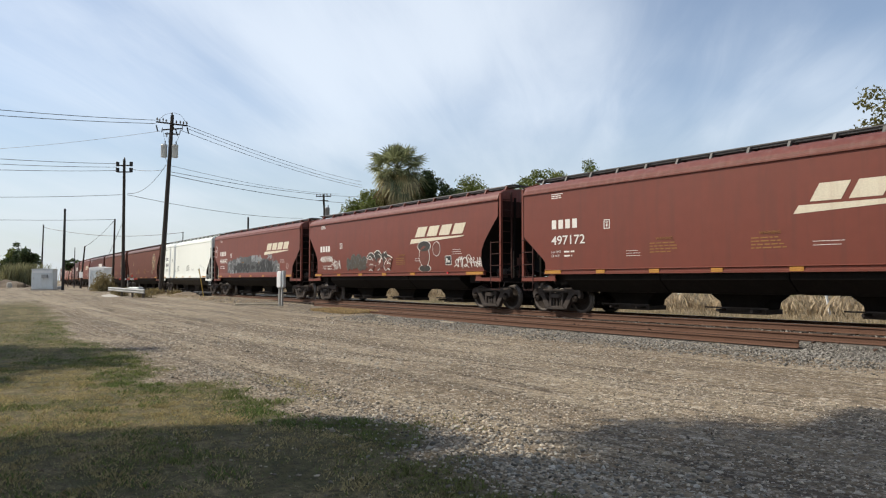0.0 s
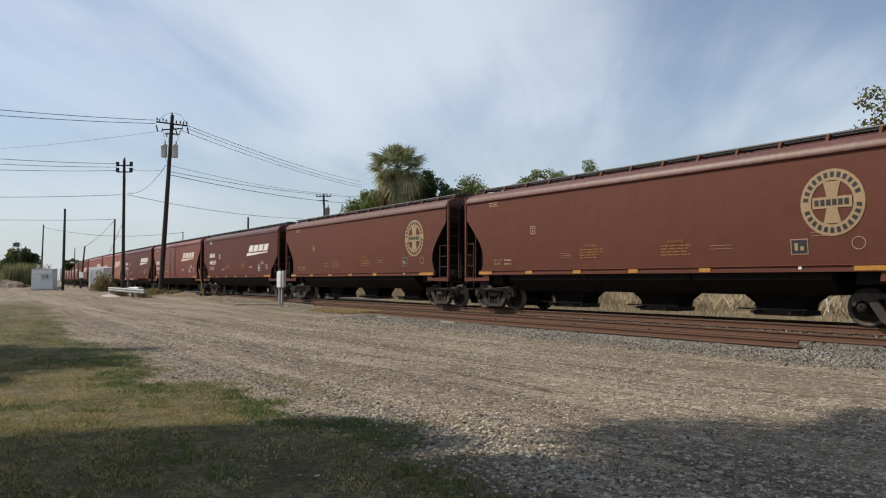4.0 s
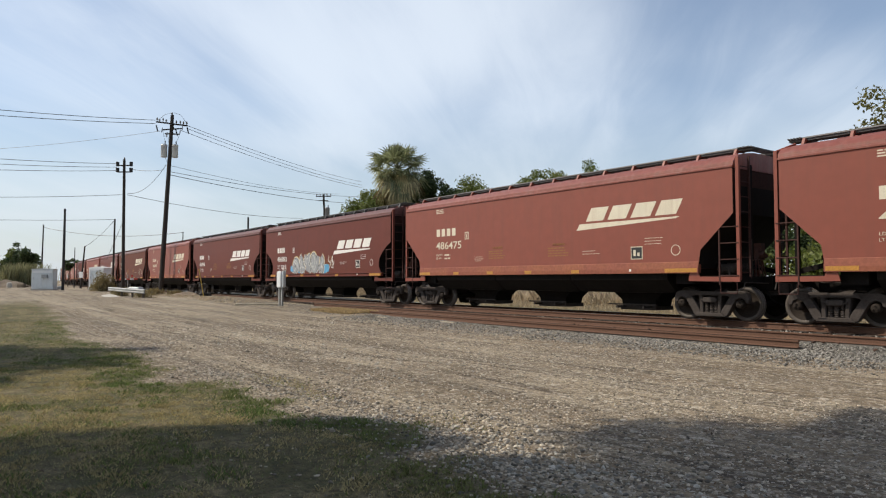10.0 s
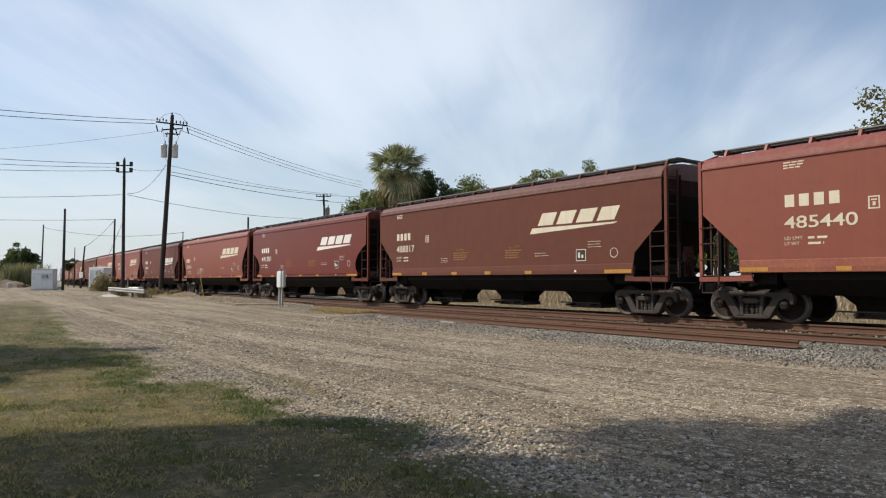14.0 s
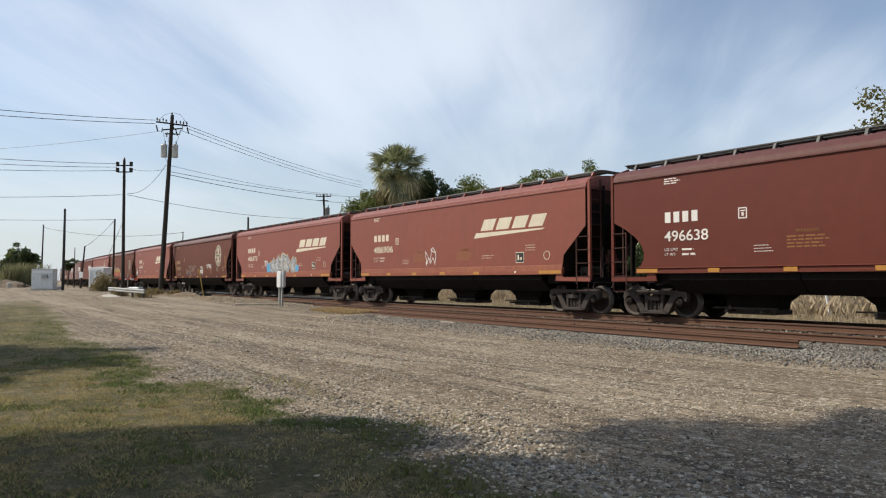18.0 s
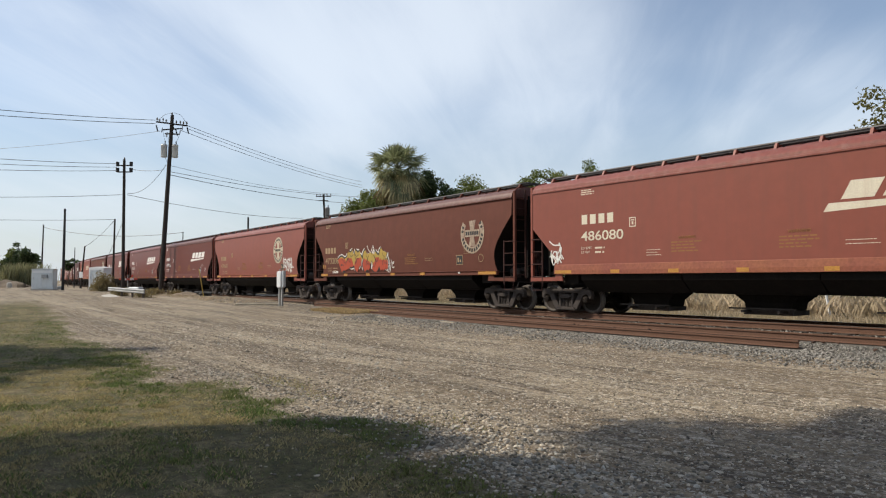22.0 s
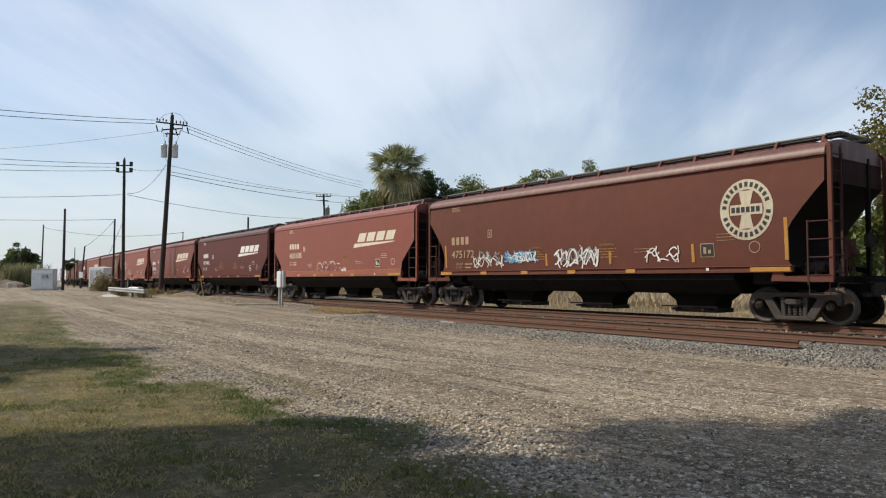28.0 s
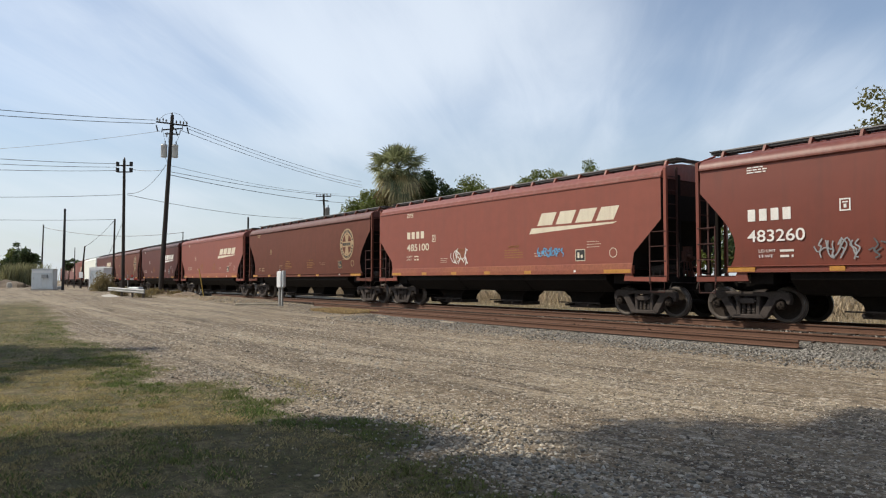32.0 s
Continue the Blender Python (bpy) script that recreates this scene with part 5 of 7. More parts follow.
    ("slant", "dark", "", "logo", ()),
    ("round", "mid", "", "logo", ()),
    ("ang", "faded", "", "logo", ()),
    ("round", "brown", "", "emblem", ()),
    ("ang", "faded", "", "logo", ()),
    ("slant", "dark", "", "logo", ()),
    ("ang", "mid", "", "logo", ()),
    ("round", "brown", "", "emblem", ()),
]
for i, (kind, paint, number, mark, spray) in enumerate(TRAIN):
    extra = ""
    if mark == "emblem":
        extra = ", round emblem"
    if any(a[0] == "piece" for a in spray):
        extra += ", sprayed graffiti"
    elif any(a[0] == "scrawl" for a in spray):
        extra += ", scrawls"
    hopper_car(kind, paint, number, mark, LBL[paint] + extra, 100 + 10 * i, spray, i < 37)


# ---- loose rails lying on the ballast shoulder ----
def spare_rail(s0, s1, off, z, label):
    bm = strip_along("spare_rail", rail_profile(off, z + 0.17), None, s0, s1, 3.0)
    return whole("spare_rail", bm, M["rust"], label, "rail", "loose rails beside the track")


spare_rail(-34.5, 16.0, 1.64, RAIL - 0.33, "long rusty spare rail lying beside the track")
spare_rail(-27.0, -7.83, 2.45, 0.05, "shorter rusty spare rail lying on the ballast edge")


# ---- poles beside the line ----
def pole(name, x, y, top, r, lean, material, label, category="pole"):
    z = ground_z(x, y)
    r *= 0.82
    t = base(name, pose(x, y, z), label, category)
    bm = bmesh.new()
    n = 6
    rings = []
    for i in range(n + 1):
        q = i / n
        rr = r * (1 - 0.32 * q)
        c = Vector((lean[0] * q, lean[1] * q, -0.3 + (top - z + 0.3) * q))
        rings.append([c + Vector((math.cos(k * math.tau / 10), math.sin(k * math.tau / 10), 0)) * rr * random.uniform(0.96, 1.04) for k in range(10)])
    loft(bm, rings)
    part("shaft", bm, material, t)
    return t


def crossarm(t, p, along, half, material, tilt=0.0):
    p, d = Vector(p), Vector(along).normalized()
    bm = bmesh.new()
    q = Vector((0, 0, tilt))
    rod(bm, p - d * half - q, p + d * half + q, 0.075, 4)
    return part("crossarm", bm, material, t)


def insulator(t, p):
    bm = bmesh.new()
    lathe(bm, [(0.03, -0.12), (0.03, 0.0), (0.085, 0.02), (0.05, 0.07), (0.08, 0.09), (0.05, 0.14), (0.07, 0.16), (0.02, 0.22)], 8, "z")
    return part("insulator", soft(mesh_of(bm, "insulator")), M["porcelain"], t, "", pose(*p))


def transformer(t, p, material):
    bm = bmesh.new()
    lathe(bm, [(0.24, -0.62), (0.27, -0.58), (0.27, 0.40), (0.29, 0.42), (0.29, 0.47), (0.22, 0.56), (0.05, 0.60)], 14, "z")
    ob = part("transformer", soft(mesh_of(bm, "transformer")), material, t, "pale grey pole transformer", pose(*p))
    bm = bmesh.new()
    lathe(bm, [(0.04, 0.5), (0.07, 0.6), (0.04, 0.66), (0.07, 0.72), (0.03, 0.85)], 8, "z")
    part("bushing", soft(mesh_of(bm, "bushing")), M["porcelain"], ob, "", pose(0.1, 0.06, 0))
    return ob


big = pole("utility_pole", -64.74, 17.33, 16.3, 0.27, (1.19, 0.43), M["pole"], "tall creosoted utility pole with transformers and crossarms", "utility pole")
gz = ground_z(-64.74, 17.33)
ARM = Vector((0.42, 0.90, 0)).normalized()
tip = Vector((1.16, 0.42, 0))
crossarm(big, tip + Vector((0, 0, 15.55 - gz)), ARM, 1.35, M["pole"], -0.12)
crossarm(big, tip + Vector((0.05, 0.02, 15.05 - gz)), ARM, 0.85, M["pole"], 0.1)
crossarm(big, tip + Vector((0, 0, 15.35 - gz)), Vector((0.9, -0.42, 0)), 0.8, M["pole"])
for q in (-1.25, -0.75, 0.7, 1.25):
    insulator(big, tip + ARM * q + Vector((0, 0, 15.72 - gz - 0.1 * q)))
insulator(big, tip + Vector((0, 0, 16.35 - gz)))
for q in (-0.7, 0.7):
    insulator(big, tip + Vector((0.9, -0.42, 0)) * q + Vector((0, 0, 15.5 - gz)))
for q, dz in ((-1.3, -0.1), (1.3, -0.2), (0.35, -0.45)):
    bm = bmesh.new()
    c = tip + ARM * q + Vector((0.1, -0.05, 15.45 - gz + dz))
    rod(bm, c, c + ARM * 0.12 + Vector((0.05, 0, -0.55)), 0.06, 7)
    part("cutout_fuse", bm, M["poledark"], big)
crossarm(big, tip + Vector((0.16, -0.08, 15.50 - gz)), ARM, 1.30, M["pole"], -0.12)
crossarm(big, tip + Vector((-0.10, 0.05, 14.65 - gz)), ARM, 0.60, M["pole"])
for q, dz in ((-1.0, 0.08), (-0.45, 0.05), (0.4, 0.0), (1.0, -0.05)):
    insulator(big, tip + ARM * q + Vector((0.16, -0.08, 15.62 - gz + dz)))
for q, dz in ((-0.75, -0.35), (0.75, -0.5), (-0.35, -0.75), (0.95, -0.15)):
    bm = bmesh.new()
    c = tip + ARM * q + Vector((0.22, -0.10, 15.45 - gz + dz))
    rod(bm, c, c - ARM * 0.10 + Vector((0.08, 0, -0.42)), 0.045, 6)
    part("cutout_fuse", bm, M["porcelain"], big)
bm = bmesh.new()
for a, b in (((-0.52, 13.8), (-0.75, 14.9)), ((0.40, 13.8), (0.75, 14.8)), ((-0.2, 13.7), (-0.35, 14.6)), ((-0.55, 12.6), (-0.30, 12.0)), ((-0.30, 12.0), (-0.05, 11.9))):
    rod(bm, tip + ARM * a[0] + Vector((0.1, -0.05, a[1] - gz)), tip + ARM * b[0] + Vector((0.2, -0.08, b[1] - gz)), 0.016, 4)
part("lead_wire", bm, M["poledark"], big)
for q in (-0.52, 0.40):
    transformer(big, tip + ARM * q + Vector((-0.12, -0.08, 13.15 - gz)), M["silverbox"])
bm = bmesh.new()
quad_box(bm, 0.8, 1.15, 0.55, 0.9, 12.7 - gz, 13.5 - gz)
part("mounting_bracket", bm, M["galv"], big)
bm = bmesh.new()
for a, b in zip([(-1.2, 0.2), (-0.6, 0.75), (0.1, 0.95), (0.7, 0.8), (1.2, 0.1)], [(-0.6, 0.75), (0.1, 0.95), (0.7, 0.8), (1.2, 0.1), (1.3, -0.2)]):
    rod(bm, tip + ARM * a[0] + Vector((0, 0, 15.6 - gz + a[1])), tip + ARM * b[0] + Vector((0, 0, 15.6 - gz + b[1])), 0.018, 4)
part("jumper_wire", bm, M["wire"], big)

rack = pole("utility_pole", -68.8, 15.1, 12.7, 0.20, (0.45, -0.2), M["pole"], "dark wooden utility pole with an equipment rack on top", "utility pole")
gz = ground_z(-68.8, 15.1)
top2 = Vector((0.43, -0.18, 0))
A2 = Vector((0.6, 0.8, 0))
crossarm(rack, top2 + Vector((0, 0, 12.15 - gz)), A2, 0.75, M["pole"])
crossarm(rack, top2 + Vector((0, 0, 11.55 - gz)), A2, 0.60, M["pole"])
for q in (-0.62, 0.62):
    for z in (12.3, 11.75):
        bm = bmesh.new()
        c = top2 + A2 * q + Vector((0, 0, z - gz))
        rod(bm, c + Vector((0, 0, -0.22)), c + Vector((0, 0, 0.18)), 0.15, 8)
        part("fuse_box", bm, M["poledark"], rack)
insulator(rack, top2 + Vector((0, 0, 12.7 - gz)))
pole("post", -67.74, 10.04, 7.76, 0.155, (0.37, -0.03), M["poledark"], "plain black wooden post standing in the yard", "post")
signpost = pole("post", -83.5, 14.05, 5.28, 0.13, (0.5, 0.27), M["pole"], "short leaning wooden post with a white sign", "post")
bm = bmesh.new()
quad_box(bm, -0.03, 0.0, -0.25, 0.25, -0.32, 0.32)
part("sign_plate", bm, M["sign"], signpost, "small blank white sign plate", pose(0.45, -0.05, 1.45, 0, 0, -55))
pole("post", -81.4, 16.83, 8.2, 0.15, (0.42, 0.0), M["pole"], "weathered pole beside the crossing", "post")
pole("post", -126.0, 15.6, 10.4, 0.17, (0.44, 0.1), M["pole"], "distant weathered utility pole", "post")
pole("post", -86.9, 34.0, 9.75, 0.20, (0.05, 0.0), M["poledark"], "distant dark stub pole behind the train", "post")
pole("post", -97.1, 28.8, 8.2, 0.11, (0.05, 0.0), M["poledark"], "thin distant pole behind the train", "post")
pole("post", -118.0, 19.0, 6.6, 0.10, (0.0, 0.0), M["poledark"], "thin distant pole beside the line", "post")
far = pole("utility_pole", -71.6, 37.6, 11.5, 0.20, (-0.25, -0.55), M["pole"], "distant utility pole with a crossarm and a transformer", "utility pole")
gz = ground_z(-71.6, 37.6)
crossarm(far, (-0.25, -0.55, 11.25 - gz), (0.62, 0.78, 0), 0.85, M["pole"])
crossarm(far, (-0.25, -0.55, 10.75 - gz), (0.62, 0.78, 0), 0.55, M["pole"])
for q in (-0.8, -0.4, 0.4, 0.8):
    insulator(far, Vector((-0.25, -0.55, 11.35 - gz)) + Vector((0.62, 0.78, 0)) * q)
transformer(far, (0.05, -0.2, 9.4 - gz), M["porcelain"])


def wire(p, q, sag, r=0.014, label="thin overhead wire strung between poles"):
    """A hanging wire in twelve straight pieces."""
    p, q = Vector(p), Vector(q)
    pts = []
    for i in range(13):
        u = i / 12
        pts.append(p.lerp(q, u) - Vector((0, 0, 4 * sag * u * (1 - u))))
    bm = bmesh.new()
    loft(bm, [[c + Vector((0, math.cos(k * math.tau / 4), math.sin(k * math.tau / 4))) * r for k in range(4)] for c in pts])
    return whole("overhead_wire", bm, M["wire"], label, "wire", "overhead wires")


W_BIG = 0.024
wire((-64.47, 16.56, 15.87), (-53.79, -5.57, 12.6), 0.25, W_BIG)
wire((-64.48, 16.57, 15.57), (-53.81, -5.56, 12.1), 0.25, W_BIG)
wire((-64.20, 16.99, 14.91), (-114.7, -3.6, 18.2), 0.6, 0.016)
for p, q in (((-63.83, 19.09, 15.64), (-103.7, 60.75, 18.6)), ((-63.78, 19.18, 15.33), (-103.7, 60.8, 18.0)), ((-64.09, 18.77, 15.13), (-103.7, 60.8, 17.6))):
    wire(p, q, 0.5, W_BIG)
for p, q in (((-68.83, 14.38, 12.33), (-59.54, -4.72, 10.4)), ((-68.84, 14.39, 12.01), (-59.56, -4.70, 9.9)), ((-68.85, 14.40, 11.70), (-59.58, -4.69, 9.3)),
             ((-68.68, 14.79, 9.47), (-66.28, -5.15, 7.85)), ((-80.93, 16.90, 8.15), (-79.6, -6.13, 7.3))):
    wire(p, q, 0.25, 0.020)
wire((-68.03, 15.47, 11.81), (-64.18, 17.29, 11.45), 0.12, 0.018)
wire((-63.88, 17.69, 11.29), (-95.14, 55.76, 14.8), 0.5, 0.024)
wire((-63.83, 17.78, 10.98), (-95.18, 55.79, 13.7), 0.5, 0.028)
wire((-63.86, 17.68, 11.84), (-97.28, 52.89, 15.2), 0.5, 0.018)
wire((-68.37, 15.21, 9.47), (-91.75, 43.96, 10.5), 0.5, 0.022)
wire((-68.33, 15.24, 9.6), (-64.04, 17.43, 11.89), 0.75, 0.020, "slack service drop between two poles")
wire((-125.62, 15.79, 9.94), (-97.0, 28.87, 8.15), 0.9, 0.035)
wire((-81.02, 16.82, 8.1), (-83.0, 14.3, 5.2), 0.25, 0.025, "slack guy wire between two posts")
wire((-68.66, 15.03, 7.2), (-71.9, 14.3, 3.6), 0.05, 0.018, "guy wire of the utility pole")


# ---- signal cabinets, rail, bits by the crossing ----
def cabinet(name, x, y, turn, w, d, h, material, label, roof=0.06, feet=0.12):
    z = ground_z(x, y)
    t = base(name, pose(x, y, z, 0, 0, turn), label, "cabinet")
    bm = bmesh.new()
    quad_box(bm, -w / 2, w / 2, -d / 2, d / 2, feet, h - roof)
    bmesh.ops.bevel(bm, geom=bm.edges, offset=0.015, segments=1, affect="EDGES")
    part("body", bm, material, t)
    bm = bmesh.new()
    prism(bm, [(-w / 2 - 0.05, h - roof), (w / 2 + 0.05, h - roof), (w / 2 + 0.05, h - roof + 0.03), (0, h + 0.02), (-w / 2 - 0.05, h - roof + 0.03)], -d / 2 - 0.06, d / 2 + 0.06)
    part("roof", bm, material, t)
    bm = bmesh.new()
    quad_box(bm, -w / 2 - 0.06, w / 2 + 0.06, -d / 2 - 0.06, d / 2 + 0.06, -0.15, feet)
    part("plinth", bm, M["concrete"], t)
    n = 2
    for i in range(n):
        a = -w / 2 + 0.05 + (w - 0.1) * i / n
        bm = bmesh.new()
        quad_box(bm, a + 0.02, a + (w - 0.1) / n - 0.02, -d / 2 - 0.025, -d / 2, feet + 0.08, h - roof - 0.12)
        door = part("door", bm, material, t)
        bm = bmesh.new()
        rod(bm, (a + 0.14, -d / 2 - 0.06, h * 0.5), (a + 0.14, -d / 2 - 0.06, h * 0.5 + 0.16), 0.015, 6)
        part("handle", bm, M["galv"], door)
    return t


case = cabinet("relay_case", -68.6, 8.75, 52.9, 1.85, 0.7, 1.86, M["silverbox"], "grey metal signal relay case on a plinth")
bm = bmesh.new()
quad_box(bm, 0.05, 0.50, -0.56, -0.37, 1.05, 1.35)
part("meter_box", bm, M["galv"], case, "small box fixed on the case")
bm = bmesh.new()
quad_box(bm, -0.85, 0.85, -0.40, -0.378, 1.50, 1.70)
part("label_strip", bm, M["sign"], case, "pale strip under the roof")
bungalow = cabinet("signal_bungalow", -68.0, 13.05, 36, 1.6, 0.9, 2.05, M["sign"], "white signal bungalow with a wide door beside the crossing", 0.1)
for name, x0, x1, z0, z1 in (("door_panel", -0.60, 0.60, 0.35, 1.70), ("frame_post", -0.80, -0.66, 0.12, 1.95), ("frame_post", 0.66, 0.80, 0.12, 1.95), ("frame_beam", -0.66, 0.66, 1.76, 1.95)):
    bm = bmesh.new()
    quad_box(bm, x0, x1, -0.490 if name == "door_panel" else -0.52, -0.477 if name == "door_panel" else -0.45, z0, z1)
    part(name, bm, M["silverbox"] if name == "door_panel" else M["sign"], bungalow, "pale grey panel of the doors" if name == "door_panel" else "")
junction = base("junction_box", pose(-35.28, 15.68, ground_z(-35.28, 15.68), 0, 0, 14), "pale grey electrical box on two posts", "junction box")
for x in (-0.10, 0.12):
    bm = bmesh.new()
    quad_box(bm, x - 0.045, x + 0.045, -0.045, 0.045, -0.3, 1.15)
    part("leg", bm, M["galv"], junction)
bm = bmesh.new()
quad_box(bm, -0.20, 0.16, -0.12, 0.12, 0.98, 1.86)
bmesh.ops.bevel(bm, geom=bm.edges, offset=0.02, segments=1, affect="EDGES")
body = part("box", bm, M["sign"], junction)
bm = bmesh.new()
quad_box(bm, -0.18, 0.14, -0.14, -0.12, 1.02, 1.82)
door = part("door", bm, M["sign"], body)
bm = bmesh.new()
quad_box(bm, 0.17, 0.30, -0.08, 0.08, 1.0, 1.9)
part("conduit_box", bm, M["gray"], junction)
bm = bmesh.new()
rod(bm, (-0.1, 0, 1.84), (-0.1, 0, 1.98), 0.03, 6)
part("vent_cap", bm, M["galv"], junction)

guard = base("guard_rail", pose(0, 0, 0), "galvanised steel guard rail on short posts", "guard rail")
ga, gb = Vector((-56.4, 11.4, 0)), Vector((-50.2, 12.4, 0))
gd = (gb - ga).normalized()
gn = Vector((gd.y, -gd.x, 0))
bm = bmesh.new()
prof = [(0.0, 0.40), (0.07, 0.45), (0.07, 0.50), (0.0, 0.55), (0.07, 0.60), (0.07, 0.65), (0.0, 0.70), (-0.02, 0.70), (-0.02, 0.40)]
loft(bm, [[p + gn * a + Vector((0, 0, z + 0.27 + dz)) for a, z in prof] for p, dz in ((ga, 0.14), ((ga + gb) / 2, 0.06), (gb, 0.0))])
part("beam", bm, M["galv"], guard)
for q in (0.05, 0.35, 0.65, 0.93):
    p = ga.lerp(gb, q) - gn * 0.1
    bm = bmesh.new()
    quad_box(bm, p.x - 0.07, p.x + 0.07, p.y - 0.07, p.y + 0.07, -0.1, 0.94 + 0.12 * (1 - q))
    part("post", bm, M["bark"], guard)

barrier = base("crossing_gate", pose(-70.9, 15.9, ground_z(-70.9, 15.9), 0, 0, 55), "red and white crossing gate standing beside the track", "crossing gate")
bm = bmesh.new()
rod(bm, (0, 0.2, -0.2), (0, 0.2, 1.7), 0.05)
part("mast", bm, M["galv"], barrier)
for i in range(5):
    bm = bmesh.new()
    quad_box(bm, -0.75 + 0.34 * i, -0.75 + 0.34 * (i + 1), 0.05, 0.10, 1.20, 1.34)
    part("arm_section", bm, M["red"] if i % 2 == 0 else M["sign"], barrier)
for x in (-0.5, 0.45):
    bm = bmesh.new()
    rod(bm, (x, 0.02, 1.58), (x, 0.10, 1.58), 0.09, 10)
    part("lamp", bm, M["red"], barrier)

bm = bmesh.new()
rod(bm, (0, 0, -0.2), (-0.35, -0.3, 2.05), 0.038, 6)
whole("marker_stake", bm, M["stake"], "leaning yellow plastic marker stake", "marker", m=pose(-52.5, 17.2, ground_z(-52.5, 17.2)))
bm = bmesh.new()
rod(bm, (0.05, 0.1, -0.3), (-0.12, 0, 1.0), 0.05, 6)
whole("white_post", bm, M["sign"], "leaning white plastic post behind the track", "post", m=pose(-12.55, 28.3, ground_z(-12.55, 28.3)))


def slab(name, x, y, turn, w, d, h, material, label, category):
    bm = bmesh.new()
    quad_box(bm, -w / 2, w / 2, -d / 2, d / 2, -0.03, h)
    bmesh.ops.bevel(bm, geom=bm.edges, offset=min(w, d, h) * 0.2, segments=1, affect="EDGES")
    return whole(name, bm, material, label, category, m=pose(x, y, ground_z(x, y), 0, 0, turn))


slab("plank", -36.9, 15.0, 62, 2.3, 0.26, 0.09, M["palewood"], "pale weathered plank lying on the gravel", "plank")
slab("timber_block", -42.2, 18.6, 30, 0.6, 0.2, 0.12, M["stake"], "short pale timber offcut on the ballast", "timber")
slab("timber_block", -24.6, 15.4, 10, 0.55, 0.12, 0.04, M["palewood"], "pale splintered board on the ballast edge", "timber")
slab("timber_block", -20.3, 15.55, 8, 0.7, 0.10, 0.04, M["palewood"], "pale splintered board on the ballast edge", "timber")


def heap(name, x, y, rx, ry, h, material, label, category, seed, kind=""):
    """A low uneven mound of rubble."""
    n, k = 26, 7
    verts, faces = [(0, 0, h)], []
    for j in range(1, k + 1):
        q = j / k
        for i in range(n):
            a = i * math.tau / n
            e = 1 + 0.35 * noise.noise(Vector((math.cos(a) * 1.7 + seed, math.sin(a) * 1.7, 0)))
            zz = h * (1 - q * q) * (1 + 0.5 * noise.noise(Vector((q * 3 * math.cos(a) + seed, q * 3 * math.sin(a), 2)))) - 0.10 * q
            verts.append((rx * q * e * math.cos(a), ry * q * e * math.sin(a), zz))
    for i in range(n):
        faces.append((0, 1 + i, 1 + (i + 1) % n))
    for j in range(k - 1):
        for i in range(n):
            a, b = 1 + j * n + i, 1 + j * n + (i + 1) % n
            faces.append((a, a + n, b + n, b))
    me = bpy.data.meshes.new(name)
    me.from_pydata(verts, [], faces)
    return whole(name, me, material, label, category, kind=kind, m=pose(x, y, ground_z(x, y)))


heap("gravel_heap", -55.6, 11.3, 2.6, 0.7, 0.17, M["concrete"], "low heap of white gravel beside the guard rail", "gravel", 3)
heap("dirt_heap", -56.0, 16.9, 2.6, 1.2, 0.28, M["soil"], "low dirt heap with rubble beside the poles", "dirt", 5)
heap("rubble_mound", -99.0, 8.4, 3.0, 3.0, 0.8, M["soil"], "heap of broken rubble at the edge of the yard", "rubble", 9)
for i in range(9):
    a = i * 0.7
    slab("rubble_block", -98.0 + 2.6 * math.cos(a), 8.6 + 2.0 * math.sin(a), i * 40, 0.7 + 0.3 * math.sin(i * 2.1), 0.5, 0.35 + 0.25 * math.cos(i), M["concrete"] if i % 3 == 0 else M["soil"], "broken concrete block in the rubble", "rubble")
for i in range(7):
    slab("scrap_piece", -56.8 + 0.55 * i - 0.2 * (i % 2), 19.9 - 2.4 + 0.25 * (i % 3), i * 47, 0.7, 0.3, 0.22, M["poledark"], "dark scrap metal lying beside the track", "scrap")
# lineside clutter past the crossing
for i, (x, y, w, h) in enumerate(((-75.5, 10.9, 1.2, 0.3), (-66.2, 15.6, 1.6, 0.55))):
    slab("utility_crate", x, y, 20 * i, w, 0.6, h, M["gray"] if i % 2 else M["galv"], "grey equipment crate near the crossing", "crate")


# ---- a car parked on the road behind the field ----
def parked_car(x, y, turn, material, label):
    t = base("parked_car", pose(x, y, ground_z(x, y), 0, 0, turn), label, "car")
    bm = bmesh.new()
    prism(bm, [(-2.3, 0.35), (2.3, 0.35), (2.35, 0.62), (2.2, 0.82), (1.1, 0.92), (-1.9, 0.95), (-2.3, 0.85)], -0.85, 0.85)
    bmesh.ops.bevel(bm, geom=bm.edges, offset=0.05, segments=1, affect="EDGES")
    part("body", bm, material, t)
    bm = bmesh.new()
    loft(bm, [[(-1.8, -0.78, 0.93), (1.1, -0.78, 0.93), (1.1, 0.78, 0.93), (-1.8, 0.78, 0.93)], [(-1.35, -0.62, 1.46), (0.35, -0.62, 1.46), (0.35, 0.62, 1.46), (-1.35, 0.62, 1.46)]])
    part("cabin", bm, M["glass"], t)
    bm = bmesh.new()
    quad_box(bm, -1.35, 0.35, -0.62, 0.62, 1.46, 1.50)
    part("roof", bm, material, t)
    for wx in (-1.4, 1.4):
        for wy in (-0.8, 0.8):
            bm = bmesh.new()
            lathe(bm, [(0.18, -0.1), (0.33, -0.1), (0.33, 0.1), (0.18, 0.1)], 14)
            part("wheel", bm, M["poledark"], t, "", pose(wx, wy, 0.33))
    return t


parked_car(-26.8, 37.0, 12, M["white"], "pale car parked behind the dry grass")
parked_car(-36.5, 38.5, 8, M["silverbox"], "silver car parked behind the dry grass")


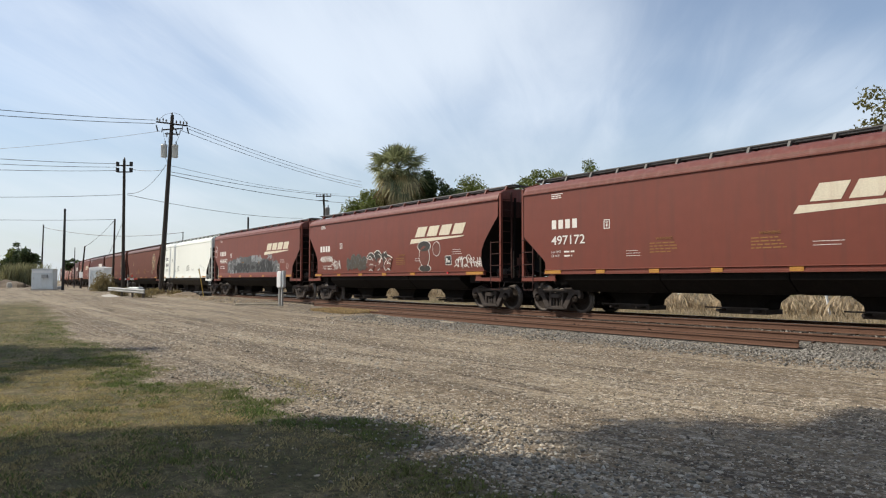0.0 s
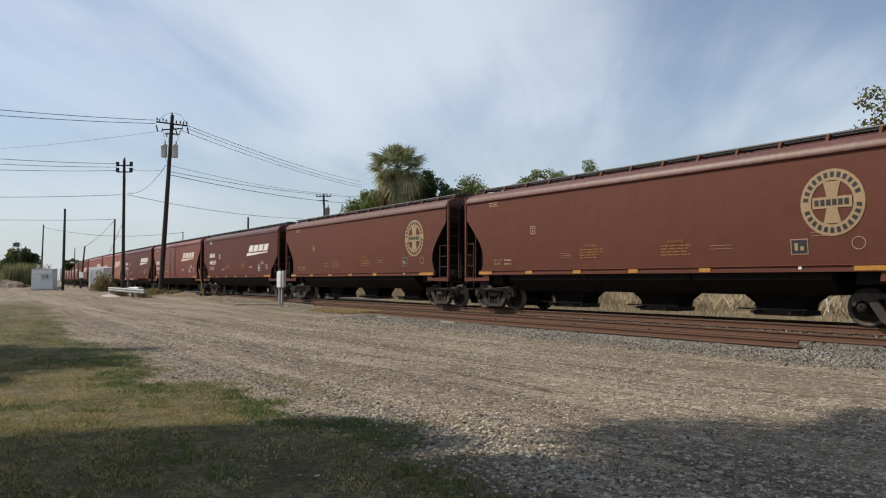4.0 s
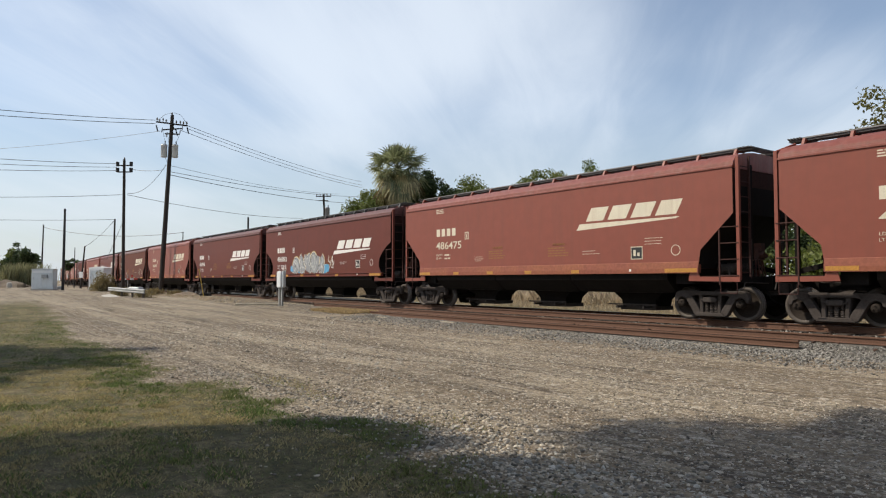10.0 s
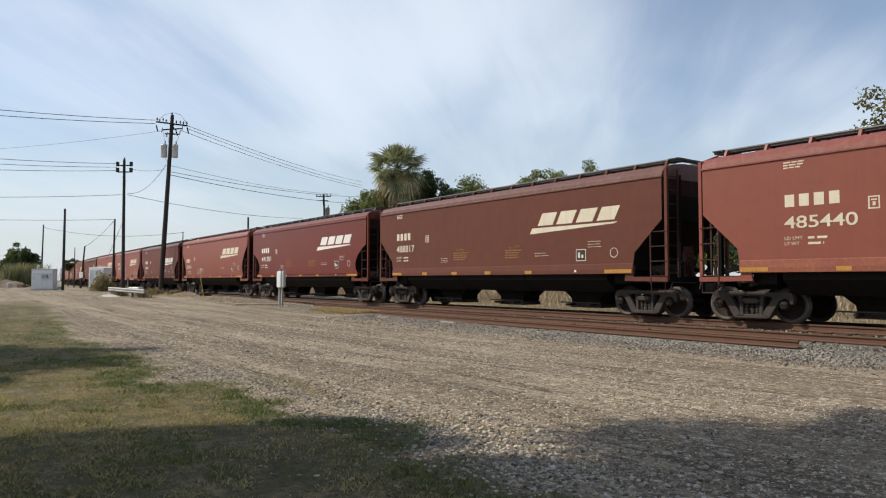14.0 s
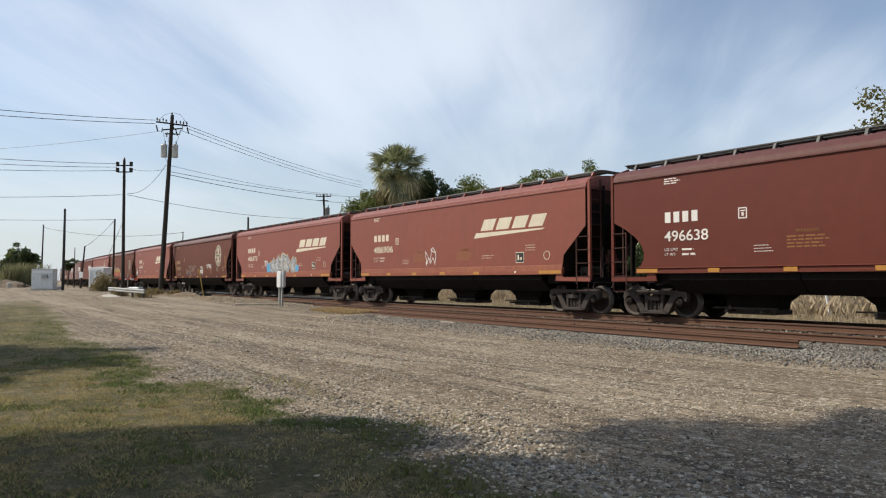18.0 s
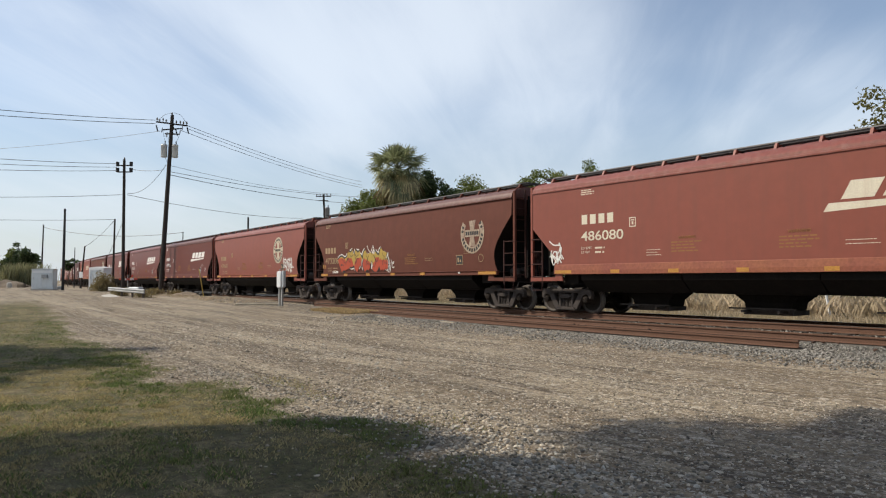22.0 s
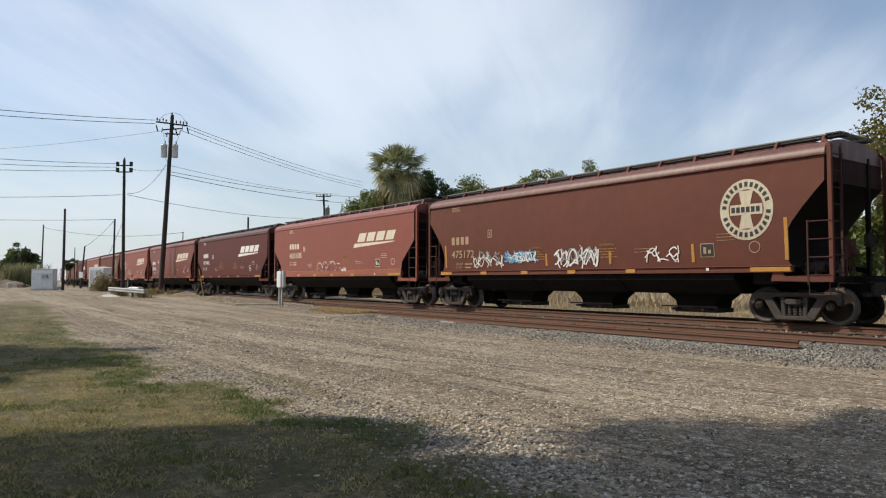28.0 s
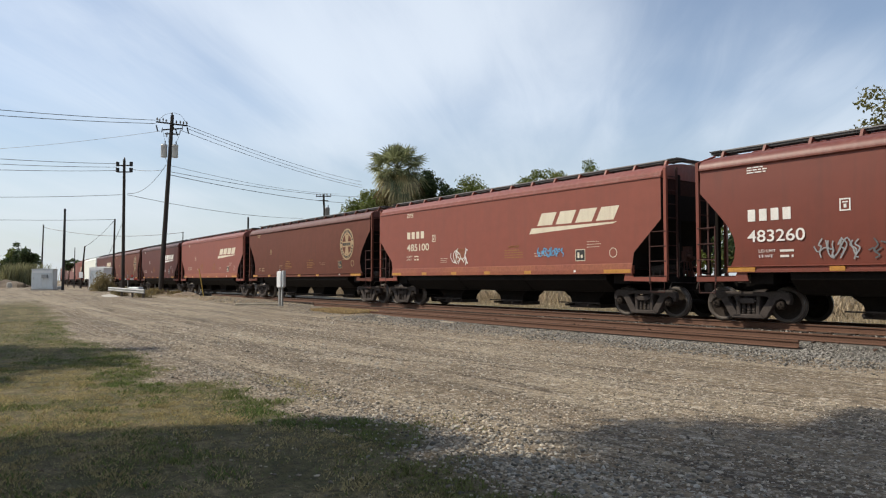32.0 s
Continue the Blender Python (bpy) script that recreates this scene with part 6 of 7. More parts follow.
# ---- plants ----
def mesh_arrays(name, verts, faces, material):
    me = bpy.data.meshes.new(name)
    verts, faces = np.asarray(verts, dtype=np.float32), np.asarray(faces, dtype=np.int32)
    n = faces.shape[1]
    me.vertices.add(len(verts))
    me.vertices.foreach_set("co", verts.ravel())
    me.loops.add(faces.size)
    me.loops.foreach_set("vertex_index", faces.ravel())
    me.polygons.add(len(faces))
    me.polygons.foreach_set("loop_start", np.arange(0, faces.size, n, dtype=np.int32))
    me.polygons.foreach_set("loop_total", np.full(len(faces), n, dtype=np.int32))
    me.update(calc_edges=True)
    me.validate()
    me.materials.append(material)
    return me


def leaf_cloud(rng, centres, radii, n, size, flatten=0.8):
    """n small pointed leaves in clumps round the centres, denser at the rim."""
    centres, radii = np.asarray(centres), np.asarray(radii)
    k = rng.choice(len(centres), n, p=radii ** 2 / (radii ** 2).sum())
    d = rng.normal(size=(n, 3))
    d /= np.linalg.norm(d, axis=1)[:, None]
    r = rng.uniform(0.25, 1.0, n) ** 0.45 * (1 + 0.18 * rng.normal(size=n))
    c = centres[k] + d * (radii[k] * r)[:, None] * np.array([1, 1, flatten])
    u = rng.normal(size=(n, 3)); u /= np.linalg.norm(u, axis=1)[:, None]
    w = np.cross(u, rng.normal(size=(n, 3))); w /= np.linalg.norm(w, axis=1)[:, None]
    s = size * rng.uniform(0.6, 1.35, n)[:, None]
    v = np.stack([c - u * s, c + w * s * 0.5, c + u * s, c - w * s * 0.5], 1).reshape(-1, 3)
    return v, np.arange(4 * n).reshape(n, 4)


def tree(name, x, y, h, spread, seed, leaf, n=5000, size=0.16, label="", trunk_r=0.22, clumps=40, low=0.35, at=None, loose=0.24):
    """Tapered trunk, forked limbs, and clumps of leaves round the limb ends."""
    rnd, rng = random.Random(seed), np.random.default_rng(seed)
    z = ground_z(x, y) if at is None else at
    t = base(name, pose(x, y, z), label, "tree")
    bm = bmesh.new()
    fork = Vector((rnd.uniform(-0.3, 0.3), rnd.uniform(-0.3, 0.3), h * low))
    rod(bm, (0, 0, -0.3), fork, trunk_r, 9, trunk_r * 0.72)
    part("trunk", bm, M["bark"], t)
    centres, radii = [], []
    limbs = 7
    for i in range(limbs):
        a = i * math.tau / limbs + rnd.uniform(-0.4, 0.4)
        e = rnd.uniform(0.45, 1.0)
        tip = Vector((spread * e * math.cos(a), spread * e * math.sin(a), h * rnd.uniform(low + 0.2, 0.92) - 0.3 * e))
        mid = fork.lerp(tip, 0.5) + Vector((0, 0, h * 0.06))
        bm = bmesh.new()
        rod(bm, fork, mid, trunk_r * 0.5, 6, trunk_r * 0.3)
        rod(bm, mid, tip, trunk_r * 0.3, 6, trunk_r * 0.1)
        part("limb", bm, M["bark"], t)
        for j in range(max(2, clumps // limbs)):
            q = rnd.uniform(0.45, 1.12)
            c = fork.lerp(tip, q) + Vector([rnd.gauss(0, spread * loose) for _ in range(3)])
            c.z = min(c.z, h * 0.97)
            centres.append(c)
            radii.append(spread * rnd.uniform(0.16, 0.36))
    v, f = leaf_cloud(rng, centres, radii, n, size)
    part("crown", mesh_arrays("crown", v, f, leaf), leaf, t)
    return t


def fan_palm(x, y, top, seed):
    """Fan palm: a slim trunk, green fans above, a skirt of hanging dry fans."""
    rnd = random.Random(seed)
    z = ground_z(x, y)
    t = base("fan_palm", pose(x, y, z), "tall fan palm with a skirt of dry hanging fronds", "palm tree")
    hub = top - z - 1.85
    bm = bmesh.new()
    n = 14
    rings = []
    for i in range(n + 1):
        q = i / n
        rr = 0.34 - 0.10 * q + (0.03 if i % 2 else 0)
        rings.append([(rr * math.cos(k * math.tau / 12), rr * math.sin(k * math.tau / 12), -0.2 + (hub + 0.2) * q) for k in range(12)])
    loft(bm, rings)
    part("trunk", bm, M["bark"], t)

    def frond(elev, az, stalk, span, droop, material):
        bm = bmesh.new()
        d = Vector((math.cos(az) * math.cos(elev), math.sin(az) * math.cos(elev), math.sin(elev)))
        side = Vector((-math.sin(az), math.cos(az), 0))
        up = side.cross(d) * -1
        tw = rnd.uniform(-0.65, 0.65)       # each fan is twisted on its stalk
        side, up = side * math.cos(tw) + up * math.sin(tw), up * math.cos(tw) - side * math.sin(tw)
        root = Vector((0, 0, hub))
        e = root + d * stalk - Vector((0, 0, droop * 0.3))
        rod(bm, root, e, 0.03, 4, 0.018)
        m = 16
        for k in range(m):
            a = (k / (m - 1) - 0.5) * radians(205)
            b = d * math.cos(a) + side * math.sin(a)
            ln = span * (1 - 0.22 * abs(2 * k / (m - 1) - 1)) * rnd.uniform(0.88, 1.08)
            wv = (side * math.cos(a) - d * math.sin(a)) * span * 0.050
            mid = e + b * ln * 0.55 + up * 0.03
            end = e + b * ln - Vector((0, 0, droop * rnd.uniform(0.25, 0.75)))
            vs = [bm.verts.new(p) for p in (e, mid + wv, end, mid - wv)]
            bm.faces.new(vs)
        part("frond", bm, material, t)

    for i in range(54):
        q = i / 53
        e = radians(84 - 104 * q ** 0.9) + rnd.uniform(-0.2, 0.2)
        frond(e, i * 2.4 + rnd.uniform(-0.5, 0.5), 0.80 + 0.75 * math.cos(e) * rnd.uniform(0.5, 1.2), rnd.uniform(1.0, 1.5), 0.15 + 0.6 * q * rnd.uniform(0.4, 1.3), M["frondpale"] if i % 4 == 1 else M["frond"])
    for i in range(104):
        q = i / 103
        frond(radians(-6 - 76 * q ** 0.85) + rnd.uniform(-0.14, 0.14), rnd.uniform(0, math.tau), rnd.uniform(0.6, 1.1 + 1.2 * q), rnd.uniform(0.7, 1.35), rnd.uniform(0.4, 1.3) + 0.8 * q, (M["frondold"], M["frondpale"], M["frondold"], M["frondold"], M["frondbrown"], M["frond"])[rnd.randrange(6)] if q > 0.15 else M["frondpale"] if i % 2 else M["frond"])
    return t


fan_palm(-45.88, 30.16, 12.25, 5)
tree("tree", -46.4, 34.3, 11.1, 2.3, 11, M["leafdark"], 17000, 0.12, "dark green broadleaf tree behind the palm", clumps=84, low=0.5, loose=0.20)
tree("tree", -48.6, 29.4, 8.9, 2.5, 12, M["leaf"], 19000, 0.12, "green shrubby tree beside the palm", clumps=84, low=0.5, loose=0.20)
tree("tree", -53.2, 30.4, 7.5, 1.9, 16, M["leaf"], 8000, 0.13, "low green tree behind the train", clumps=70, low=0.5, loose=0.18)
tree("tree", -45.4, 39.3, 10.05, 3.3, 13, M["leaf"], 24000, 0.11, "light green tree behind the train", clumps=84, low=0.5, loose=0.18)
tree("tree", -46.0, 47.5, 11.8, 2.5, 14, M["leaf"], 14000, 0.11, "light green tree top behind the train", clumps=70, loose=0.15)
tree("tree", -44.9, 49.5, 12.3, 2.5, 15, M["leaf"], 13000, 0.11, "light green tree top behind the train", clumps=70, loose=0.15)
tree("tree", -45.4, 51.2, 11.2, 1.0, 18, M["leafdark"], 3000, 0.13, "narrow dark tree top with bare twigs", clumps=42)
tree("tree", -14.0, 40.6, 10.8, 3.1, 17, M["leafturn"], 9000, 0.13, "broadleaf tree with turning leaves and a pale trunk", 0.3, clumps=63)
tree("tree", -6.0, 36.0, 9.2, 3.8, 19, M["leafturn"], 9000, 0.15, "broadleaf tree with turning leaves and a pale trunk", 0.3, clumps=63)
tree("tree", -16.5, 41.2, 6.0, 2.4, 25, M["leaf"], 7000, 0.14, "leafy garden tree behind the track", 0.2, clumps=56, low=0.2, loose=0.15)
tree("tree", -19.2, 44.5, 6.2, 2.6, 26, M["leafdark"], 7000, 0.14, "leafy garden tree behind the track", 0.2, clumps=56, low=0.2, loose=0.15)
tree("tree", -151.0, 15.9, 8.7, 2.8, 121, M["leafdark"], 5200, 0.26, "dark round distant tree at the yard's edge", 0.35, clumps=56, low=0.2, loose=0.10)
tree("tree", -153.0, 12.4, 7.0, 2.8, 22, M["leaf"], 4200, 0.26, "lower dark distant tree at the yard's edge", 0.35, clumps=56, low=0.15, loose=0.10)
tree("shrub", -140.0, 21.5, 5.6, 1.0, 24, M["leafdark"], 700, 0.25, "small distant tree beside the line", 0.1, low=0.5)
for i in range(7):
    tree("tree", -85.0 + 11 * i, 62.0 + 5 * math.sin(i * 2.0), 6.5 + 1.2 * math.sin(i * 1.7), 3.6, 40 + i, M["leafdark"] if i % 2 else M["leaf"], 2600, 0.26, "leafy tree in the neighbourhood behind the track", 0.25)
for i in range(11):
    tree("shrub", -58.0 + 6.0 * i, 46.0 - 1.1 * i + 2.5 * math.sin(i * 2.3), 4.6 + 0.9 * math.sin(i * 1.3), 2.9, 80 + i, M["leaf"] if i % 3 == 1 else M["leafdark"], 4200, 0.17, "leafy shrub in the gardens behind the track", 0.14, clumps=42, low=0.15)
# trees that shade the front of the yard, behind the point of view
SHADE = SUN_WAY / SUN_WAY.z


def shade_tree(gx, gy, h, spread, seed, n, clumps=30, size=0.14):
    """A tree whose crown's shadow falls round gx, gy."""
    p = Vector((gx, gy, 0)) + SHADE * h * 0.80
    return tree("tree", p.x, p.y, h, spread, seed, M["leaf"], n, size, "unseen leafy shade tree standing beside the yard", 0.3, clumps, low=0.6, at=0.0, loose=0.12)


def tufts(name, pts, rng, height, width, material, label, lean=0.5, category="grass", tall=1.0):
    """Blades of grass: one thin bent triangle pair each."""
    pts = np.asarray(pts)
    n = len(pts)
    a = rng.uniform(0, math.tau, n)
    hgt = height * rng.uniform(0.45, 1.25, n) * tall
    dx, dy = np.cos(a), np.sin(a)
    ln = lean * hgt * rng.uniform(0.1, 1.0, n)
    b = rng.uniform(0, math.tau, n)
    lx, ly = np.cos(b) * ln, np.sin(b) * ln
    w = width * rng.uniform(0.6, 1.3, n)
    p0 = pts - np.stack([dx * w, dy * w, np.zeros(n)], 1)
    p1 = pts + np.stack([dx * w, dy * w, np.zeros(n)], 1)
    p2 = pts + np.stack([lx * 0.4 + dx * w * 0.7, ly * 0.4 + dy * w * 0.7, hgt * 0.6], 1)
    p3 = pts + np.stack([lx, ly, hgt], 1)
    v = np.stack([p0, p1, p2, p3], 1).reshape(-1, 3)
    me = mesh_arrays(name, v, np.arange(4 * n).reshape(n, 4), material)
    return tagged(new(name, me), label, category, kind="stuff")


def scatter_lawn():
    rng = np.random.default_rng(3)
    green, dry, gk, dk = [], [], [], []
    for x0, x1, n in ((-9.5, -2.0, 95000), (-16.0, -9.5, 60000), (-30.0, -16.0, 36000), (-62.0, -30.0, 15000)):
        xs, ys = rng.uniform(x0, x1, n), rng.uniform(-0.6, 1.0, n)
        for x, q in zip(xs, ys):
            y = -0.1 * abs(x) + (q + 0.6) / 1.6 * (lawn_edge(x) + 0.6 + 0.1 * abs(x))
            if lawn_share(x, y) < rng.uniform(0.25, 1.0):
                continue
            p = (x, y, ground_z(x, y) - 0.004)
            if math.hypot((x + 5.3) / 2.1, (y - 2.5) / 0.95) + 0.5 * noise.noise(Vector((x * 2, y * 2, 9))) < rng.uniform(0.1, 0.95):
                continue
            patch = 0.80 * step01(1.5, 0.1, lawn_edge(x) - y) - 0.26 + (0.35 if -27 < x < -14 else 0) + noise.noise(Vector((x * 0.55, y * 0.9, 11))) + 0.5 * noise.noise(Vector((x * 2.2, y * 2.2, 4)))
            clump = noise.noise(Vector((x * 2.6, y * 2.6, 15))) + 0.7 * noise.noise(Vector((x * 6.5, y * 6.5, 2)))
            if patch < -0.75 or clump < rng.uniform(-0.85, 0.05):
                continue
            to, k = (green, gk) if patch > 0.05 + rng.normal() * 0.22 else (dry, dk)
            to.append(p)
            k.append(max(0.6, 1.1 + 1.4 * clump))
    for cx, cy, wx, wy, n in ((-10.3, 4.65, 0.55, 0.16, 800), (-8.9, 4.5, 0.3, 0.12, 250), (-6.2, 4.9, 0.35, 0.15, 250)):
        for x, y in zip(rng.normal(cx, wx, n), rng.normal(cy, wy, n)):
            dry.append((x, y, ground_z(x, y) - 0.004)); dk.append(rng.uniform(0.6, 1.5))
            if rng.uniform() < 0.35:
                green.append((x + 0.02, y, ground_z(x, y) - 0.004)); gk.append(rng.uniform(0.5, 1.2))
    tufts("lawn_grass", green, rng, 0.030, 0.0052, M["blade"], "short mown green lawn grass", 1.3, tall=np.array(gk))
    tufts("dry_lawn_grass", dry, rng, 0.023, 0.0052, M["drylawn"], "short sun-dried yellow lawn grass", 1.5, tall=np.array(dk))


def weeds(name, x0, x1, off0, off1, n, height, material, label, seed, clump=0.0, width=0.012):
    """Tufts along the line, off metres from it (negative: behind)."""
    rng = np.random.default_rng(seed)
    pts = []
    while len(pts) < n:
        s, o = rng.uniform(x0, x1), rng.uniform(off0, off1)
        p = on_line(s, o)
        if clump and noise.noise(Vector((p.x * 0.35, p.y * 0.35, seed))) < clump * rng.uniform(0.2, 1.4):
            continue
        pts.append((p.x, p.y, max(ground_z(p.x, p.y), ballast_top(o) if 0 < o < 3.6 else -1.0) - 0.01))
    return tufts(name, pts, rng, height, width, material, label, 0.7)


def round_bush(name, x, y, r, h, n, material, label, seed, size=0.06):
    rng = np.random.default_rng(seed)
    z = ground_z(x, y)
    t = base(name, pose(x, y, z), label, "bush")
    bm = bmesh.new()
    for k in range(7):
        a = k * math.tau / 7
        rod(bm, (0, 0, -0.1), (r * 0.6 * math.cos(a), r * 0.6 * math.sin(a), h * 0.8), 0.02, 4, 0.008)
    part("stems", bm, M["bark"], t)
    c = [(rng.uniform(-0.5, 0.5) * r, rng.uniform(-0.5, 0.5) * r, h * rng.uniform(0.08, 0.78) ** 1.2) for _ in range(16)]
    v, f = leaf_cloud(rng, c, [r * (0.50 - 0.30 * q[2] / h) for q in c], n, size)
    part("foliage", mesh_arrays("foliage", v, f, material), material, t)
    return t


def stones(name, pts, sizes, material, label, seed, category="gravel", coarse=False):
    """Broken stones: a squashed, jittered solid of twenty or eight sides each, half sunk in."""
    rng = np.random.default_rng(seed)
    bm = bmesh.new()
    bmesh.ops.create_icosphere(bm, subdivisions=1, radius=1.0)
    bv = np.array([v.co[:] for v in bm.verts])
    bf = np.array([[v.index for v in f.verts] for f in bm.faces])
    bm.free()
    if coarse:
        bv = np.array([(1, 0, 0), (-1, 0, 0), (0, 1, 0), (0, -1, 0), (0, 0, 1), (0, 0, -1)], dtype=float)
        bf = np.array([(0, 2, 4), (2, 1, 4), (1, 3, 4), (3, 0, 4), (2, 0, 5), (1, 2, 5), (3, 1, 5), (0, 3, 5)])
    n = len(pts)
    pts, sizes = np.asarray(pts), np.asarray(sizes)
    jit = bv[None] * (1 + 0.28 * rng.normal(size=(n, len(bv), 1)))
    sc = rng.uniform(0.6, 1.3, (n, 1, 3)) * np.array([1, 1, 0.7])
    jit = jit * sc * sizes[:, None, None]
    a = rng.uniform(0, math.tau, n)
    c, s = np.cos(a)[:, None], np.sin(a)[:, None]
    x, y = jit[..., 0] * c - jit[..., 1] * s, jit[..., 0] * s + jit[..., 1] * c
    v = np.stack([x, y, jit[..., 2]], -1) + pts[:, None, :]
    f = (bf[None] + (np.arange(n) * len(bv))[:, None, None]).reshape(-1, 3)
    me = mesh_arrays(name, v.reshape(-1, 3), f, material)
    return tagged(new(name, me), label, category, kind="stuff")


def ballast_top(off):
    for (a, za), (b, zb) in zip([(-3.6, 0.0), (-2.0, 0.30), (0.95, 0.30), (1.25, 0.24), (1.52, 0.165), (1.78, 0.145), (2.3, 0.04), (2.7, 0.0)], [(-2.0, 0.30), (0.95, 0.30), (1.25, 0.24), (1.52, 0.165), (1.78, 0.145), (2.3, 0.04), (2.7, 0.0), (9, 0.0)]):
        if a <= off <= b:
            return za + (zb - za) * (off - a) / (b - a)
    return 0.0


def scatter_stones():
    rng = np.random.default_rng(8)
    pts, sz = [], []
    for s0, s1, n in ((-14.0, 2.0, 46000), (-26.0, -14.0, 25000), (-46.0, -26.0, 6000)):
        for _ in range(n):
            s, o = rng.uniform(s0, s1), 1.35 + 4.8 * rng.uniform(0, 1) ** 1.15
            if rng.uniform() < (o - 3.0) * 0.36 or 1.50 < o < 1.86 or (2.33 < o < 2.60 and -27.5 < s < -7.7):
                continue
            p = on_line(s, o)
            pts.append((p.x, p.y, max(ballast_top(o), ground_z(p.x, p.y)) + 0.004))
            sz.append(0.009 + 0.028 * rng.uniform(0, 1) ** 1.7)
    stones("ballast_stones", pts, sz, M["ballast"], "loose grey ballast stones beside the rails", 1, coarse=True)
    pts, sz = [], []
    for off, z, n in ((1.18, 0.27, 150), (2.12, 0.09, 90), (1.80, 0.16, 120), (0.98, 0.31, 150)):
        for _ in range(n):
            p = on_line(rng.uniform(-34.0, 6.0), off + rng.normal() * 0.03)
            pts.append((p.x, p.y, z)); sz.append(rng.uniform(0.02, 0.06))
    stones("rail_scrap", pts, sz, M["scrapiron"], "rusty spikes, clips and plates lying between the rails", 9, "scrap")
    pts, sz = [], []
    for s0, s1, n in ((-20.0, 2.0, 3500),):
        for _ in range(n):
            p = on_line(rng.uniform(s0, s1), rng.uniform(-1.4, 1.35))
            pts.append((p.x, p.y, 0.305)); sz.append(rng.uniform(0.02, 0.045))
    stones("ballast_stones", pts, sz, M["ballast"], "dark ballast stones between the ties", 4, coarse=True)
    pts, sz = [], []
    for x0, x1, y0, y1, n in ((-7.5, -1.5, 2.0, 9.5, 26000), (-14.0, -7.5, 3.0, 13.0, 24000), (-26.0, -14.0, 3.0, 15.0, 16000)):
        for _ in range(n):
            x, y = rng.uniform(x0, x1), rng.uniform(y0, y1)
            g = lawn_share(x, y)
            rim = math.exp(-((y - lawn_edge(x) - 0.35) / 0.8) ** 2) if x > -13 else 0.0
            dens = 0.35 + 0.9 * rim + 0.45 * noise.noise(Vector((x * 0.5, y * 0.8, 21)))
            if rng.uniform() > dens * (1 - 0.85 * g):
                continue
            pts.append((x, y, ground_z(x, y) + 0.002))
            sz.append((0.0050 + 0.014 * rng.uniform() ** 2.0) * (1.0 if x > -14 else 1.5) * (1.45 if rng.uniform() < rim * 0.40 + 0.05 + (0.15 if x > -6.5 and y < 6.5 else 0) else 1.0))
    rim_pts, rim_sz = [], []
    for (ax, ay), (bx, by), n, wide in (((-12.3, 4.0), (-10.8, 4.5), 150, 0.20), ((-10.8, 4.5), (-9.0, 4.35), 150, 0.22), ((-9.0, 4.35), (-7.2, 4.5), 170, 0.30), ((-7.2, 4.5), (-5.5, 4.35), 330, 0.40), ((-5.5, 4.35), (-4.2, 4.25), 480, 0.38), ((-4.2, 4.25), (-2.8, 4.4), 260, 0.42)):
        for _ in range(n):
            q = rng.uniform()
            x, y = ax + (bx - ax) * q + rng.normal() * 0.15, ay + (by - ay) * q + rng.normal() * wide
            rim_pts.append((x, y, ground_z(x, y) + 0.004))
            rim_sz.append(0.008 + 0.024 * rng.uniform() ** 2.8)
    for x, y in zip(rng.uniform(-24.0, -2.0, 5200), rng.uniform(4.3, 14.5, 5200)):
        if lawn_share(x, y) > 0.15 or noise.noise(Vector((x * 0.35, y * 1.1, 33))) < rng.uniform(-0.3, 0.35):
            continue
        rim_pts.append((x, y, ground_z(x, y) + 0.003))
        rim_sz.append((0.006 + 0.016 * rng.uniform() ** 2.5) * (1.0 if x > -9 else 1.35))
    stones("rim_stones", rim_pts, rim_sz, M["rimstone"], "broken pale limestone lying about the yard and the lawn's edge", 6)
    stones("yard_gravel", pts, sz, M["stone"], "loose pale gravel scattered over the dirt yard", 2)


# leaf litter and twigs on the lawn's edge
def litter():
    rng = np.random.default_rng(12)
    n = 900
    x = rng.uniform(-12, -2.2, n)
    y = rng.uniform(0.2, 8.5, n)
    c = np.stack([x, y, [ground_z(a, b) + 0.015 for a, b in zip(x, y)]], 1)
    u = rng.normal(size=(n, 3)) * np.array([1, 1, 0.25]); u /= np.linalg.norm(u, axis=1)[:, None]
    w = np.cross(u, np.array([0, 0, 1.0])) * 0.5
    s = rng.uniform(0.012, 0.03, n)[:, None]
    v = np.stack([c - u * s, c + w * s, c + u * s, c - w * s], 1).reshape(-1, 3)
    tagged(new("leaf_litter", mesh_arrays("leaf_litter", v, np.arange(4 * n).reshape(n, 4), M["litter"])), "small dead leaves lying on the lawn and gravel", "leaves", kind="stuff")


M["drylawn"] = mat("dry_lawn", (0.50, 0.415, 0.215), 0.9, var=0.3, scale=0.7, fine=9, tint=(0.24, 0.19, 0.07), island=0.22, thin=0.3)
M["rimstone"] = mat("pale_limestone", (0.36, 0.33, 0.28), 0.9, var=0.2, scale=6, fine=60, island=0.7, bump=0.4)
M["scrapiron"] = mat("rusty_scrap_iron", (0.060, 0.032, 0.021), 0.9, var=0.3, scale=6, fine=40, island=0.5)
M["litter"] = mat("dead_leaves", (0.14, 0.085, 0.04), 0.9, var=0.3, island=0.5)
scatter_lawn()
scatter_stones()
litter()
weeds("dry_field_grass", -75.0, 14.0, -15.0, -6.0, 62000, 0.24, M["drygrass"], "dry tan grass behind the track", 31, width=0.0065)
weeds("tall_dry_grass", -75.0, 14.0, -14.5, -9.5, 24000, 0.80, M["drygrass"], "tall pale dry grass behind the track", 35, -0.35, 0.010)
weeds("green_weeds", -75.0, 14.0, -19.0, -11.0, 1600, 0.5, M["blade"], "green weeds among the dry grass behind the track", 32, 0.1, 0.018)
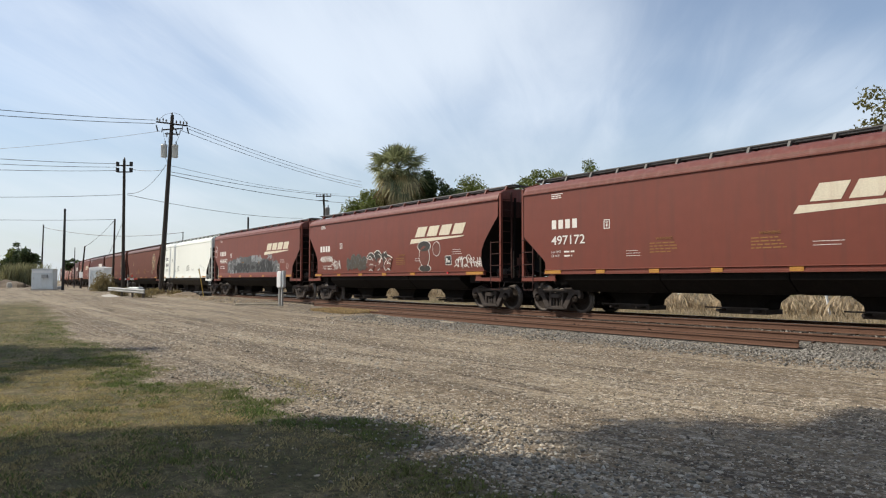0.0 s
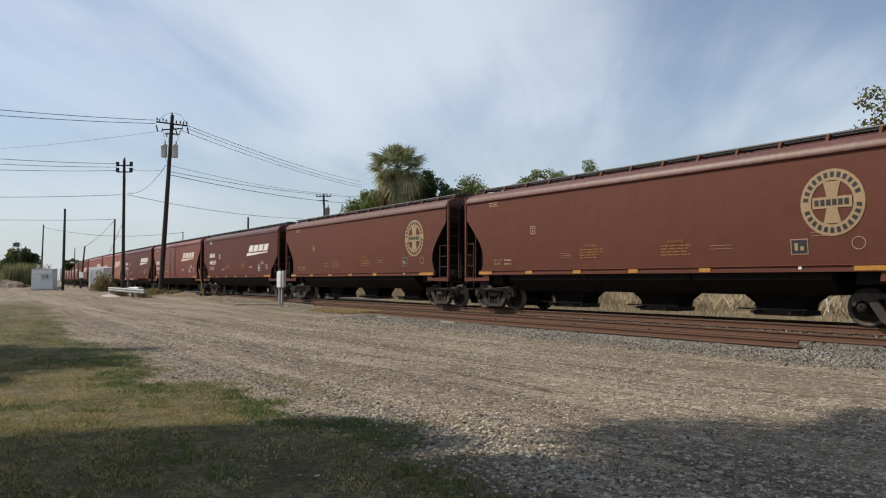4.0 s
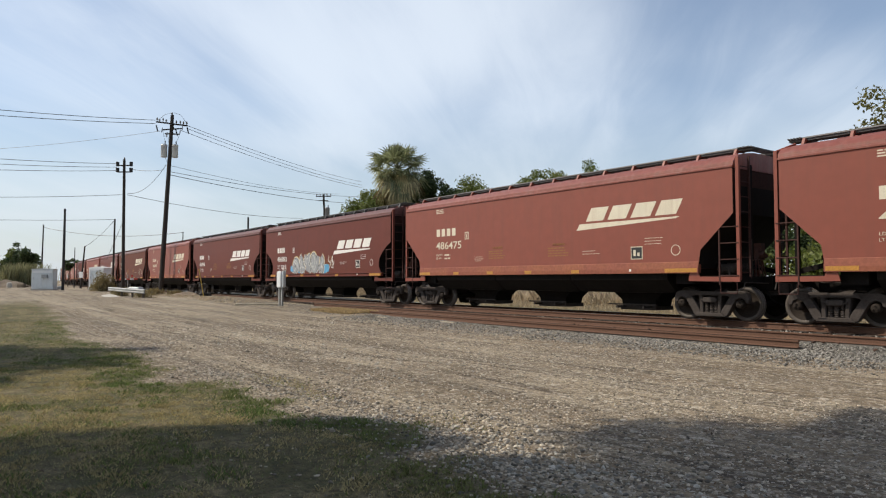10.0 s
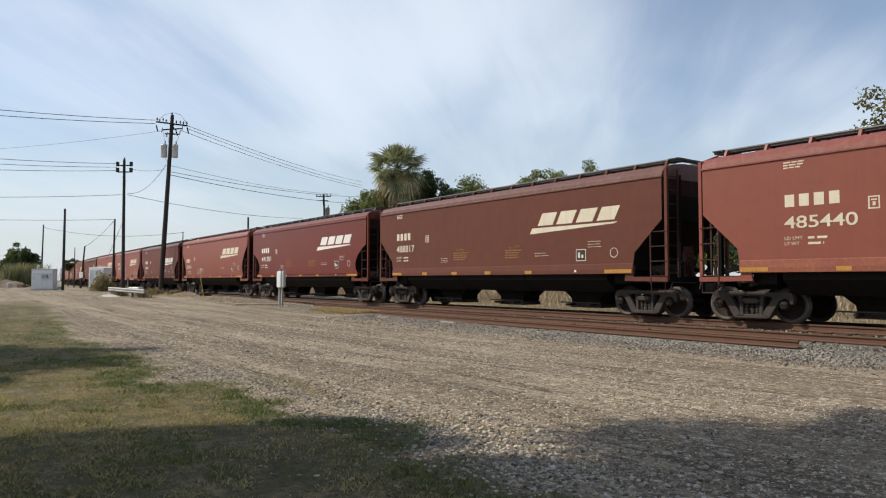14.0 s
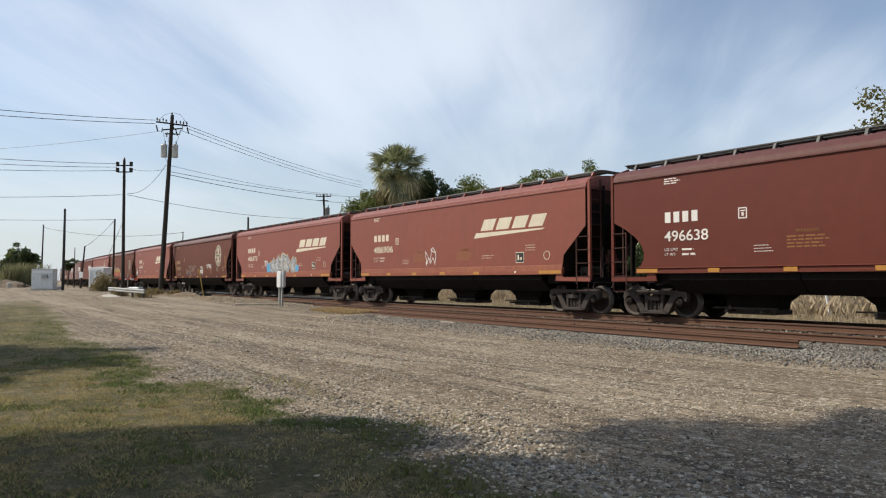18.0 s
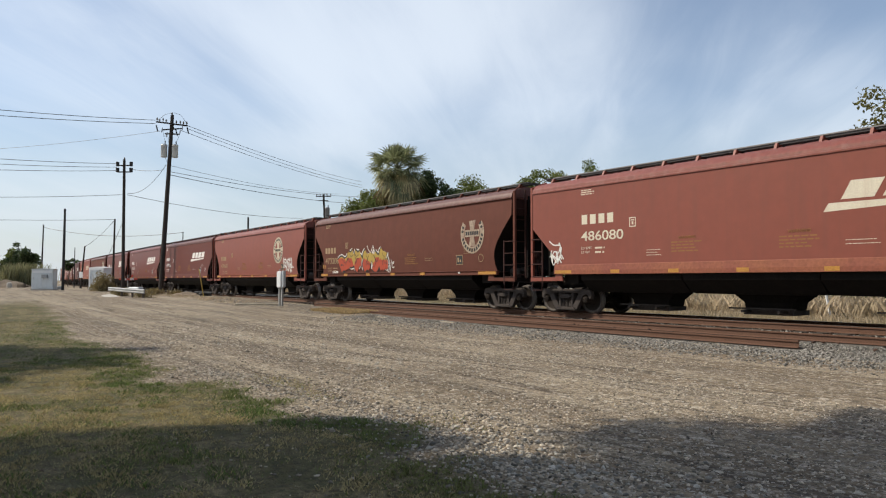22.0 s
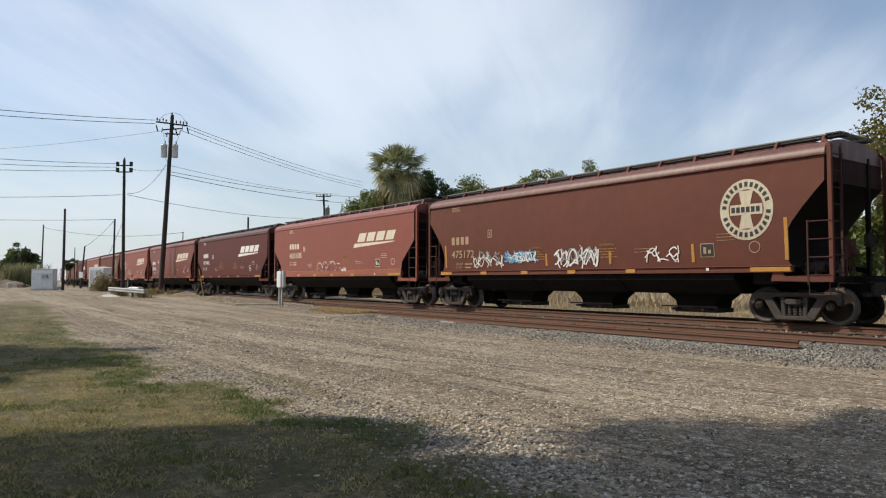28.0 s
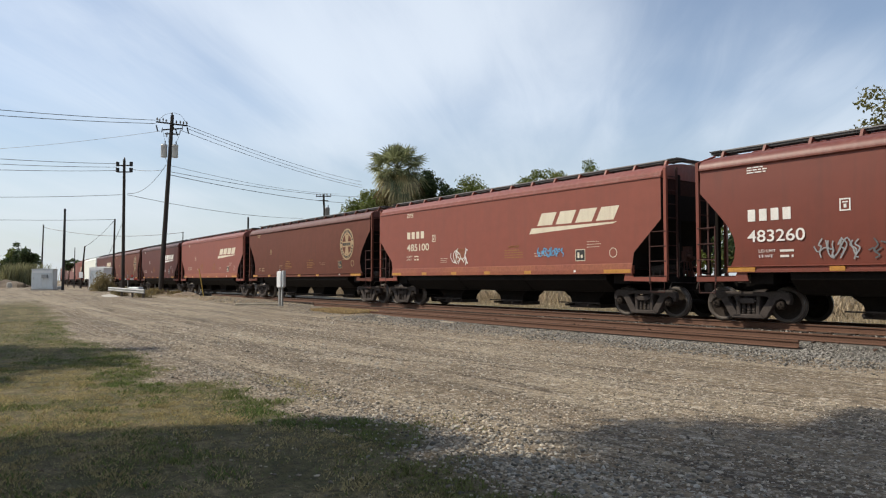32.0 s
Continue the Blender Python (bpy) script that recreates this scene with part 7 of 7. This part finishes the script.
weeds("lineside_weeds", -75.0, -36.0, 2.6, 5.0, 1800, 0.16, M["drygrass"], "dry weeds along the foot of the ballast", 33, 0.05, 0.012)
weeds("straw_patch", -30.8, -27.0, 2.0, 3.6, 9000, 0.15, M["straw"], "flattened straw at the edge of the ballast", 34, 0.0, 0.008)
round_bush("dry_bush", -63.5, 12.3, 1.35, 1.9, 4200, M["drybush"], "dry brown bush growing beside the bungalow", 51, 0.07)
round_bush("dry_bush", -62.0, 16.2, 0.9, 0.5, 900, M["drybush"], "low dry scrub at the foot of the poles", 52, 0.07)
round_bush("dry_bush", -57.5, 16.5, 0.8, 0.4, 600, M["drybush"], "low dry scrub at the foot of the poles", 53, 0.07)
round_bush("dry_bush", -55.4, 12.2, 1.1, 0.55, 1300, M["drybush"], "low dry scrub under the guard rail", 54, 0.06)
round_bush("dry_bush", -51.6, 12.7, 1.0, 0.5, 1000, M["drybush"], "low dry scrub under the guard rail", 55, 0.06)
cane_rng = np.random.default_rng(60)
cane_pts = [(x, y, ground_z(x, y) - 0.05) for x, y in zip(cane_rng.uniform(-106.5, -103.0, 1500), cane_rng.normal(11.0, 1.3, 1500))]
tufts("tall_cane", cane_pts, cane_rng, 2.7, 0.035, M["cane"], "tall dry cane standing at the yard's edge", 0.35, "cane")
shade_tree(-5.0, 1.5, 14.0, 1.9, 71, 20000, 70)
shade_tree(-6.2, 2.4, 14.0, 1.4, 77, 7000, 49)
shade_tree(-5.7, -0.4, 14.0, 1.7, 79, 15000, 63)
shade_tree(-2.6, 2.0, 14.0, 2.5, 80, 20000, 77)
shade_tree(-1.2, 5.5, 14.0, 3.4, 72, 27000, 77)
shade_tree(-1.0, -1.5, 13.0, 3.8, 74, 20000, 70)
shade_tree(2.5, 2.0, 13.0, 4.0, 76, 16000, 70)
shade_tree(-16.4, 1.9, 15.0, 1.7, 73, 4200, 56)
shade_tree(-15.4, 0.7, 15.0, 1.8, 75, 3800, 56)
shade_tree(-18.4, 1.2, 15.0, 1.8, 81, 2800, 56)
# lower unseen trees, added round the camera to keep sky off the shaded lawn
for gx, gy, h, spread, seed in ((-7.5, -6.0, 7.5, 2.6, 91), (-1.5, -5.5, 8.5, 3.4, 92), (3.6, -3.6, 8.5, 3.2, 93)):
    tree("tree", gx, gy, h, spread, seed, M["leaf"], 9000, 0.16, "unseen leafy shade tree standing beside the yard", 0.25, 56, low=0.3, at=0.0, loose=0.15)


# ---- movement: the train rolls along the line, its wheels turn ----
# where the rear edge of each car's side stands in the middle of the clip, front car first
HEADS = [254.40, 237.94, 220.56, 203.80, 187.34, 170.27, 152.94, 136.70, 119.59, 103.39, 86.85, 70.19, 53.95, 37.88, 21.06, 4.32, -11.98,
         -29.17, -45.59, -62.17, -78.83, -96.06, -112.69, -129.78, -147.28, -163.40, -179.54, -196.13, -213.80, -230.42, -246.53, -263.80, -280.48, -297.47]


def travel(t):
    """Metres the train has gone, counted from the middle of the clip."""
    u = (t - 16.0) / 16.0
    return 254.47 * u - 0.410 * u * u - 0.118 * u ** 3 - 0.985 * u ** 4


def motions():
    rear = HEADS[-1]
    for i, (car, half) in enumerate(CARS):
        kind = TRAIN[i][0]
        if i < len(HEADS):
            start = HEADS[i] + BODY[kind]["side"]
        else:
            rear -= 2 * half
            start = rear + BODY[kind]["side"]
        walk(car, [(float(t), line_pose(start + travel(t))) for t in range(33)])
    # one turning for each of the two axle places of a truck
    for sx, sets in WHEELSETS.items():
        lead = sets[0]
        walk(lead, [(k / 30, pose(sx * AXLE, 0, WHEEL_R, 0, math.degrees(travel(k / 30) / WHEEL_R), 0)) for k in range(961)])
        for w in sets[1:]:
            w.rotation_mode = "QUATERNION"
            keys = w.animation_data_create()
            keys.action = lead.animation_data.action
            keys.action_slot = lead.animation_data.action_slot


motions()
